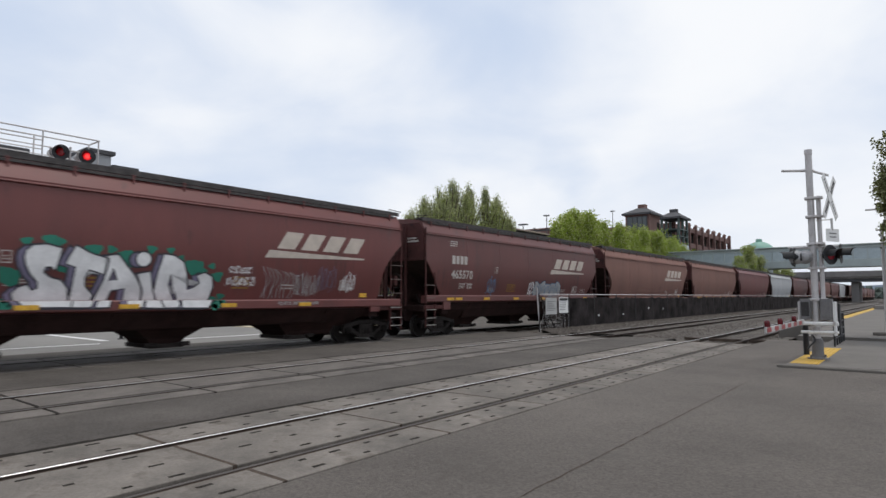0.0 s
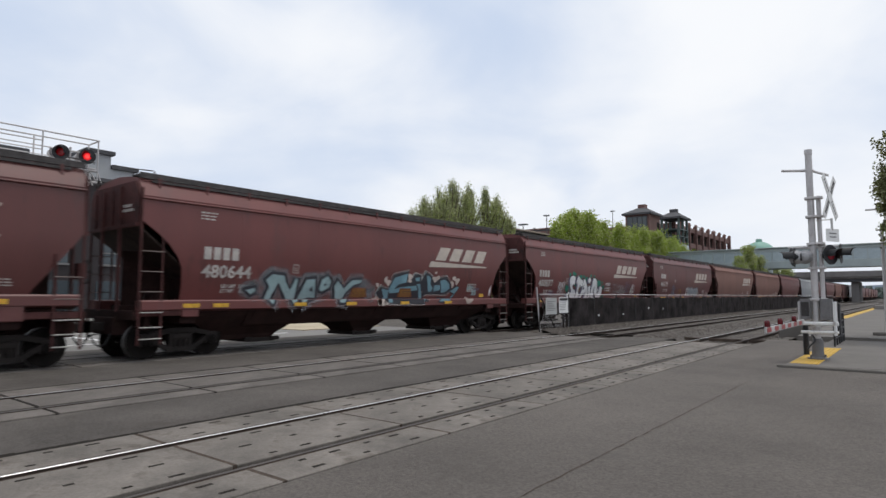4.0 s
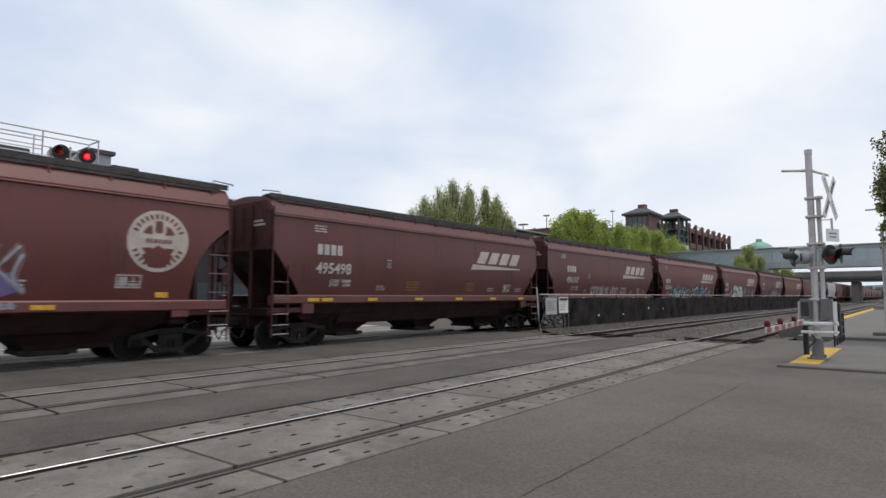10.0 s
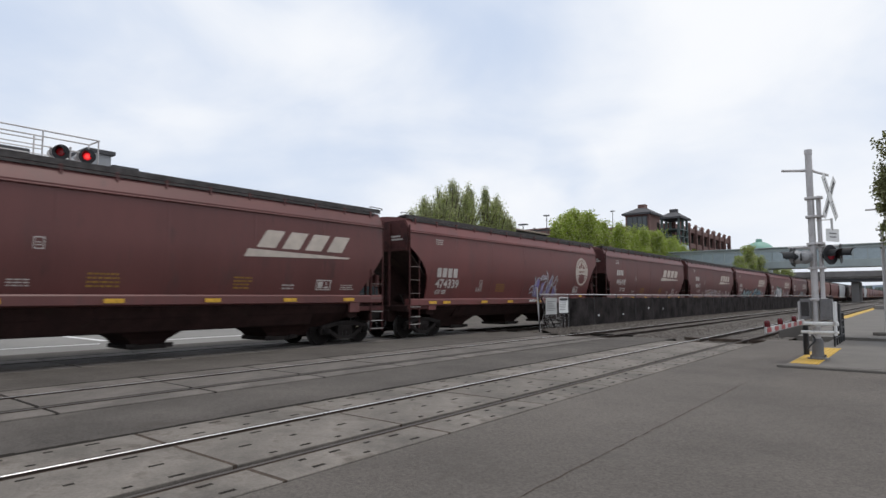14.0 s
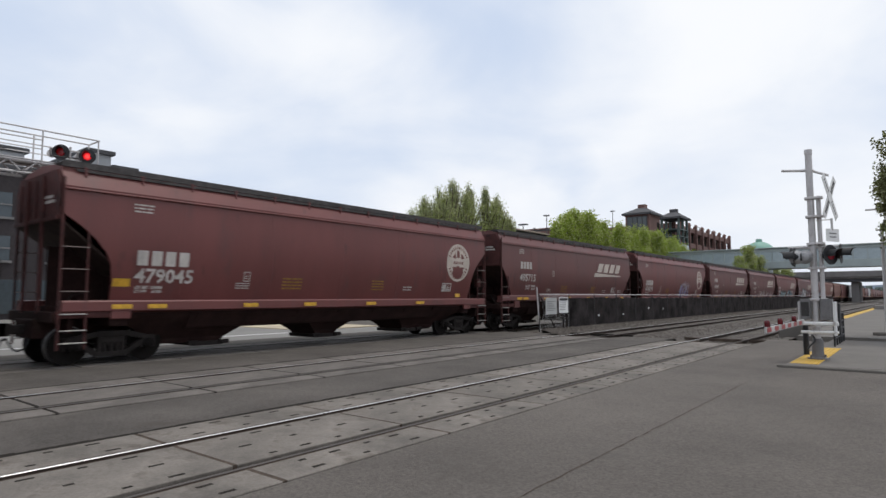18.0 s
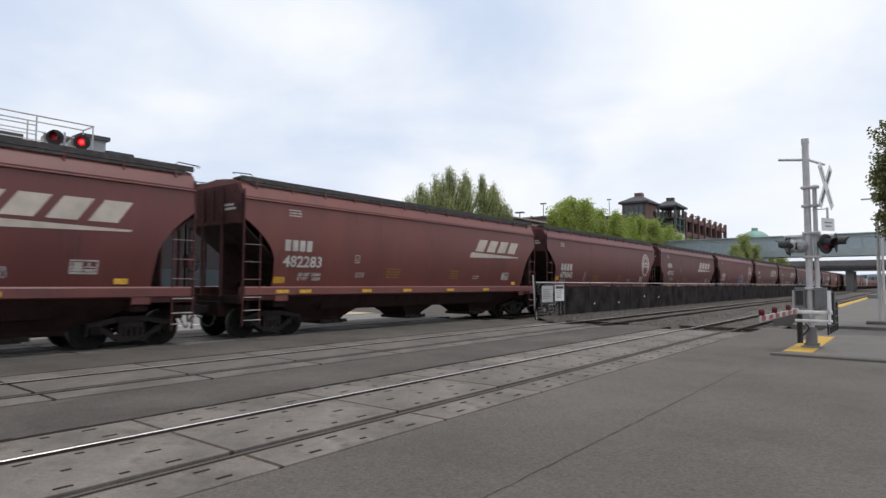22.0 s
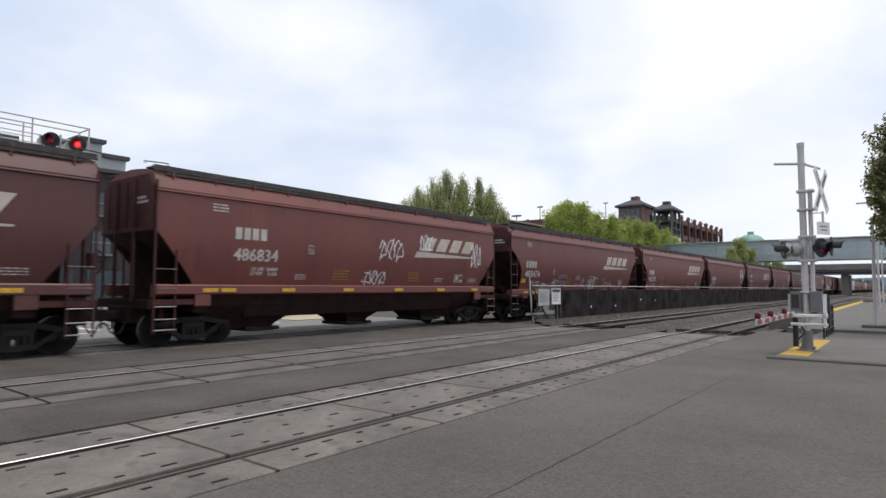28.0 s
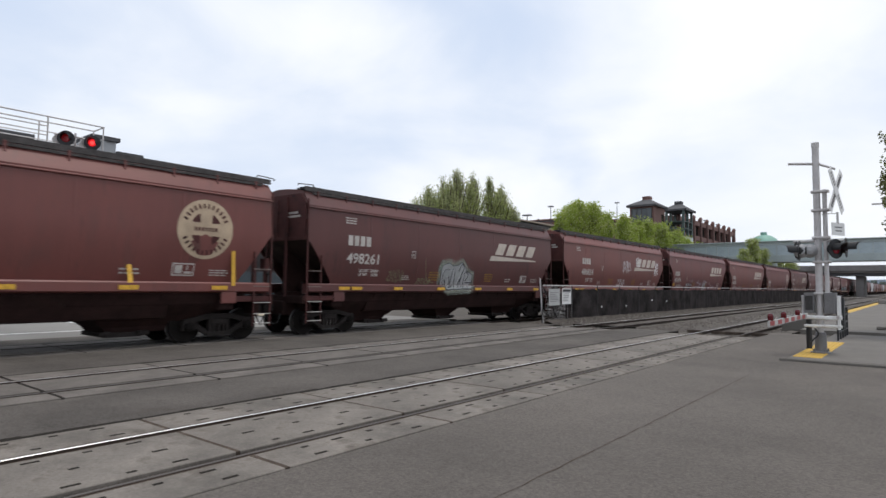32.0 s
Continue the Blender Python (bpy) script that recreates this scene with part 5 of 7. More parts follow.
def spray_blue_pair(car, he):
    # pale letters with a grey mist
    n = [(-4.82, 2.16), (-4.59, 2.35), (-4.13, 2.31), (-4.05, 2.13), (-3.86, 1.86), (-3.71, 2.22), (-3.6, 2.22), (-3.61, 1.6), (-3.84, 1.39), (-4.06, 1.7), (-4.33, 2.07), (-4.46, 1.76), (-4.6, 1.4), (-4.79, 1.55), (-4.67, 1.96)]
    a = [(-3.27, 2.2), (-2.9, 2.24), (-2.79, 1.6), (-3.08, 1.6), (-3.25, 1.54), (-3.52, 1.38), (-3.55, 1.54)]
    s = [(-2.71, 1.88), (-2.64, 2.22), (-2.4, 2.34), (-2.21, 2.17), (-2.26, 1.94), (-2.56, 1.79)]
    y = [(-2.07, 2.0), (-1.94, 2.21), (-1.61, 1.93), (-1.29, 2.23), (-0.8, 2.25), (-0.86, 2.11), (-1.17, 2.04), (-1.46, 1.8), (-1.59, 1.59), (-1.69, 1.42), (-1.91, 1.43), (-2.01, 1.84)]
    tip = [(-5.47, 1.85), (-5.14, 1.93), (-5.09, 1.8), (-5.26, 1.7)]
    left = [n, a, s, y, tip]
    mist(car, [q + q[:2] for q in left] + [[(-0.74, 2.09), (-0.49, 2.03), (-0.44, 1.92), (-0.23, 1.88), (-0.25, 1.72), (-0.47, 1.67)]], "grey", (0.5, 0.36, 0.24))
    paint_on(car, rims(left, 0.16), M_SPRAY_K, 0.016)
    paint_on(car, flat(*left), M_SPRAY_C, 0.021, "pale cyan spray letters with a dark outline")
    paint_on(car, rims(left, 0.035), M_SPRAY_K, 0.025)
    paint_on(car, flat([(-3.1, 1.85), (-3.0, 1.98), (-2.95, 1.8)], [(-2.55, 2.0), (-2.45, 2.12), (-2.4, 2.02)]), M_SPRAY_K, 0.026)
    # sky-blue letters on black with cream blots
    dark = [[(0.03, 1.77), (0.2, 1.98), (0.59, 1.91), (0.83, 2.44), (1.62, 2.6), (1.61, 2.18), (2.22, 2.11), (2.34, 1.78), (2.52, 1.39), (0.63, 1.42), (0.45, 1.44)],
            [(1.84, 2.3), (2.04, 2.5), (2.36, 2.47), (2.49, 1.97), (2.71, 1.44), (2.44, 1.46), (2.32, 1.84)],
            [(2.48, 2.27), (2.65, 2.59), (3.01, 2.46), (3.26, 2.16), (3.58, 2.35), (4.01, 2.44), (4.38, 2.15), (4.48, 1.96), (4.12, 1.77), (2.84, 1.78), (2.7, 1.63), (2.53, 1.97)]]
    blue = [[(0.61, 1.91), (0.88, 2.37), (1.59, 2.55), (1.55, 2.17), (1.13, 2.09), (0.94, 1.94), (1.28, 2.02), (2.17, 2.09), (2.28, 1.88), (0.71, 1.75)],
            [(0.22, 1.95), (0.64, 1.89), (0.68, 1.41), (0.45, 1.42), (0.39, 1.68)], [(2.02, 2.37), (2.31, 2.43), (2.35, 2.24), (2.12, 2.23)], [(2.12, 2.15), (2.39, 2.16), (2.64, 1.59), (2.48, 1.44), (2.36, 1.76), (2.31, 1.97)],
            [(2.68, 2.47), (2.85, 2.5), (3.03, 2.35), (3.02, 2.15), (3.23, 1.98), (3.11, 1.83), (2.92, 1.83), (2.83, 2.15)]]
    blue2 = [[(3.26, 2.12), (3.65, 2.13), (3.71, 1.9), (3.27, 1.83)], [(3.6, 2.31), (3.92, 2.36), (4.24, 2.21), (4.34, 2.0), (4.12, 1.84), (3.95, 1.79), (3.77, 1.79), (3.72, 2.04)],
             [(4.34, 1.86), (4.8, 2.08), (4.99, 2.04), (4.81, 1.82), (4.59, 1.56), (4.49, 1.58), (4.67, 1.77)], [(3.41, 1.43), (3.61, 1.58), (4.13, 1.58), (4.14, 1.42)]]
    blots = Shape()
    for x, z, r in ((3.29, 2.3, 0.16), (3.46, 2.26, 0.18), (3.3, 2.61, 0.05), (4.58, 2.41, 0.1), (4.79, 2.3, 0.12), (4.47, 2.15, 0.12), (1.74, 2.16, 0.12), (2.63, 1.93, 0.09), (5.62, 1.5, 0.14), (5.4, 1.46, 0.1),
                    (0.02, 2.07, 0.07), (0.41, 2.26, 0.09), (0.6, 2.15, 0.12), (0.17, 1.5, 0.2), (0.0, 1.47, 0.12), (1.78, 2.38, 0.13)):
        for k in range(3):
            d = disc(0, r * (1.0 if k == 0 else 0.6), 10, x + (r * math.cos(k * 2.4 + x * 7) if k else 0), z + (r * 0.8 * math.sin(k * 2.4 + x * 7) if k else 0))
            blots.add(d.v, d.f)
    mist(car, [q + q[:2] for q in dark], "white", (0.24, 0.16, 0.1))
    paint_on(car, blots, M_SPRAY_CREAM, 0.0145, "cream spray blots")
    paint_on(car, flat(*dark), M_SPRAY_K, 0.018)
    paint_on(car, rims(dark + blue2, 0.07), M_SPRAY_K, 0.0165)
    paint_on(car, flat(*blue, *blue2), M_SPRAY_SKY, 0.023, "sky-blue spray letters on black")
    paint_on(car, rims(blue + blue2, 0.03), M_SPRAY_K, 0.026)
    # warning panels left unpainted
    for yy in (-1.3, 1.15):
        paint_on(car, flat([(yy, 1.62), (yy + 0.85, 1.62), (yy + 0.72, 1.96), (yy + 0.1, 1.96)]), M_WARN, 0.028, "brown warning panel")
        letter(car, "stencil_block", bars(4, 0.62, 0.28, 5), yy + 0.12, 1.65, M_OCHRE, 0.032)
    for k, (yy, zz, w, h, m) in enumerate(((5.55, 1.92, 0.5, 0.24, M_SPRAY_C), (5.95, 1.66, 0.35, 0.3, M_SPRAY_C), (6.1, 1.9, 0.4, 0.12, M_SPRAY_L), (7.35, 1.66, 0.12, 0.5, M_SPRAY_W))):
        letter(car, "spray_tag", scribble(w, h, 60 + k, 3, 0.028), yy, zz, m, 0.011)


def spray_tags(car, he):
    for k, (a, w) in enumerate(((5.5, 1.3), (6.9, 0.5), (7.7, 0.5), (8.5, 1.2), (10.2, 0.9))):
        letter(car, "spray_tag", scribble(w, 0.55, 50 + k, max(2, int(w * 3)), 0.034), -he + a, 1.76, M_SPRAY_W, 0.01)


def spray_violet(car, he):
    fills = [[(1.21, 1.66), (1.14, 2.24), (1.38, 2.55), (1.68, 2.51), (1.63, 2.08), (1.69, 1.61)], [(2.51, 2.1), (2.96, 2.64), (2.84, 1.7), (2.51, 1.7)], [(3.17, 2.11), (3.44, 2.2), (3.65, 1.79), (3.17, 1.6)],
             [(1.9, 2.3), (2.2, 2.4), (2.05, 1.6), (1.8, 1.6)], [(2.9, 1.5), (3.4, 1.5), (3.4, 1.38), (2.9, 1.38)]]
    lines = [[(1.18, 2.62), (1.26, 2.16)], [(1.39, 1.61), (1.26, 2.16), (1.44, 2.55), (1.68, 2.6), (1.87, 2.48)], [(1.99, 2.52), (2.37, 2.58), (2.0, 2.09), (1.69, 1.57)], [(2.37, 2.93), (2.5, 2.45), (2.38, 1.57)],
             [(2.51, 2.1), (2.96, 2.78), (2.9, 2.1), (2.77, 1.65)], [(3.1, 2.74), (3.03, 2.19), (3.51, 2.75)], [(3.17, 2.2), (3.65, 1.79)], [(3.58, 2.57), (3.44, 2.11), (3.65, 1.75)],
             [(0.74, 1.99), (1.03, 2.2), (1.15, 1.7)], [(0.8, 1.82), (1.09, 1.91)], [(2.1, 1.7), (2.3, 1.95), (2.4, 1.75)], [(2.62, 1.62), (2.75, 2.1), (2.7, 2.5)]]
    paint_on(car, flat(*fills), M_SPRAY_V, 0.012, "violet spray fill")
    mist(car, lines, "white", (0.16,), 0.014)
    paint_on(car, fat([curve(q, 4) if len(q) > 2 else q for q in lines], 0.045), M_SPRAY_PALE, 0.018, "pale lilac spray strokes with long upward tails")
    letter(car, "spray_tag", scribble(0.55, 0.22, 51, 4, 0.026), 1.8, 2.55, M_SPRAY_PALE, 0.018)
    letter(car, "spray_tag", scribble(0.9, 0.13, 52, 6, 0.035), 0.45, 1.37, M_SPRAY_W, 0.012)
    letter(car, "spray_tag", scribble(1.0, 0.13, 53, 5, 0.04), 2.5, 1.37, M_SPRAY_PALE, 0.014)


def spray_silver(car, he):
    haze = [(-4.26, 1.42), (-4.2, 1.86), (-4.01, 2.09), (-3.8, 2.12), (-3.67, 2.06), (-3.19, 2.04), (-3.04, 1.88), (-2.91, 1.98), (-2.72, 2.01), (-2.48, 1.99), (-2.35, 1.84), (-2.34, 1.4)]
    paint_on(car, flat(haze), M_MIST["grey"], 0.009, "faded grey spray haze")
    mist(car, [haze + haze[:2]] + [ringed(-3.25, 1.75, 0.18), ringed(-2.75, 1.75, 0.2), ringed(-3.85, 1.75, 0.26), ringed(-2.9, 1.6, 0.12)], "grey", (0.12, 0.05), 0.011)
    mist(car, [haze + haze[:2]], "white", (0.07,), 0.0145)
    edge = [(0.73, 1.37), (0.46, 1.58), (0.65, 1.7), (0.55, 1.99), (0.74, 2.26), (1.14, 2.37), (1.72, 2.29), (2.09, 2.21)]
    paint_on(car, flat([(0.74, 2.05), (1.01, 2.24), (1.29, 2.19), (1.26, 1.88), (1.2, 1.5), (0.85, 1.42), (0.75, 1.88)], [(1.36, 2.31), (1.75, 2.29), (1.65, 1.95), (1.77, 1.58), (1.37, 1.42), (1.4, 1.94)]), M_SPRAY_S, 0.012, "silver spray fill")
    paint_on(car, fat([curve(edge, 4), curve([(2.79, 2.1), (2.95, 2.23), (3.12, 2.1), (3.08, 1.84), (2.84, 1.71), (2.96, 1.58), (2.93, 1.35)], 4)], 0.045), M_SPRAY_PALE, 0.016, "pale outline of a spray piece")
    for k, (y, z, w, h, n, th) in enumerate(((-3.28, 2.15, 1.0, 0.26, 5, 0.018), (-1.14, 2.08, 0.6, 0.32, 4, 0.022), (-1.18, 1.7, 0.55, 0.2, 3, 0.022), (-0.34, 1.68, 0.5, 0.55, 4, 0.022), (3.8, 1.72, 0.55, 0.32, 4, 0.022), (-5.3, 1.72, 0.6, 0.2, 3, 0.024))):
        letter(car, "spray_tag", scribble(w, h, 70 + k, n, th), y, z, M_SPRAY_PALE, 0.010)


def spray_light(car, he):
    body = [(-1.13, 2.33), (-1.03, 2.53), (-0.63, 2.63), (-0.42, 2.51), (-0.1, 2.53), (0.23, 2.68), (0.46, 2.5), (0.64, 2.3), (1.06, 2.16), (1.07, 1.84), (0.78, 1.56), (-0.9, 1.52), (-1.11, 1.76)]
    marks = [[(-0.62, 2.35), (-0.88, 2.34), (-1.02, 2.0), (-0.85, 1.62), (-0.55, 1.72), (-0.56, 2.01), (-0.71, 2.01)], [(-0.41, 2.26), (-0.25, 2.37), (-0.17, 1.62)], [(0.02, 2.28), (0.23, 2.59), (0.37, 2.4), (0.04, 1.63)],
             [(0.49, 1.58), (0.47, 2.25), (0.76, 2.15), (0.6, 1.84), (1.07, 1.84)], [(-0.45, 1.6), (-0.4, 2.2)], [(0.2, 1.6), (0.3, 2.3)], [(-0.85, 1.9), (-0.75, 1.75), (-0.85, 1.7)]]
    mist(car, [body + body[:2]], "green", (0.46, 0.34, 0.22, 0.12))
    paint_on(car, flat(body), M_SPRAY_S, 0.017, "silver sprayed word with black strokes and a pale halo")
    paint_on(car, fat([curve(q, 4) if len(q) > 2 else q for q in marks], 0.06), M_SPRAY_K, 0.021)
    paint_on(car, fat([[(x - 0.05, z + 0.02) for x, z in q] for q in marks[:4]], 0.02), M_SPRAY_W, 0.024)
    paint_on(car, rims([body], 0.03), M_SPRAY_K, 0.022)
    letter(car, "spray_tag", scribble(0.95, 0.5, 81, 4, 0.02), -4.3, 1.76, M_SPRAY_OLIVE, 0.01)
    letter(car, "spray_tag", scribble(0.9, 0.28, 82, 4, 0.022), -2.6, 1.7, M_SPRAY_OLIVE, 0.01)
    letter(car, "spray_tag", fat([curve([(-2.2, 2.75), (-2.12, 2.3), (-1.95, 1.9), (-1.5, 1.78)], 5)], 0.02), 0, 0, M_SPRAY_OLIVE, 0.011)


def spray_top(car, he):
    for k, (a, z, w, h) in enumerate(((8.3, 2.6, 1.3, 0.9), (10.6, 3.0, 0.9, 0.8), (14.2, 2.5, 0.8, 1.1), (7.6, 1.72, 1.2, 0.55))):
        letter(car, "spray_tag", scribble(w, h, 90 + k, 3, 0.035), -he + a, z, M_SPRAY_W, 0.012)


def spray_far(car, he):
    piece(car, -he + 8.8, 1.68, 2.8, 0.7, 41, 5, M_SPRAY_K, M_SPRAY_S, M_SPRAY_B)
    letter(car, "spray_tag", scribble(0.7, 0.9, 42, 2, 0.05), -he + 4.5, 1.7, M_SPRAY_B, 0.01)
    letter(car, "spray_tag", scribble(0.8, 0.7, 43, 3, 0.05), -he + 8.2, 1.7, M_SPRAY_W, 0.012)


for i, fn in ((0, spray_white_word), (1, spray_blue_pair), (2, spray_tags), (4, spray_violet), (8, spray_silver), (9, spray_top), (10, spray_light), (-1, spray_far)):
    spray(i, fn)


# ---- the crossing signal on the near side ----
def lamp_unit(parent, at, turn, lens, name="signal_lamp"):
    """A round flasher: backboard, hood and lens, facing +y before its turn."""
    s = Shape()
    s.spin([(0.0, -0.14), (0.10, -0.13), (0.14, 0.0), (0.14, 0.03), (0.25, 0.03), (0.25, 0.045), (0.13, 0.045)], "y", 20)
    body = part(name, s, M_BLACK, parent, "black round flasher with a hooded lens")
    body.matrix_basis = pose(*at, 0, 0, turn)
    s = Shape()
    s.spin([(0.125, 0.05), (0.09, 0.065), (0.0, 0.075)], "y", 18)
    part("lens", s, lens, body)
    s = Shape()
    n = 14
    for r in (0.14, 0.133):
        for i in range(n + 1):
            a = math.pi * (-0.1 + 1.2 * i / n)
            s.v += [(r * math.cos(a), 0.04, r * math.sin(a)), (r * math.cos(a) * 0.9, 0.36 - 0.12 * abs(math.cos(a)), r * math.sin(a))]
    m = 2 * (n + 1)
    for i in range(n):
        s.f += [(2 * i, 2 * i + 2, 2 * i + 3, 2 * i + 1), (m + 2 * i, m + 2 * i + 1, m + 2 * i + 3, m + 2 * i + 2)]
        s.f += [(2 * i + 1, 2 * i + 3, m + 2 * i + 3, m + 2 * i + 1)]
    part("hood", s, M_BLACK, body)
    return body


def crossing_signal():
    g = thing("crossing_signal", (-2.03, 17.8, 0.06))
    tagged(g, "grey steel crossing signal mast with crossbuck and lowered gate", "crossing signal")
    s = Shape()
    s.spin([(0.0, 0.0), (0.24, 0.0), (0.24, 0.03), (0.135, 0.06), (0.13, 0.46), (0.11, 0.52), (0.0, 0.52)], "z", 16)
    for i in range(4):
        a = 0.785 + 1.571 * i
        s.tube((0.2 * math.cos(a), 0.2 * math.sin(a), 0.02), (0.2 * math.cos(a), 0.2 * math.sin(a), 0.11), 0.022, n=6)
    s.smooth = 35
    part("base_casting", s, M_MACHINE, g)
    s = Shape()
    s.spin([(0.08, 0.5), (0.08, 5.26), (0.09, 5.26), (0.09, 5.38), (0.0, 5.40)], "z", 16)
    s.smooth = 35
    part("mast", s, M_GALV, g)
    s = Shape()
    s.spin([(0.052, 1.3), (0.052, 4.15), (0.0, 4.17)], "z", 12, (0.17, 0.02, 0))
    s.smooth = 35
    part("conduit_pole", s, M_GALV, g)
    for z in (4.1, 3.62, 2.92, 2.3, 1.5):
        s = Shape()
        s.box(-0.12, 0.27, -0.12, 0.1, z - 0.03, z + 0.03, 0.01)
        part("clamp", s, M_GALV, g)
    s = Shape()
    s.tube((-0.62, -0.03, 4.90), (0.1, 0, 4.82), 0.035, n=8)
    s.tube((0.1, 0, 4.8), (0.42, 0.05, 4.66), 0.03, n=8)
    part("bracket_arm", s, M_GALV, g)
    # crossbuck, nearly edge on
    cb = thing("crossbuck")
    cb.parent = g
    cb.matrix_basis = pose(0.42, 0.0, 4.10, 0, 0, 77)
    for k, a in enumerate((52, -52)):
        s = Shape()
        s.box(-0.66, 0.66, -0.012 + 0.012 * k, 0.0 + 0.012 * k, -0.115, 0.115, 0.0)
        b = part("blade", s, M_WHITE, cb, "white crossbuck blade with worn lettering")
        b.matrix_basis = pose(0, 0, 0, 0, a, 0)
        s = Shape()
        s.box(0, 0.04, -0.016, 0.016, -0.045, 0.045)
        wm = s.mesh("writing_bar", M_MACHINE)
        for i in range(5):
            for x0 in (-0.54, 0.14):
                part("writing_bar", wm, None, b).location = (x0 + i * 0.085, 0, 0)
    s = Shape()
    s.box(-0.24, 0.24, -0.008, 0.008, -0.16, 0.16, 0.0)
    b = part("track_count_sign", s, M_WHITE, g, "small white sign below the crossbuck")
    b.matrix_basis = pose(0.44, 0.0, 3.12, 0, 0, 62)
    s = Shape()
    s.box(-0.14, 0.14, -0.011, 0.011, 0.03, 0.06)
    s.box(-0.12, 0.12, -0.011, 0.011, -0.06, -0.03)
    part("writing_bars", s, M_MACHINE, b)
    s = Shape()
    s.box(0.41, 0.46, -0.02, 0.02, 3.25, 3.55)
    s.tube((0.1, 0, 3.52), (0.44, 0, 3.52), 0.012, n=6)
    part("sign_strap", s, M_GALV, g)
    # flasher arm with a lamp pair each way
    s = Shape()
    s.tube((-0.55, 0, 2.84), (0.55, 0, 2.84), 0.035, n=10)
    part("lamp_arm", s, M_GALV, g)
    lamp_unit(g, (-0.42, 0.05, 2.62), 78, M_LAMP_OFF)
    lamp_unit(g, (-0.34, -0.3, 2.58), 92, M_LAMP_OFF)
    lamp_unit(g, (0.36, -0.12, 2.62), -122, M_LAMP_FAINT)
    lamp_unit(g, (0.55, 0.12, 2.66), -92, M_LAMP_OFF)
    for k, (x, y) in enumerate(((-0.34, -0.2), (-0.16, -0.12))):
        s = Shape()
        s.spin([(0.0, -0.13), (0.1, -0.11), (0.18, 0.0), (0.18, 0.05), (0.0, 0.1)], "y", 16, (x, y - 0.1, 2.58))
        part("lamp_back", s, M_LAMPBACK, g)
    # gate machine with its two counterweight arms
    for xa, xb in ((-0.33, -0.1), (0.1, 0.36)):
        s = Shape()
        s.box(xa, xb, -0.16, 0.22, 1.0, 1.52, 0.03)
        gm = part("gate_machine", s, M_MACHINE, g)
        s = Shape()
        s.box(xa + 0.03, xb - 0.03, -0.185, -0.16, 1.08, 1.44, 0.006)
        s.tube((xa + 0.1, -0.2, 1.26), (xa + 0.1, -0.16, 1.26), 0.03, n=8)
        part("machine_door", s, M_POSTDARK if xa < 0 else M_MACHINE, gm)
    for x in (-0.36, 0.42):
        s = Shape()
        s.box(x - 0.035, x + 0.035, -0.45, 0.5, 0.88, 0.98, 0.02)
        s.box(x - 0.03, x + 0.03, -0.08, 0.08, 0.95, 1.45, 0.02)
        part("counterweight_arm", s, M_GALV, g)
    s = Shape()
    s.box(-0.46, 0.5, -0.42, -0.32, 0.86, 0.95, 0.02)
    s.box(-0.3, 0.5, -0.42, -0.34, 0.66, 0.73, 0.02)
    s.box(0.40, 0.47, -0.42, -0.34, 0.62, 1.45, 0.02)
    part("gate_yoke", s, M_WHITE, g)
    s = Shape()
    s.box(0.35, 0.50, 0.1, 0.34, 0.6, 1.4, 0.03)
    part("counterweight", s, M_BLACK, g)
    s = Shape()
    pts = [(-0.1 + 0.08 * math.sin(i * 0.9), -0.2 - 0.02 * i, 0.62 - 0.07 * i) for i in range(6)]
    for a, b in zip(pts, pts[1:]):
        s.tube(a, b, 0.02, n=6)
    part("cable_conduit", s, M_BLACK, g)
    # lowered arm along the pavement line, banded red and white
    n, y0, y1 = 6, -0.4, -5.1
    s = Shape()
    s.box(-0.27, -0.24, y1, y0, 0.875, 0.995, 0.006)
    part("gate_arm", s, M_FADED, g)
    s = Shape()
    s.box(-0.274, -0.236, -0.21, 0.21, 0.89, 0.98, 0.0)
    me = s.mesh("gate_band", M_REDPAINT)
    for i in range(n):
        part("gate_band", me, None, g, "red band on the white arm").location = (0, y0 + (y1 - y0) * (i + 0.62) / n, 0)
    for y in (-1.7, -3.5, -4.9):
        s = Shape()
        s.spin([(0.05, 0.99), (0.055, 1.08), (0.04, 1.12), (0, 1.13)], "z", 10, (-0.255, y, 0))
        part("gate_lamp", s, M_LAMP_OFF, g)


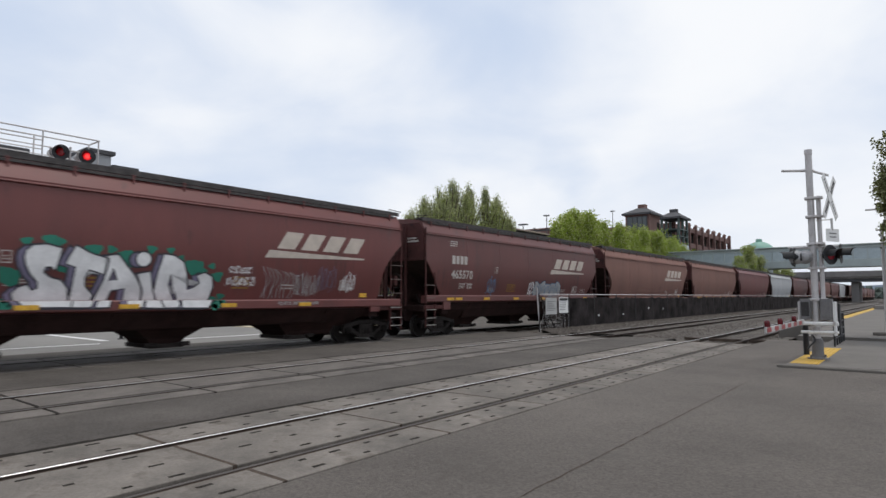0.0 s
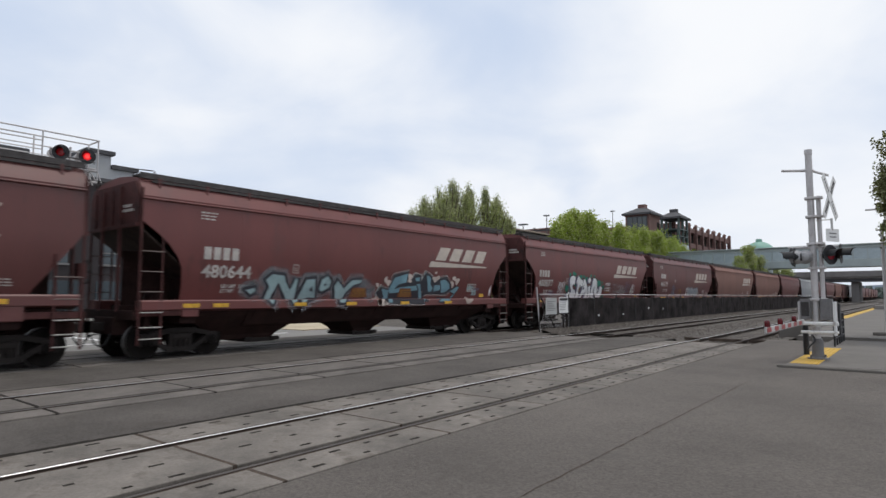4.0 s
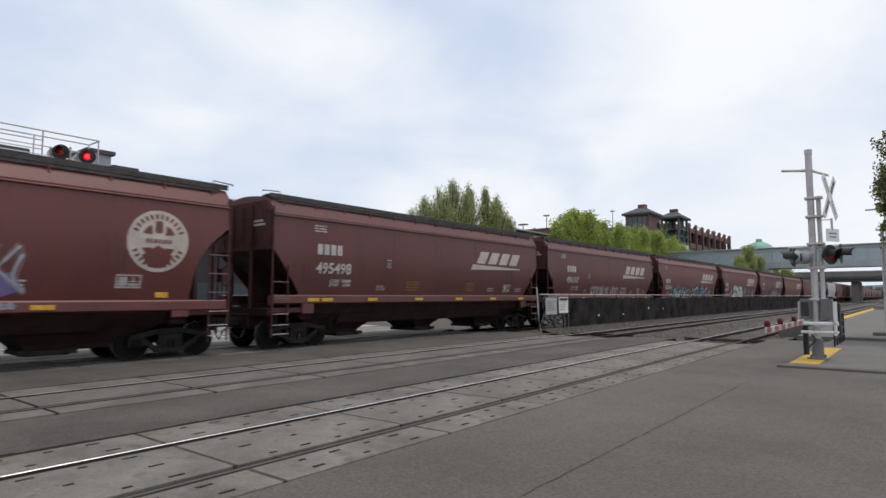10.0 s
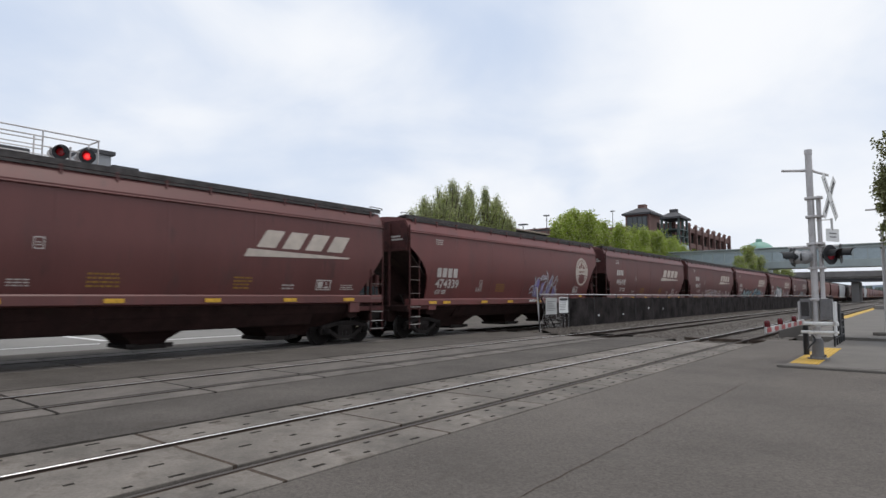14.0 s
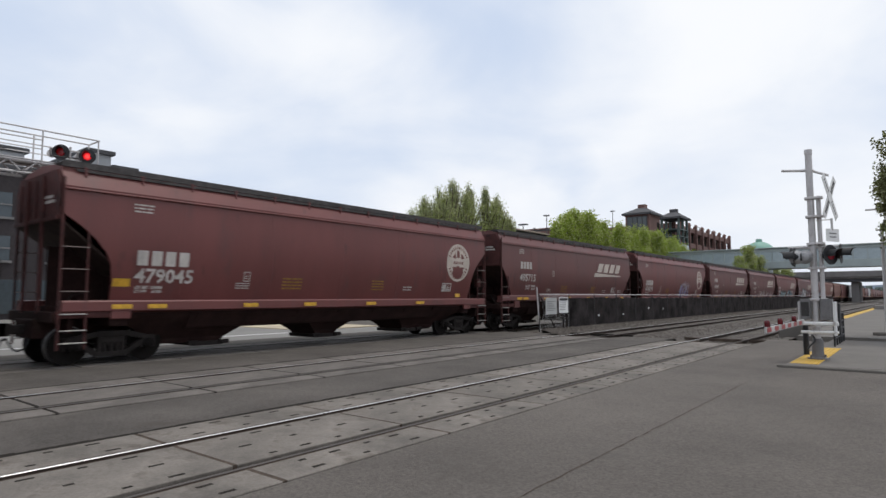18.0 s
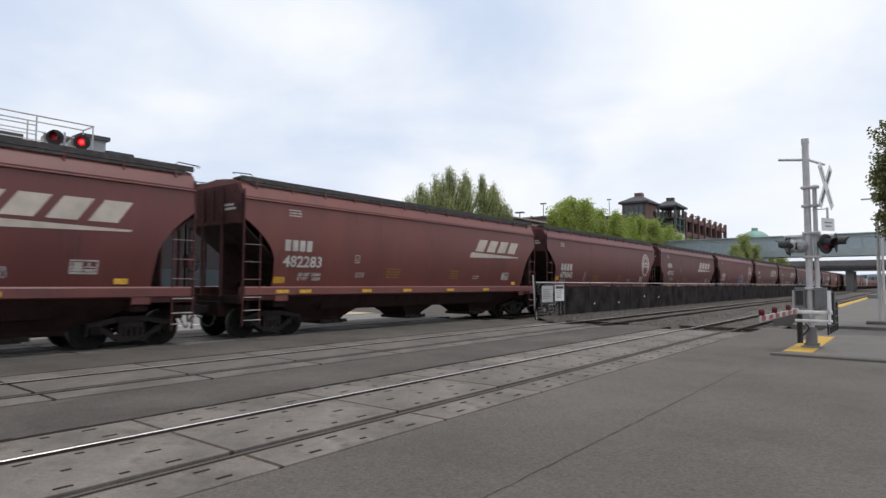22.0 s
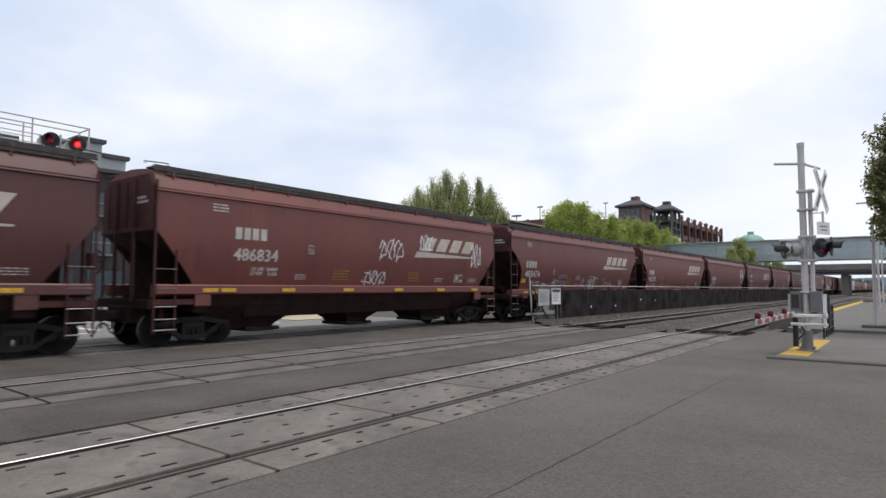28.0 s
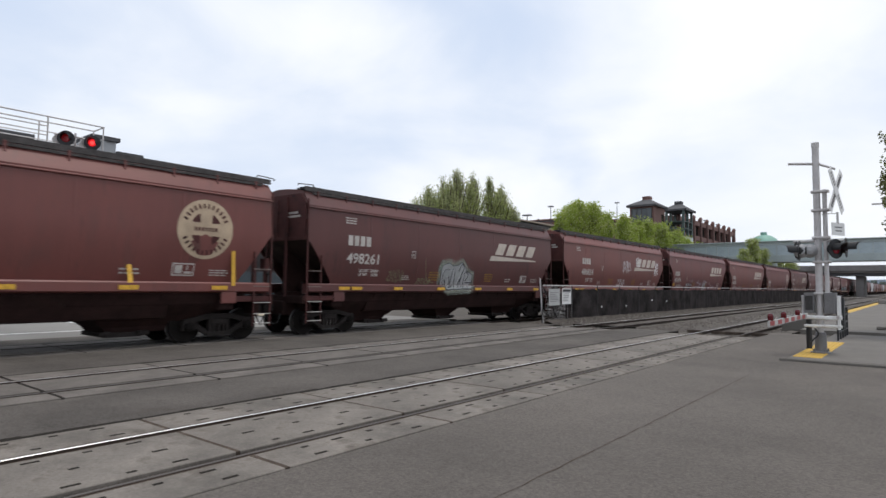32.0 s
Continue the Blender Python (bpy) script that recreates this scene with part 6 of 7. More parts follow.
def gantry():
    """Cantilever over the road beyond the train: walkway, handrail, flashers."""
    gx = -21.6
    g = thing("signal_cantilever", (gx, 0, 0))
    tagged(g, "galvanised signal cantilever with walkway and red flashers over the road", "signal cantilever")
    y0, y1, zd = -9.0, 8.12, 5.90
    s = Shape()
    s.spin([(0.26, -0.02), (0.26, 0.05), (0.15, 0.1), (0.14, 7.3), (0, 7.35)], "z", 16, (0.35, -7.8, 0))
    part("post", s, M_GALV, g)
    s = Shape()
    for x in (-0.35, 0.35):
        for z in (zd - 0.45, zd - 0.08):
            s.tube((x, y0, z), (x, y1, z), 0.045, n=8)
    for i in range(24):
        y = y0 + i * 0.75
        for x in (-0.35, 0.35):
            s.tube((x, y, zd - 0.45), (x, min(y1, y + 0.37), zd - 0.08), 0.022, n=6)
            s.tube((x, min(y1, y + 0.37), zd - 0.08), (x, min(y1, y + 0.75), zd - 0.45), 0.022, n=6)
    part("truss", s, M_GALV, g)
    s = Shape()
    s.box(-0.4, 0.4, y0, y1, zd - 0.04, zd, 0.01)
    part("walkway", s, M_GALV, g)
    for x in (-0.4, 0.4):
        s = Shape()
        s.tube((x, y0, zd + 0.95), (x, y1, zd + 0.95), 0.024, n=8)
        s.tube((x, y0, zd + 0.64), (x, y1 - 1.65 if x > 0 else y1, zd + 0.64), 0.02, n=8)
        s.tube((x, y0, zd + 0.35), (x, y1 - 1.65 if x > 0 else y1, zd + 0.35), 0.018, n=8)
        hr = part("handrail", s, M_GALV, g)
        q = Shape()
        q.tube((x, 0, zd - 0.1), (x, 0, zd + 0.95), 0.024, n=8)
        qm = q.mesh("rail_post", M_GALV)
        for i in range(11):
            part("rail_post", qm, None, hr).location = (0, y1 - 0.02 - i * 1.62, 0)
    s = Shape()
    s.tube((-0.4, y1, zd + 0.95), (0.4, y1, zd + 0.95), 0.024, n=8)
    s.tube((-0.4, y1, zd + 0.55), (0.4, y1, zd + 0.55), 0.02, n=8)
    part("end_rail", s, M_GALV, g)
    s = Shape()
    s.tube((0.3, 6.7, zd + 0.47), (0.3, 7.9, zd + 0.47), 0.035, n=8)
    s.tube((0.3, 7.3, zd - 0.05), (0.3, 7.3, zd + 0.6), 0.035, n=8)
    part("flasher_arm", s, M_GALV, g)
    for y, lens in ((7.0, M_LAMP_DIM), (7.78, M_LAMP_ON)):
        b = lamp_unit(g, (0.42, y, zd + 0.35), -122, lens)
        if lens is M_LAMP_ON:
            s = Shape()
            s.spin([(0.07, 0.074), (0.04, 0.08), (0.0, 0.083)], "y", 14)
            part("lamp_core", s, M_LAMP_CORE, b, "bright centre of the lit red lamp")
        s = Shape()
        s.spin([(0.0, -0.3), (0.12, -0.3), (0.15, -0.1), (0.15, -0.02), (0, -0.02)], "x", 16, (0.26, y - 0.14, zd + 0.35))
        part("lamp_housing", s, M_GALV, g)


# ---- fence between the tracks, with its signs ----
def fence():
    fx, y0, y1, h = -13.9, 24.7, 150.0, 1.76
    f = thing("fence", (fx, 0, -0.02))
    tagged(f, "long dark screened chain-link fence between the tracks", "fence")
    s = Shape()
    s.tube((0, y0, h), (0, y1, h), 0.024, n=8)
    part("top_rail", s, M_GALV, f, "pale steel top rail")
    q = Shape()
    q.tube((0, 0, 0), (0, 0, h + 0.03), 0.03, n=8)
    qm = q.mesh("post", M_POSTDARK)
    n = 42
    for i in range(n):
        part("post", qm, None, f).location = (0, y0 + (y1 - y0) * i / (n - 1), 0)
    rng = random.Random(8)
    d = (y1 - y0) / (n - 1)
    for i in range(n - 1):
        s = Shape()
        ya, yb = y0 + i * d, y0 + (i + 1) * d - 0.004
        if i == 0:
            ya = y0 + 2.3
        n0 = 6
        for j in range(n0 + 1):
            a = ya + (yb - ya) * j / n0
            o = 0.012 * math.sin(j * 2 + i * 12)
            top = h - rng.uniform(0.14, 0.22)
            s.v += [(o - 0.006, a, 0.02), (o - 0.006, a, top), (o + 0.006, a, top), (o + 0.006, a, 0.02)]
        for j in range(n0):
            k = 4 * j
            s.f += [(k + q, k + (q + 1) % 4, k + 4 + (q + 1) % 4, k + 4 + q) for q in range(4)]
        part("screen", s, M_MESH, f)
    # open wire lattice on top of the screens and in the first bay
    s = Shape()
    for i in range(0, 120):
        y = y0 + i * 0.075
        if y > y0 + d:
            break
        for k in (1, -1):
            zz0, zz1 = (0.05, h) if k > 0 else (h, 0.05)
            s.tube((0, y, zz0), (0, min(y + 0.9, y0 + d), zz0 + (zz1 - zz0) * min(1, (y0 + d - y) / 0.9)), 0.0025, n=3)
    part("wire_mesh", s, M_GALV, f)
    s = Shape()
    s.tube((0.02, y0 + 0.1, h - 0.1), (0.02, y0 + 1.6, 0.02), 0.03, n=8)
    part("brace", s, M_POSTDARK, f)
    s = Shape()
    s.tube((-0.05, y0 - 0.12, h + 0.35), (0.0, y0 + 0.05, 0.0), 0.035, n=8)
    part("end_post", s, M_GALV, f)
    for name, ya, yb, za, zb, lab in (("sign", y0 + 0.55, y0 + 1.65, 0.8, 1.6, "white faded notice board on the fence"), ("sign", y0 + 1.9, y0 + 2.85, 0.84, 1.62, "white notice on the fence with a black header band")):
        b = thing("fence_sign", (fx + 0.045, 0, -0.02))
        tagged(b, lab, "sign", "signs on the fence")
        s = Shape()
        s.box(0, 0.008, ya, yb, za, zb)
        p = part("board", s, M_FADED if ya < y0 + 1 else M_WHITE, b)
        rr = random.Random(int(ya * 10))
        for i in range(6):
            s = Shape()
            z = zb - 0.2 - i * 0.085
            s.box(0.0085, 0.0105, ya + 0.1, ya + 0.1 + (yb - ya - 0.2) * rr.uniform(0.6, 1.0), z, z + 0.03)
            part("writing_bar", s, M_MACHINE, b)
        if ya > y0 + 1:
            s = Shape()
            s.box(0.0085, 0.011, ya + 0.06, yb - 0.06, zb - 0.16, zb - 0.04)
            part("header_band", s, M_BLACK, b, "black band across the top")


# ---- trees ----
def leaf_mesh(spots, size, rng, n_each, spread, mats, high=None):
    """Small tilted leaves in clumps round the given spots, one mesh for each leaf colour; with high, the first colour takes over towards that height."""
    shapes = [Shape() for _ in mats]
    for (x, y, z) in spots:
        for _ in range(n_each):
            a, b, c = (max(-1.7, min(1.7, rng.gauss(0, 1))) * spread for _ in range(3))
            u = Vector((rng.uniform(-1, 1), rng.uniform(-1, 1), rng.uniform(-1, 1))).normalized()
            w = u.orthogonal().normalized() * size * rng.uniform(0.6, 1.3)
            u = u * size * rng.uniform(0.6, 1.3)
            p = Vector((x + a, y + b, z + c))
            if high:
                sh = shapes[0 if rng.random() < (z / high) ** 1.3 else 1 + rng.randrange(len(mats) - 1)]
            else:
                sh = shapes[rng.randrange(len(mats)) if rng.random() < 0.55 else 0]
            sh.add([p - u - w * 0.3, p + w, p + u - w * 0.2, p - w * 0.9], [(0, 1, 2, 3)])
    return shapes


def tree(at, height, radius, seed, mats, clumps=150, each=26, leaf=0.13, lo=0.2, slim=1.0, label="", spread=0.15):
    rng = random.Random(seed)
    t = thing("tree", at)
    tagged(t, label, "tree", "trees beyond the tracks")
    s = Shape()
    s.tube((0, 0, -0.3), (0.1, 0.05, height * 0.45), 0.028 * height, 0.016 * height, 8)
    s.tube((0.1, 0.05, height * 0.45), (0.0, 0.1, height * 0.93), 0.016 * height, 0.003 * height, 6)
    spots = []
    thin = slim > 1.5
    for i in range(int(clumps / 5) if thin else 0):
        # steep shoots that end in a pointed, feathery outline
        ft = lo + (1 - lo) * rng.random() ** 0.7
        r, a = radius * min(1.0, 1.35 * (1 - ft) ** 0.75) * rng.uniform(0.1, 1.0) ** 0.8, rng.random() * 6.28
        p1 = Vector((r * math.cos(a), r * math.sin(a), ft * height))
        p0 = Vector((p1.x * 0.35, p1.y * 0.35, max(0.05, ft - rng.uniform(0.14, 0.26)) * height))
        s.tube(p0, p1, 0.005 * height, 0.0015 * height, 5)
        for k in range(7):
            q = p0.lerp(p1, 0.15 + 0.88 * (k + rng.random()) / 7)
            spots.append((q.x, q.y, q.z))
    for i in range(0 if thin else int(clumps / 5)):
        f0 = lo + (0.88 - lo) * rng.random() ** 0.9
        a = rng.random() * 6.28
        f1 = (f0 - lo) / (0.9 - lo)
        prof = min(1.0, f1 * 4 + 0.35) * (1 - 0.95 * f1) ** (1.15 if slim > 1.5 else 0.6) if slim > 1.3 else math.sin(math.pi * min(1, (1 - f0) / (1 - lo) * 0.8 + 0.12)) ** 0.7
        r = radius * prof * rng.uniform(0.45, 1.0)
        rise = height * rng.uniform(0.06, 0.17) * (1.7 if slim > 1.3 else 1)
        p0 = Vector((0.05, 0.05, f0 * height))
        p1 = Vector((r * math.cos(a), r * math.sin(a), min(height * 0.99, f0 * height + rise)))
        s.tube(p0, p1, 0.006 * height, 0.002 * height, 5)
        for k in range(5):
            q = p0.lerp(p1, rng.uniform(0.35, 1.05))
            spots.append((q.x + rng.gauss(0, radius * 0.1), q.y + rng.gauss(0, radius * 0.1), q.z + rng.gauss(0, radius * 0.12)))
    part("trunk", s, M_BARK, t)
    for sh, m in zip(leaf_mesh(spots, leaf, rng, each, radius * (0.045 if thin else spread), mats, height if thin else None), mats):
        if sh.v:
            part("crown", sh, m, t)
    return t


def trees():
    pale = (M_LEAF_GREY, M_LEAF, M_LEAF)
    green = (M_LEAF, M_LEAF_PALE)
    dull = (M_LEAF_GREY, M_LEAF)
    # tall half-bare trees, then fuller ones towards the garage
    grey = (M_LEAF_GREY, M_LEAF, M_LEAF_PALE)
    for k, (px, py, h, r) in enumerate(((-44, 49.6, 11.8, 1.3), (-44.5, 52.4, 13.6, 1.7), (-43, 54.2, 14.0, 1.7), (-45, 55.6, 15.2, 1.5), (-44, 57.1, 16.2, 1.6), (-43.5, 59.2, 14.6, 1.9),
                                         (-45, 61.8, 16.4, 1.7), (-44, 64.2, 16.2, 1.5), (-43.5, 66.0, 14.6, 1.9), (-44.5, 67.7, 15.6, 1.6), (-44, 69.6, 13.2, 1.6))):
        sparse = k < 5 or k > 8
        tree((px, py, -0.2), h - 0.05, r * 3.3, 10 + k, grey if sparse else pale, 540 if sparse else 640, 13, 0.075, 0.1, 1.6,
             "tall upright tree with thin grey-green spring leaves" if sparse else "tall upright tree with pale green spring leaves")
    for k, (px, py, h, r) in enumerate(((-38, 73, 11.8, 2.2), (-38, 75.5, 12.9, 2.3), (-38, 78, 13.9, 2.4), (-37, 80.5, 13.8, 2.4), (-38, 83.5, 13.5, 2.5), (-38, 87.5, 13.2, 2.5), (-37, 92, 12.8, 2.4), (-38, 96, 13.0, 2.4), (-38, 100.5, 13.6, 2.5), (-38, 105, 13.9, 2.4),
                                         (-37, 110, 13.6, 2.5), (-38, 115, 13.6, 2.6), (-38, 121, 13.0, 2.8), (-38, 128, 12.2, 2.8), (-38, 135, 11.0, 2.6))):
        tree((px, py, -0.2), h, r, 40 + k, green, 280, 34, 0.11, 0.1, 1.4, "full upright tree with bright green spring leaves")
    for k, (px, py, h, r) in enumerate(((-22.8, 108, 8.2, 1.8), (-22.4, 112, 10.2, 2.1), (-21.6, 116, 8.6, 2.0), (-24, 136, 8.6, 2.2), (-24, 146, 8.6, 2.4), (-24, 160, 8.4, 2.4))):
        tree((px, py, -0.2), h, r, 60 + k, dull, 200, 30, 0.12, 0.1, 1.4, "leafy tree beside the footbridge")
    tree((0.9, 26.5, 0.15), 7.4, 1.8, 80, (M_LEAF_DARK, M_LEAF_GREY), 5000, 55, 0.052, 0.2, 1.0, "columnar poplar with dense dark green leaves on the platform", 0.07)


# ---- buildings and bridges behind ----
def garage():
    g = thing("parking_garage", (-45, 118, 0))
    tagged(g, "brick parking garage with open decks and stair towers", "parking garage")
    g.matrix_basis = pose(-46.5, 140.0, -0.3)
    levels = 5
    top = 20.2
    # solid block; the shade inside the decks is its near-black colour
    s = Shape()
    s.box(-40, -1.2, 10, 68, 0, top - 1.4)
    part("core", s, M_SLOT, g, "near-black block standing for the shaded parking decks")
    for lev in range(levels + 1):
        z = top * lev / levels
        s = Shape()
        s.box(-40, 0, 10, 68, z - 1.3, z - 0.05, 0.05)
        part("deck_band", s, M_BRICK, g)
    for y0, y1, z, m in ((-68, -38, 12.1, M_STUCCO), (-38, -14, 15.2, M_BRICK)):
        s = Shape()
        s.box(-14, 0, y0, y1, 0, z - 0.6, 0.05)
        s.box(-14.2, 0.2, y0, y1, z - 0.25, z, 0.03)
        wing = part("wing", s, m, g)
        # recess under the roof slab, coloured dark for its shadow
        s = Shape()
        s.box(-13.6, -0.2, y0 + 0.2, y1 - 0.2, z - 0.6, z - 0.25)
        part("roof_shadow_gap", s, M_ROOFDARK, wing)
        # openings are dark panels on the wall, coloured for the shade inside
        for i in range(int((y1 - y0) / 4)):
            q = Shape()
            q.box(0.0, 0.06, y0 + 0.8 + 4 * i, y0 + 3.6 + 4 * i, z - 2.7, z - 1.2, 0.02)
            part("opening", q, M_SLOT, wing)
    s = Shape()
    s.box(-0.6, 0.35, -0.45, 0.45, 0, top + 0.5, 0.05)
    me = s.mesh("pier", M_BRICK)
    cap = Shape()
    cap.spin([(0.0, top + 1.3), (0.4, top + 1.05), (0.6, top + 0.5)], "z", 10)
    cm = cap.mesh("pier_cap", M_BRICK)
    for i in range(10):
        p = part("pier", me, None, g)
        p.location = (0, 11 + i * 6.2, 0)
        part("pier_cap", cm, None, p)
    for x, y, z0, z1, w in ((-0.5, -61.1, 12, 13.0, 0.7), (-0.5, -57.6, 12, 12.7, 0.15), (-0.5, -53.6, 12, 15.2, 0.45), (-0.5, -26.3, 15, 19.0, 0.4), (-4, 22, top, 22.6, 0.3), (-4, 35, top, 22.6, 0.3), (-4, 48, top, 22.6, 0.3), (-4, 62, top, 22.6, 0.3)):
        pole = Shape()
        pole.tube((0, 0, z0), (0, 0, z1), 0.08, 0.06, 8)
        pole.box(-w, w, -w * 0.5, w * 0.5, z1 - 0.1, z1 + 0.08, 0.02)
        part("lamp_pole", pole, M_ROOFDARK, g).location = (x, y, 0)


def tower(at, w, d, z0, top, glass, label, open_top=False):
    t = thing("stair_tower", at)
    tagged(t, label, "stair tower", "stair towers of the garage")
    s = Shape()
    if open_top:
        s.box(-w / 2, w / 2, -d / 2, d / 2, 0, top - 6.0, 0.05)
        part("wall", s, M_MACHINE, t)
        q = Shape()
        q.box(w / 2, w / 2 + 0.1, -d / 2 + 0.3, d / 2 - 0.3, 3.0, top - 6.2, 0.02)
        q.box(w / 2 - 1.3, w / 2 - 0.1, -d / 2 - 0.1, -d / 2, 3.0, top - 6.2, 0.02)
        part("window", q, glass, t)
        for x in (-w / 2, w / 2 - 0.5):
            for y in (-d / 2, -0.25, d / 2 - 0.5):
                s = Shape()
                s.box(x, x + 0.5, y, y + 0.5, top - 6.0, top, 0.03)
                part("column", s, M_TOWER, t)
        for z in (top - 4.3, top - 2.6):
            q = Shape()
            q.box(-w / 2, w / 2, -d / 2, d / 2, z, z + 0.2, 0.02)
            part("cross_beam", q, M_TOWER, t)
    else:
        s.box(-w / 2, w / 2, -d / 2, d / 2, 0, top, 0.05)
        part("wall", s, M_BRICK, t)
        for za, zb, m in ((top - 5.6, top - 0.4, glass), (top - 12.0, top - 6.3, M_BRIDGE)):
            q = Shape()
            q.box(-w / 2 + 0.5, w / 2 - 0.5, -d / 2 - 0.1, -d / 2, za, zb, 0.02)
            win = part("window", q, m, t)
            q = Shape()
            for i in range(5):
                xx = -w / 2 + 0.5 + (w - 1.0) * i / 4
                q.box(xx - 0.07, xx + 0.07, -d / 2 - 0.2, -d / 2 - 0.1, za, zb)
            for zz in (za, (za + zb) / 2, zb):
                q.box(-w / 2 + 0.4, w / 2 - 0.4, -d / 2 - 0.21, -d / 2 - 0.1, zz - 0.07, zz + 0.07)
            part("mullion", q, M_ROOFDARK, win)
        # side openings: flat dark panels that carry the inner shade as colour
        for za, zb in ((top - 3.2, top - 1.4), (top - 7.4, top - 5.2)):
            q = Shape()
            q.box(w / 2, w / 2 + 0.06, d / 2 - 2.2, d / 2 - 0.6, za, zb, 0.02)
            part("opening", q, M_SLOT, t)
    e = 0.6
    s = Shape()
    s.add([(-w / 2 - e, -d / 2 - e, top), (w / 2 + e, -d / 2 - e, top), (w / 2 + e, d / 2 + e, top), (-w / 2 - e, d / 2 + e, top),
           (-w / 2 - e, -d / 2 - e, top + 0.4), (w / 2 + e, -d / 2 - e, top + 0.4), (w / 2 + e, d / 2 + e, top + 0.4), (-w / 2 - e, d / 2 + e, top + 0.4),
           (-0.9, -0.9, top + 1.8), (0.9, -0.9, top + 1.8), (0.9, 0.9, top + 1.8), (-0.9, 0.9, top + 1.8)],
          [(3, 2, 1, 0), (8, 9, 10, 11)] + [(i, (i + 1) % 4, 4 + (i + 1) % 4, 4 + i) for i in range(4)] + [(4 + i, 4 + (i + 1) % 4, 8 + (i + 1) % 4, 8 + i) for i in range(4)])
    roof = part("roof", s, M_ROOFDARK, t)
    s = Shape()
    s.box(-0.8, 0.8, -0.8, 0.8, top + 1.7, top + 2.6, 0.05)
    part("cupola", s, M_BRICK if not open_top else M_ROOFDARK, roof)


def footbridge():
    g = thing("footbridge", (0, 122, 0))
    tagged(g, "enclosed grey-green footbridge with windows across the tracks", "footbridge")
    z0, z1, xa, xb = 6.55, 10.2, -62, 30
    s = Shape()
    s.box(xa, xb, -2, 2, z0, z0 + 1.3, 0.05)
    s.box(xa, xb, -2, 2, z1 - 0.55, z1, 0.05)
    s.box(xa, xb, -2.3, 2.3, z1, z1 + 0.18, 0.03)
    part("girder", s, M_BRIDGE, g)
    n = 46
    s = Shape()
    s.box(-0.92, 0.92, -1.9, 1.9, z0 + 1.3, z1 - 0.55)
    me = s.mesh("pane", M_GLASSPALE)
    q = Shape()
    q.box(-0.08, 0.08, -2.05, 2.05, z0 + 1.2, z1 - 0.5)
    qm = q.mesh("mullion", M_BRIDGE)
    for i in range(n):
        x = xa + 1 + i * 2.0
        part("pane", me, None, g).location = (x, 0, 0)
        part("mullion", qm, None, g).location = (x + 1, 0, 0)
    for x in (-58, -34, 6):
        q = Shape()
        q.box(x - 0.6, x + 0.6, -1.2, 1.2, -0.3, z0, 0.05)
        part("pier", q, M_DECK, g)
    t = thing("bridge_tower", (-23.3, 127, 0))
    tagged(t, "round stair tower of the footbridge with a green dome", "bridge tower")
    s = Shape()
    s.spin([(2.2, -0.3), (2.2, 8.6), (2.0, 8.6)], "z", 20)
    part("wall", s, M_BRIDGE, t)
    s = Shape()
    for i in range(8):
        a = 6.283 * i / 8
        s.tube((2.0 * math.cos(a), 2.0 * math.sin(a), 8.5), (2.0 * math.cos(a), 2.0 * math.sin(a), 10.5), 0.15, n=8)
    part("column", s, M_BRIDGE, t)
    s = Shape()
    s.spin([(0, 10.4), (2.6, 10.4), (2.6, 10.6), (2.2, 11.2), (1.6, 11.7), (0.9, 12.0), (0.55, 12.05), (0.55, 12.6), (0.0, 12.65)], "z", 24)
    s.smooth = 35
    part("dome", s, M_COPPER, t)


def overpass():
    g = thing("road_overpass", (0, 205, 0))
    tagged(g, "concrete road overpass with piers beyond the footbridge", "overpass")
    s = Shape()
    s.box(-60, 60, -8, 8, 6.4, 7.2, 0.1)
    s.box(-60, 60, -8.4, -8.0, 6.9, 8.5, 0.05)
    part("deck", s, M_DECK, g)
    s = Shape()
    s.box(-60, 60, -7.6, -6.6, 5.5, 6.4, 0.05)
    part("girder", s, M_ROOFDARK, g)
    for x in (-52, -29, -13.2, 14, 40):
        q = Shape()
        q.box(x - 0.9, x + 0.9, -6, 6, -0.3, 5.6, 0.1)
        part("pier", q, M_DECK, g)


def grey_building():
    g = thing("grey_building", (-62, 0, 0))
    tagged(g, "grey clad flat-roofed building beyond the road", "building")
    for name, y0, y1, top in (("wall", -60, 17.6, 14.5), ("wall", 17.6, 22.5, 12.6), ("wall", 22.5, 24.9, 15.6), ("wall", 24.9, 27.2, 14.3)):
        s = Shape()
        s.box(-20, 0, y0, y1, -0.3, top, 0.05)
        w = part(name, s, M_GREYCLAD, g)
        q = Shape()
        q.box(-20.3, 0.3, y0, y1 + 0.3, top, top + 0.4, 0.05)
        part("cornice", q, M_ROOFDARK, w)


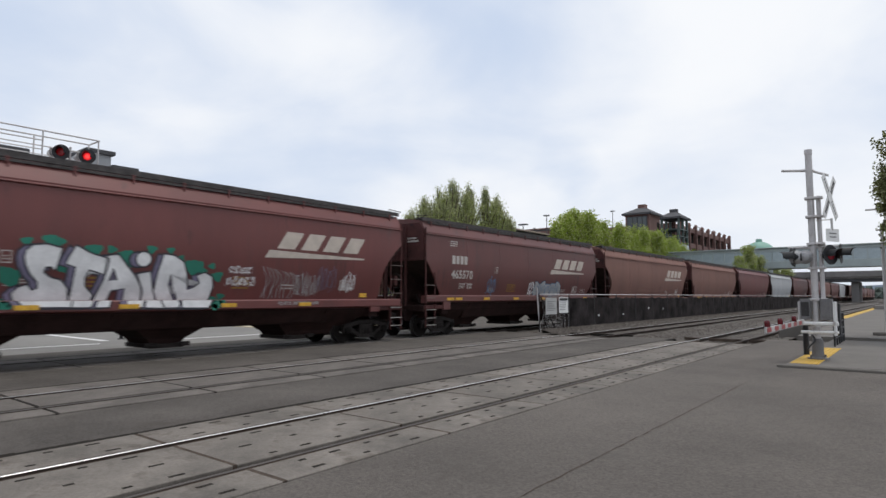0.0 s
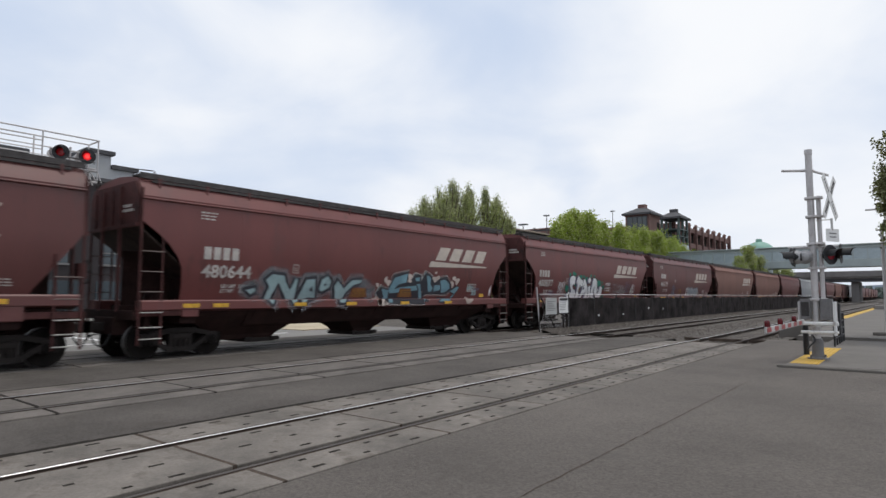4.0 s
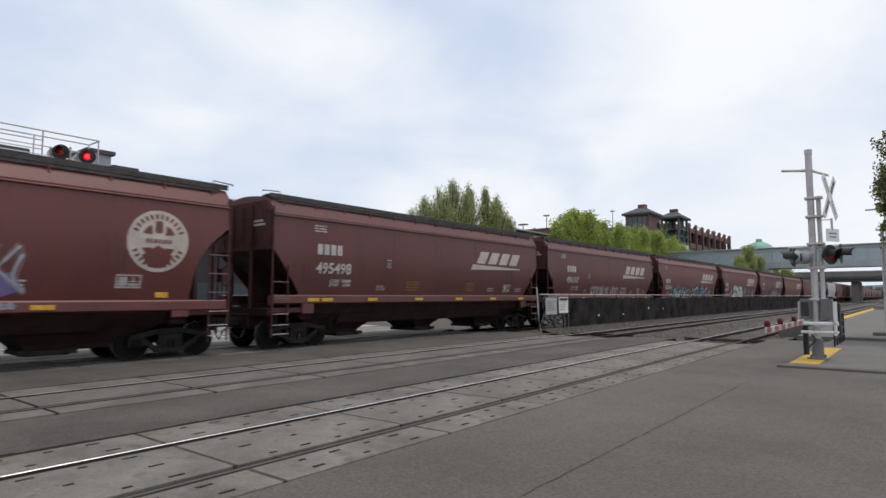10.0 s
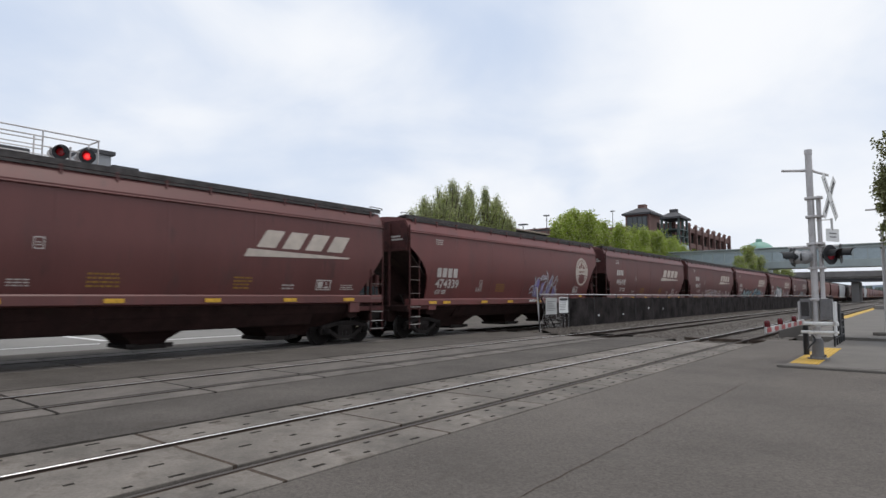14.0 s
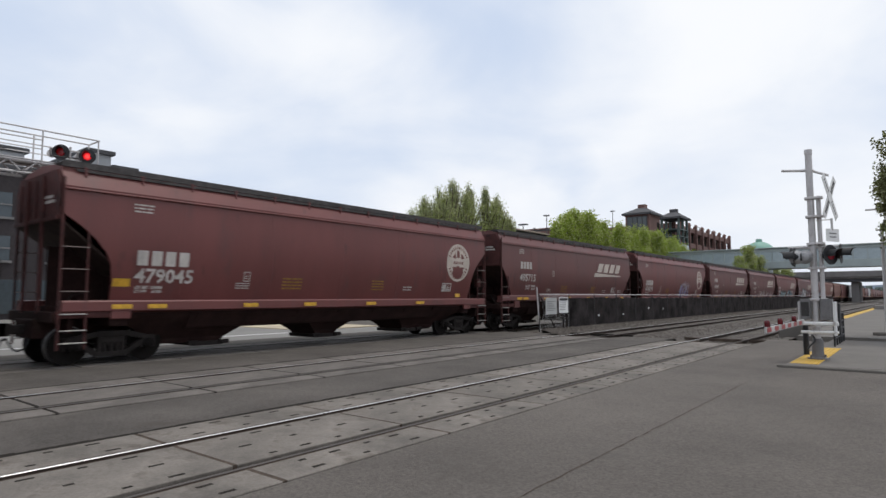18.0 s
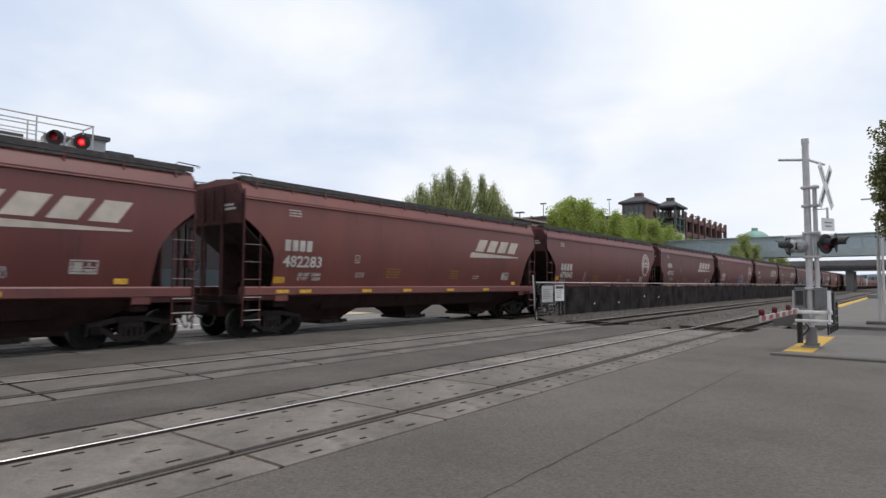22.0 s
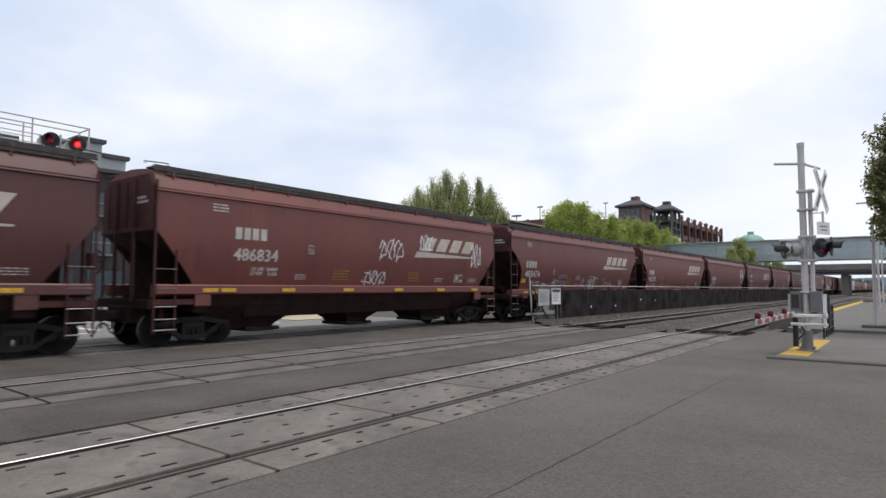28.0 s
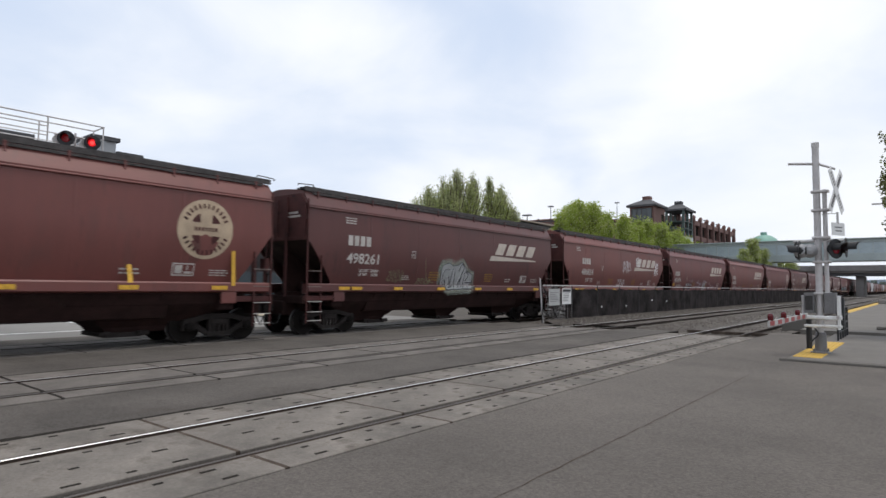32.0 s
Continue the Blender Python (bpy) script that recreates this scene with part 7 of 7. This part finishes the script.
def distance():
    """Far woods and haze-tinted hills along the horizon."""
    rng = random.Random(9)
    s = Shape()
    for k in range(260):
        a = -0.9 + 1.8 * k / 260
        r = rng.uniform(560, 760)
        x, y = r * math.sin(a - 0.35), r * math.cos(a - 0.35)
        if abs(x + 11) < 9 and y > 300:
            continue
        h, w = rng.uniform(5, 11), rng.uniform(5, 10)
        for j in range(9):
            dx, dy, dz = rng.gauss(0, w * 0.5), rng.gauss(0, w * 0.4), rng.uniform(0.2, 0.9) * h
            q = rng.uniform(1.5, 3.2)
            s.add([(x + dx - q, y + dy, dz - q), (x + dx + q, y + dy + 1, dz - q * 0.8), (x + dx + q * 0.7, y + dy - 1, dz + q), (x + dx - q * 0.8, y + dy + 1, dz + q * 0.9), (x + dx, y + dy - q, dz)],
                  [(0, 1, 4), (1, 2, 4), (2, 3, 4), (3, 0, 4)])
    tagged(part("far_woods", s, M_WOODS), "dull green woods along the horizon", "woods", kind="stuff")
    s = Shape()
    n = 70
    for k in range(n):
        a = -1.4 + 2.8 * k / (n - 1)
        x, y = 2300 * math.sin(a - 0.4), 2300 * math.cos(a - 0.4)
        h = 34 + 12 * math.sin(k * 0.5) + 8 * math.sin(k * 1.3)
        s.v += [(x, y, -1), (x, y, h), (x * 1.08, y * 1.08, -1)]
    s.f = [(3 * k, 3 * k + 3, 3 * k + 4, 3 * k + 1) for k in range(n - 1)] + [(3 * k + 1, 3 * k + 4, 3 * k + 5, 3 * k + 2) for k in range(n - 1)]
    tagged(part("backdrop", s, M_HAZE), "hills on the horizon tinted blue-grey for haze", "hills", kind="structure")


def shopfronts():
    """Low dark buildings across the road, seen between the cars."""
    for k, (y0, y1, h, m) in enumerate(((-30, -12, 11.0, M_SHOP), (-12, 4, 11.5, M_SHOP), (4, 28, 11.3, M_SHOP), (28, 44, 7.5, M_SHOP), (44, 62, 8.2, M_BRICK), (62, 84, 7.2, M_SHOP))):
        g = tagged(thing("shop_building", (-52, 0, -0.3)), "low dark shop building across the road", "shop", "shops across the road")
        s = Shape()
        s.box(-14, 0, y0 + 0.1, y1 - 0.1, 0, h, 0.05)
        w = part("wall", s, m, g)
        s = Shape()
        s.box(-14.2, 0.25, y0 + 0.1, y1 - 0.1, h, h + 0.35, 0.03)
        part("parapet", s, M_ROOFDARK, g)
        n = int((y1 - y0) / 4)
        for i in range(n):
            a = y0 + 0.8 + i * (y1 - y0 - 1) / n
            q = Shape()
            q.box(0.0, 0.08, a, a + (y1 - y0) / n - 1.2, 0.7, 3.2, 0.02)
            part("shop_window", q, M_GLASSDARK, w)
            if h > 10:
                for z in (4.6, 7.8):
                    q = Shape()
                    q.box(0.0, 0.08, a + 0.3, a + 1.7, z, z + 1.8, 0.02)
                    win = part("window", q, M_GLASSDARK, w)
                    q = Shape()
                    q.box(0.08, 0.14, a + 0.3, a + 1.7, z + 0.85, z + 0.95)
                    part("window_bar", q, M_MACHINE, win)
                    q = Shape()
                    q.box(0.0, 0.16, a + 0.15, a + 1.85, z - 0.18, z - 0.01)
                    part("window_sill", q, M_MACHINE, win)


def platform_things():
    g = tagged(thing("platform_pole", (-0.93, 28.25, 0.16)), "pale steel pole on a concrete foot on the platform", "pole")
    s = Shape()
    s.tube((0, 0, 0.1), (0, 0, 4.2), 0.07, 0.06, 12)
    s.smooth = 40
    part("shaft", s, M_GALV, g)
    s = Shape()
    s.box(-0.45, 0.9, -0.3, 0.3, 0.0, 0.12, 0.03)
    part("foot", s, M_CONC, g)
    for y, x, z in ((60, -2.3, 8.76), (80, -2.5, 8.85)):
        g = tagged(thing("platform_lamp", (x + 0.6, y, 0.16)), "slim grey platform lamp with a flat arm", "lamp", "lamps along the platform")
        s = Shape()
        s.tube((0, 0, 0), (0, 0, z), 0.1, 0.06, 10)
        part("post", s, M_GALV, g)
        s = Shape()
        s.box(-1.3, 0.3, -0.12, 0.12, z - 0.22, z - 0.1, 0.02)
        part("lamp_head", s, M_GALV, g)
    s = Shape()
    s.box(-4.75, -3.85, 29.3, 30.6, -0.25, 0.42, 0.05)
    tagged(part("concrete_block", s, M_CONC), "pale concrete block at the platform end beside the rails", "concrete block")
    s = Shape()
    s.tube((-2.42, 18.9, 0.05), (-2.42, 18.9, 0.95), 0.07, n=12)
    tagged(part("bollard", s, M_BLACK), "dark steel bollard beside the signal", "bollard")
    g = tagged(thing("marker_post", (-24.48, 10.49, -0.012)), "short dark rubber marker post on the road beyond the train", "marker post")
    s = Shape()
    s.spin([(0.0, 0.0), (0.13, 0.0), (0.13, 0.03), (0.06, 0.05)], "z", 14)
    part("base", s, M_BLACK, g)
    s = Shape()
    s.spin([(0.06, 0.04), (0.055, 0.2), (0.07, 0.21), (0.07, 0.25), (0.0, 0.27)], "z", 14)
    part("post", s, M_BLACK, g)
    g = tagged(thing("low_railing", (-2.1, 22.5, 0.06)), "dark low railing at the end of the platform", "railing")
    for i in range(5):
        s = Shape()
        s.tube((0.0, i * 0.75, 0), (0.0, i * 0.75, 1.0), 0.03, n=8)
        part("post", s, M_BLACK, g)
    s = Shape()
    for z in (0.25, 0.5, 0.75, 1.0):
        s.tube((0, 0, z), (0, 3.0, z), 0.025, n=8)
    part("rail", s, M_BLACK, g)
    g = tagged(thing("planter", (-2.9, 84, 0.16)), "long low dark planter on the platform", "planter")
    s = Shape()
    s.box(-1.0, 6.5, -1.0, 1.0, 0, 0.45, 0.05)
    part("trough", s, M_DECK, g)
    rng = random.Random(4)
    for k in range(4):
        y, z, d = 31.0 + k * 3.6 + rng.random(), rng.uniform(0.5, 0.9), rng.uniform(0.12, 0.3)
        s = Shape()
        s.add([(-13.885, y, z), (-13.885, y + d, z + 0.03), (-13.88, y + d * 0.8, z + 0.13), (-13.87, y + d * 0.3, z + 0.1)], [(0, 1, 2, 3)])
        s.add([(-13.889, y, z), (-13.889, y + d, z + 0.03), (-13.886, y + d * 0.8, z + 0.13), (-13.884, y + d * 0.3, z + 0.1)], [(3, 2, 1, 0)])
        tagged(part("paper_scrap", s, M_WHITE), "white paper scrap caught in the dark fence", "litter", "scraps in the fence")


shopfronts()
platform_things()
crossing_signal()
gantry()
fence()
garage()
tower((-46.7, 129.8, -0.3), 5.3, 6.8, 0, 19.6, M_GLASSDARK, "square brick stair tower with dark glazing and hipped roof")
tower((-45.0, 146.3, -0.3), 4.4, 6.8, 0, 20.3, M_GLASSPALE, "glazed stair tower open under its hipped roof", True)
footbridge()
overpass()
grey_building()
trees()
distance()
crossing_panels()
ties()


# ---- what moves ----
TRAVEL0, TRAVEL1, TRAVEL2, TRAVEL3, TRAVEL4 = 102.2563, 96.6494, -6.3813, 0.1683, 0.9428


def travel(t):
    """How far the train has rolled at t seconds."""
    u = t / 16.0 - 1.0
    return TRAVEL0 + TRAVEL1 * u + TRAVEL2 * u ** 2 + TRAVEL3 * u ** 3 + TRAVEL4 * u ** 4


def motions():
    times = [i * 1.0 for i in range(33)]
    for car, y, *_ in TRAIN:
        walk(car, [(t, pose(TRACK_C, y + travel(t), 0)) for t in times])
    made = {}
    steps = [i * 0.1 for i in range(321)]
    for car, *_ in TRAIN:
        for truck in car.children:
            if not truck.name.startswith("truck"):
                continue
            for w in truck.children:
                if not w.name.startswith("wheelset"):
                    continue
                key = round(w.location.y, 1)
                if key not in made:
                    place = tuple(w.location)
                    walk(w, [(t, pose(*place, -math.degrees(travel(t) / 0.46))) for t in steps])
                    made[key] = w
                else:
                    w.rotation_mode = "QUATERNION"
                    w.animation_data_create()
                    w.animation_data.action = made[key].animation_data.action
                    w.animation_data.action_slot = made[key].animation_data.action_slot


motions()
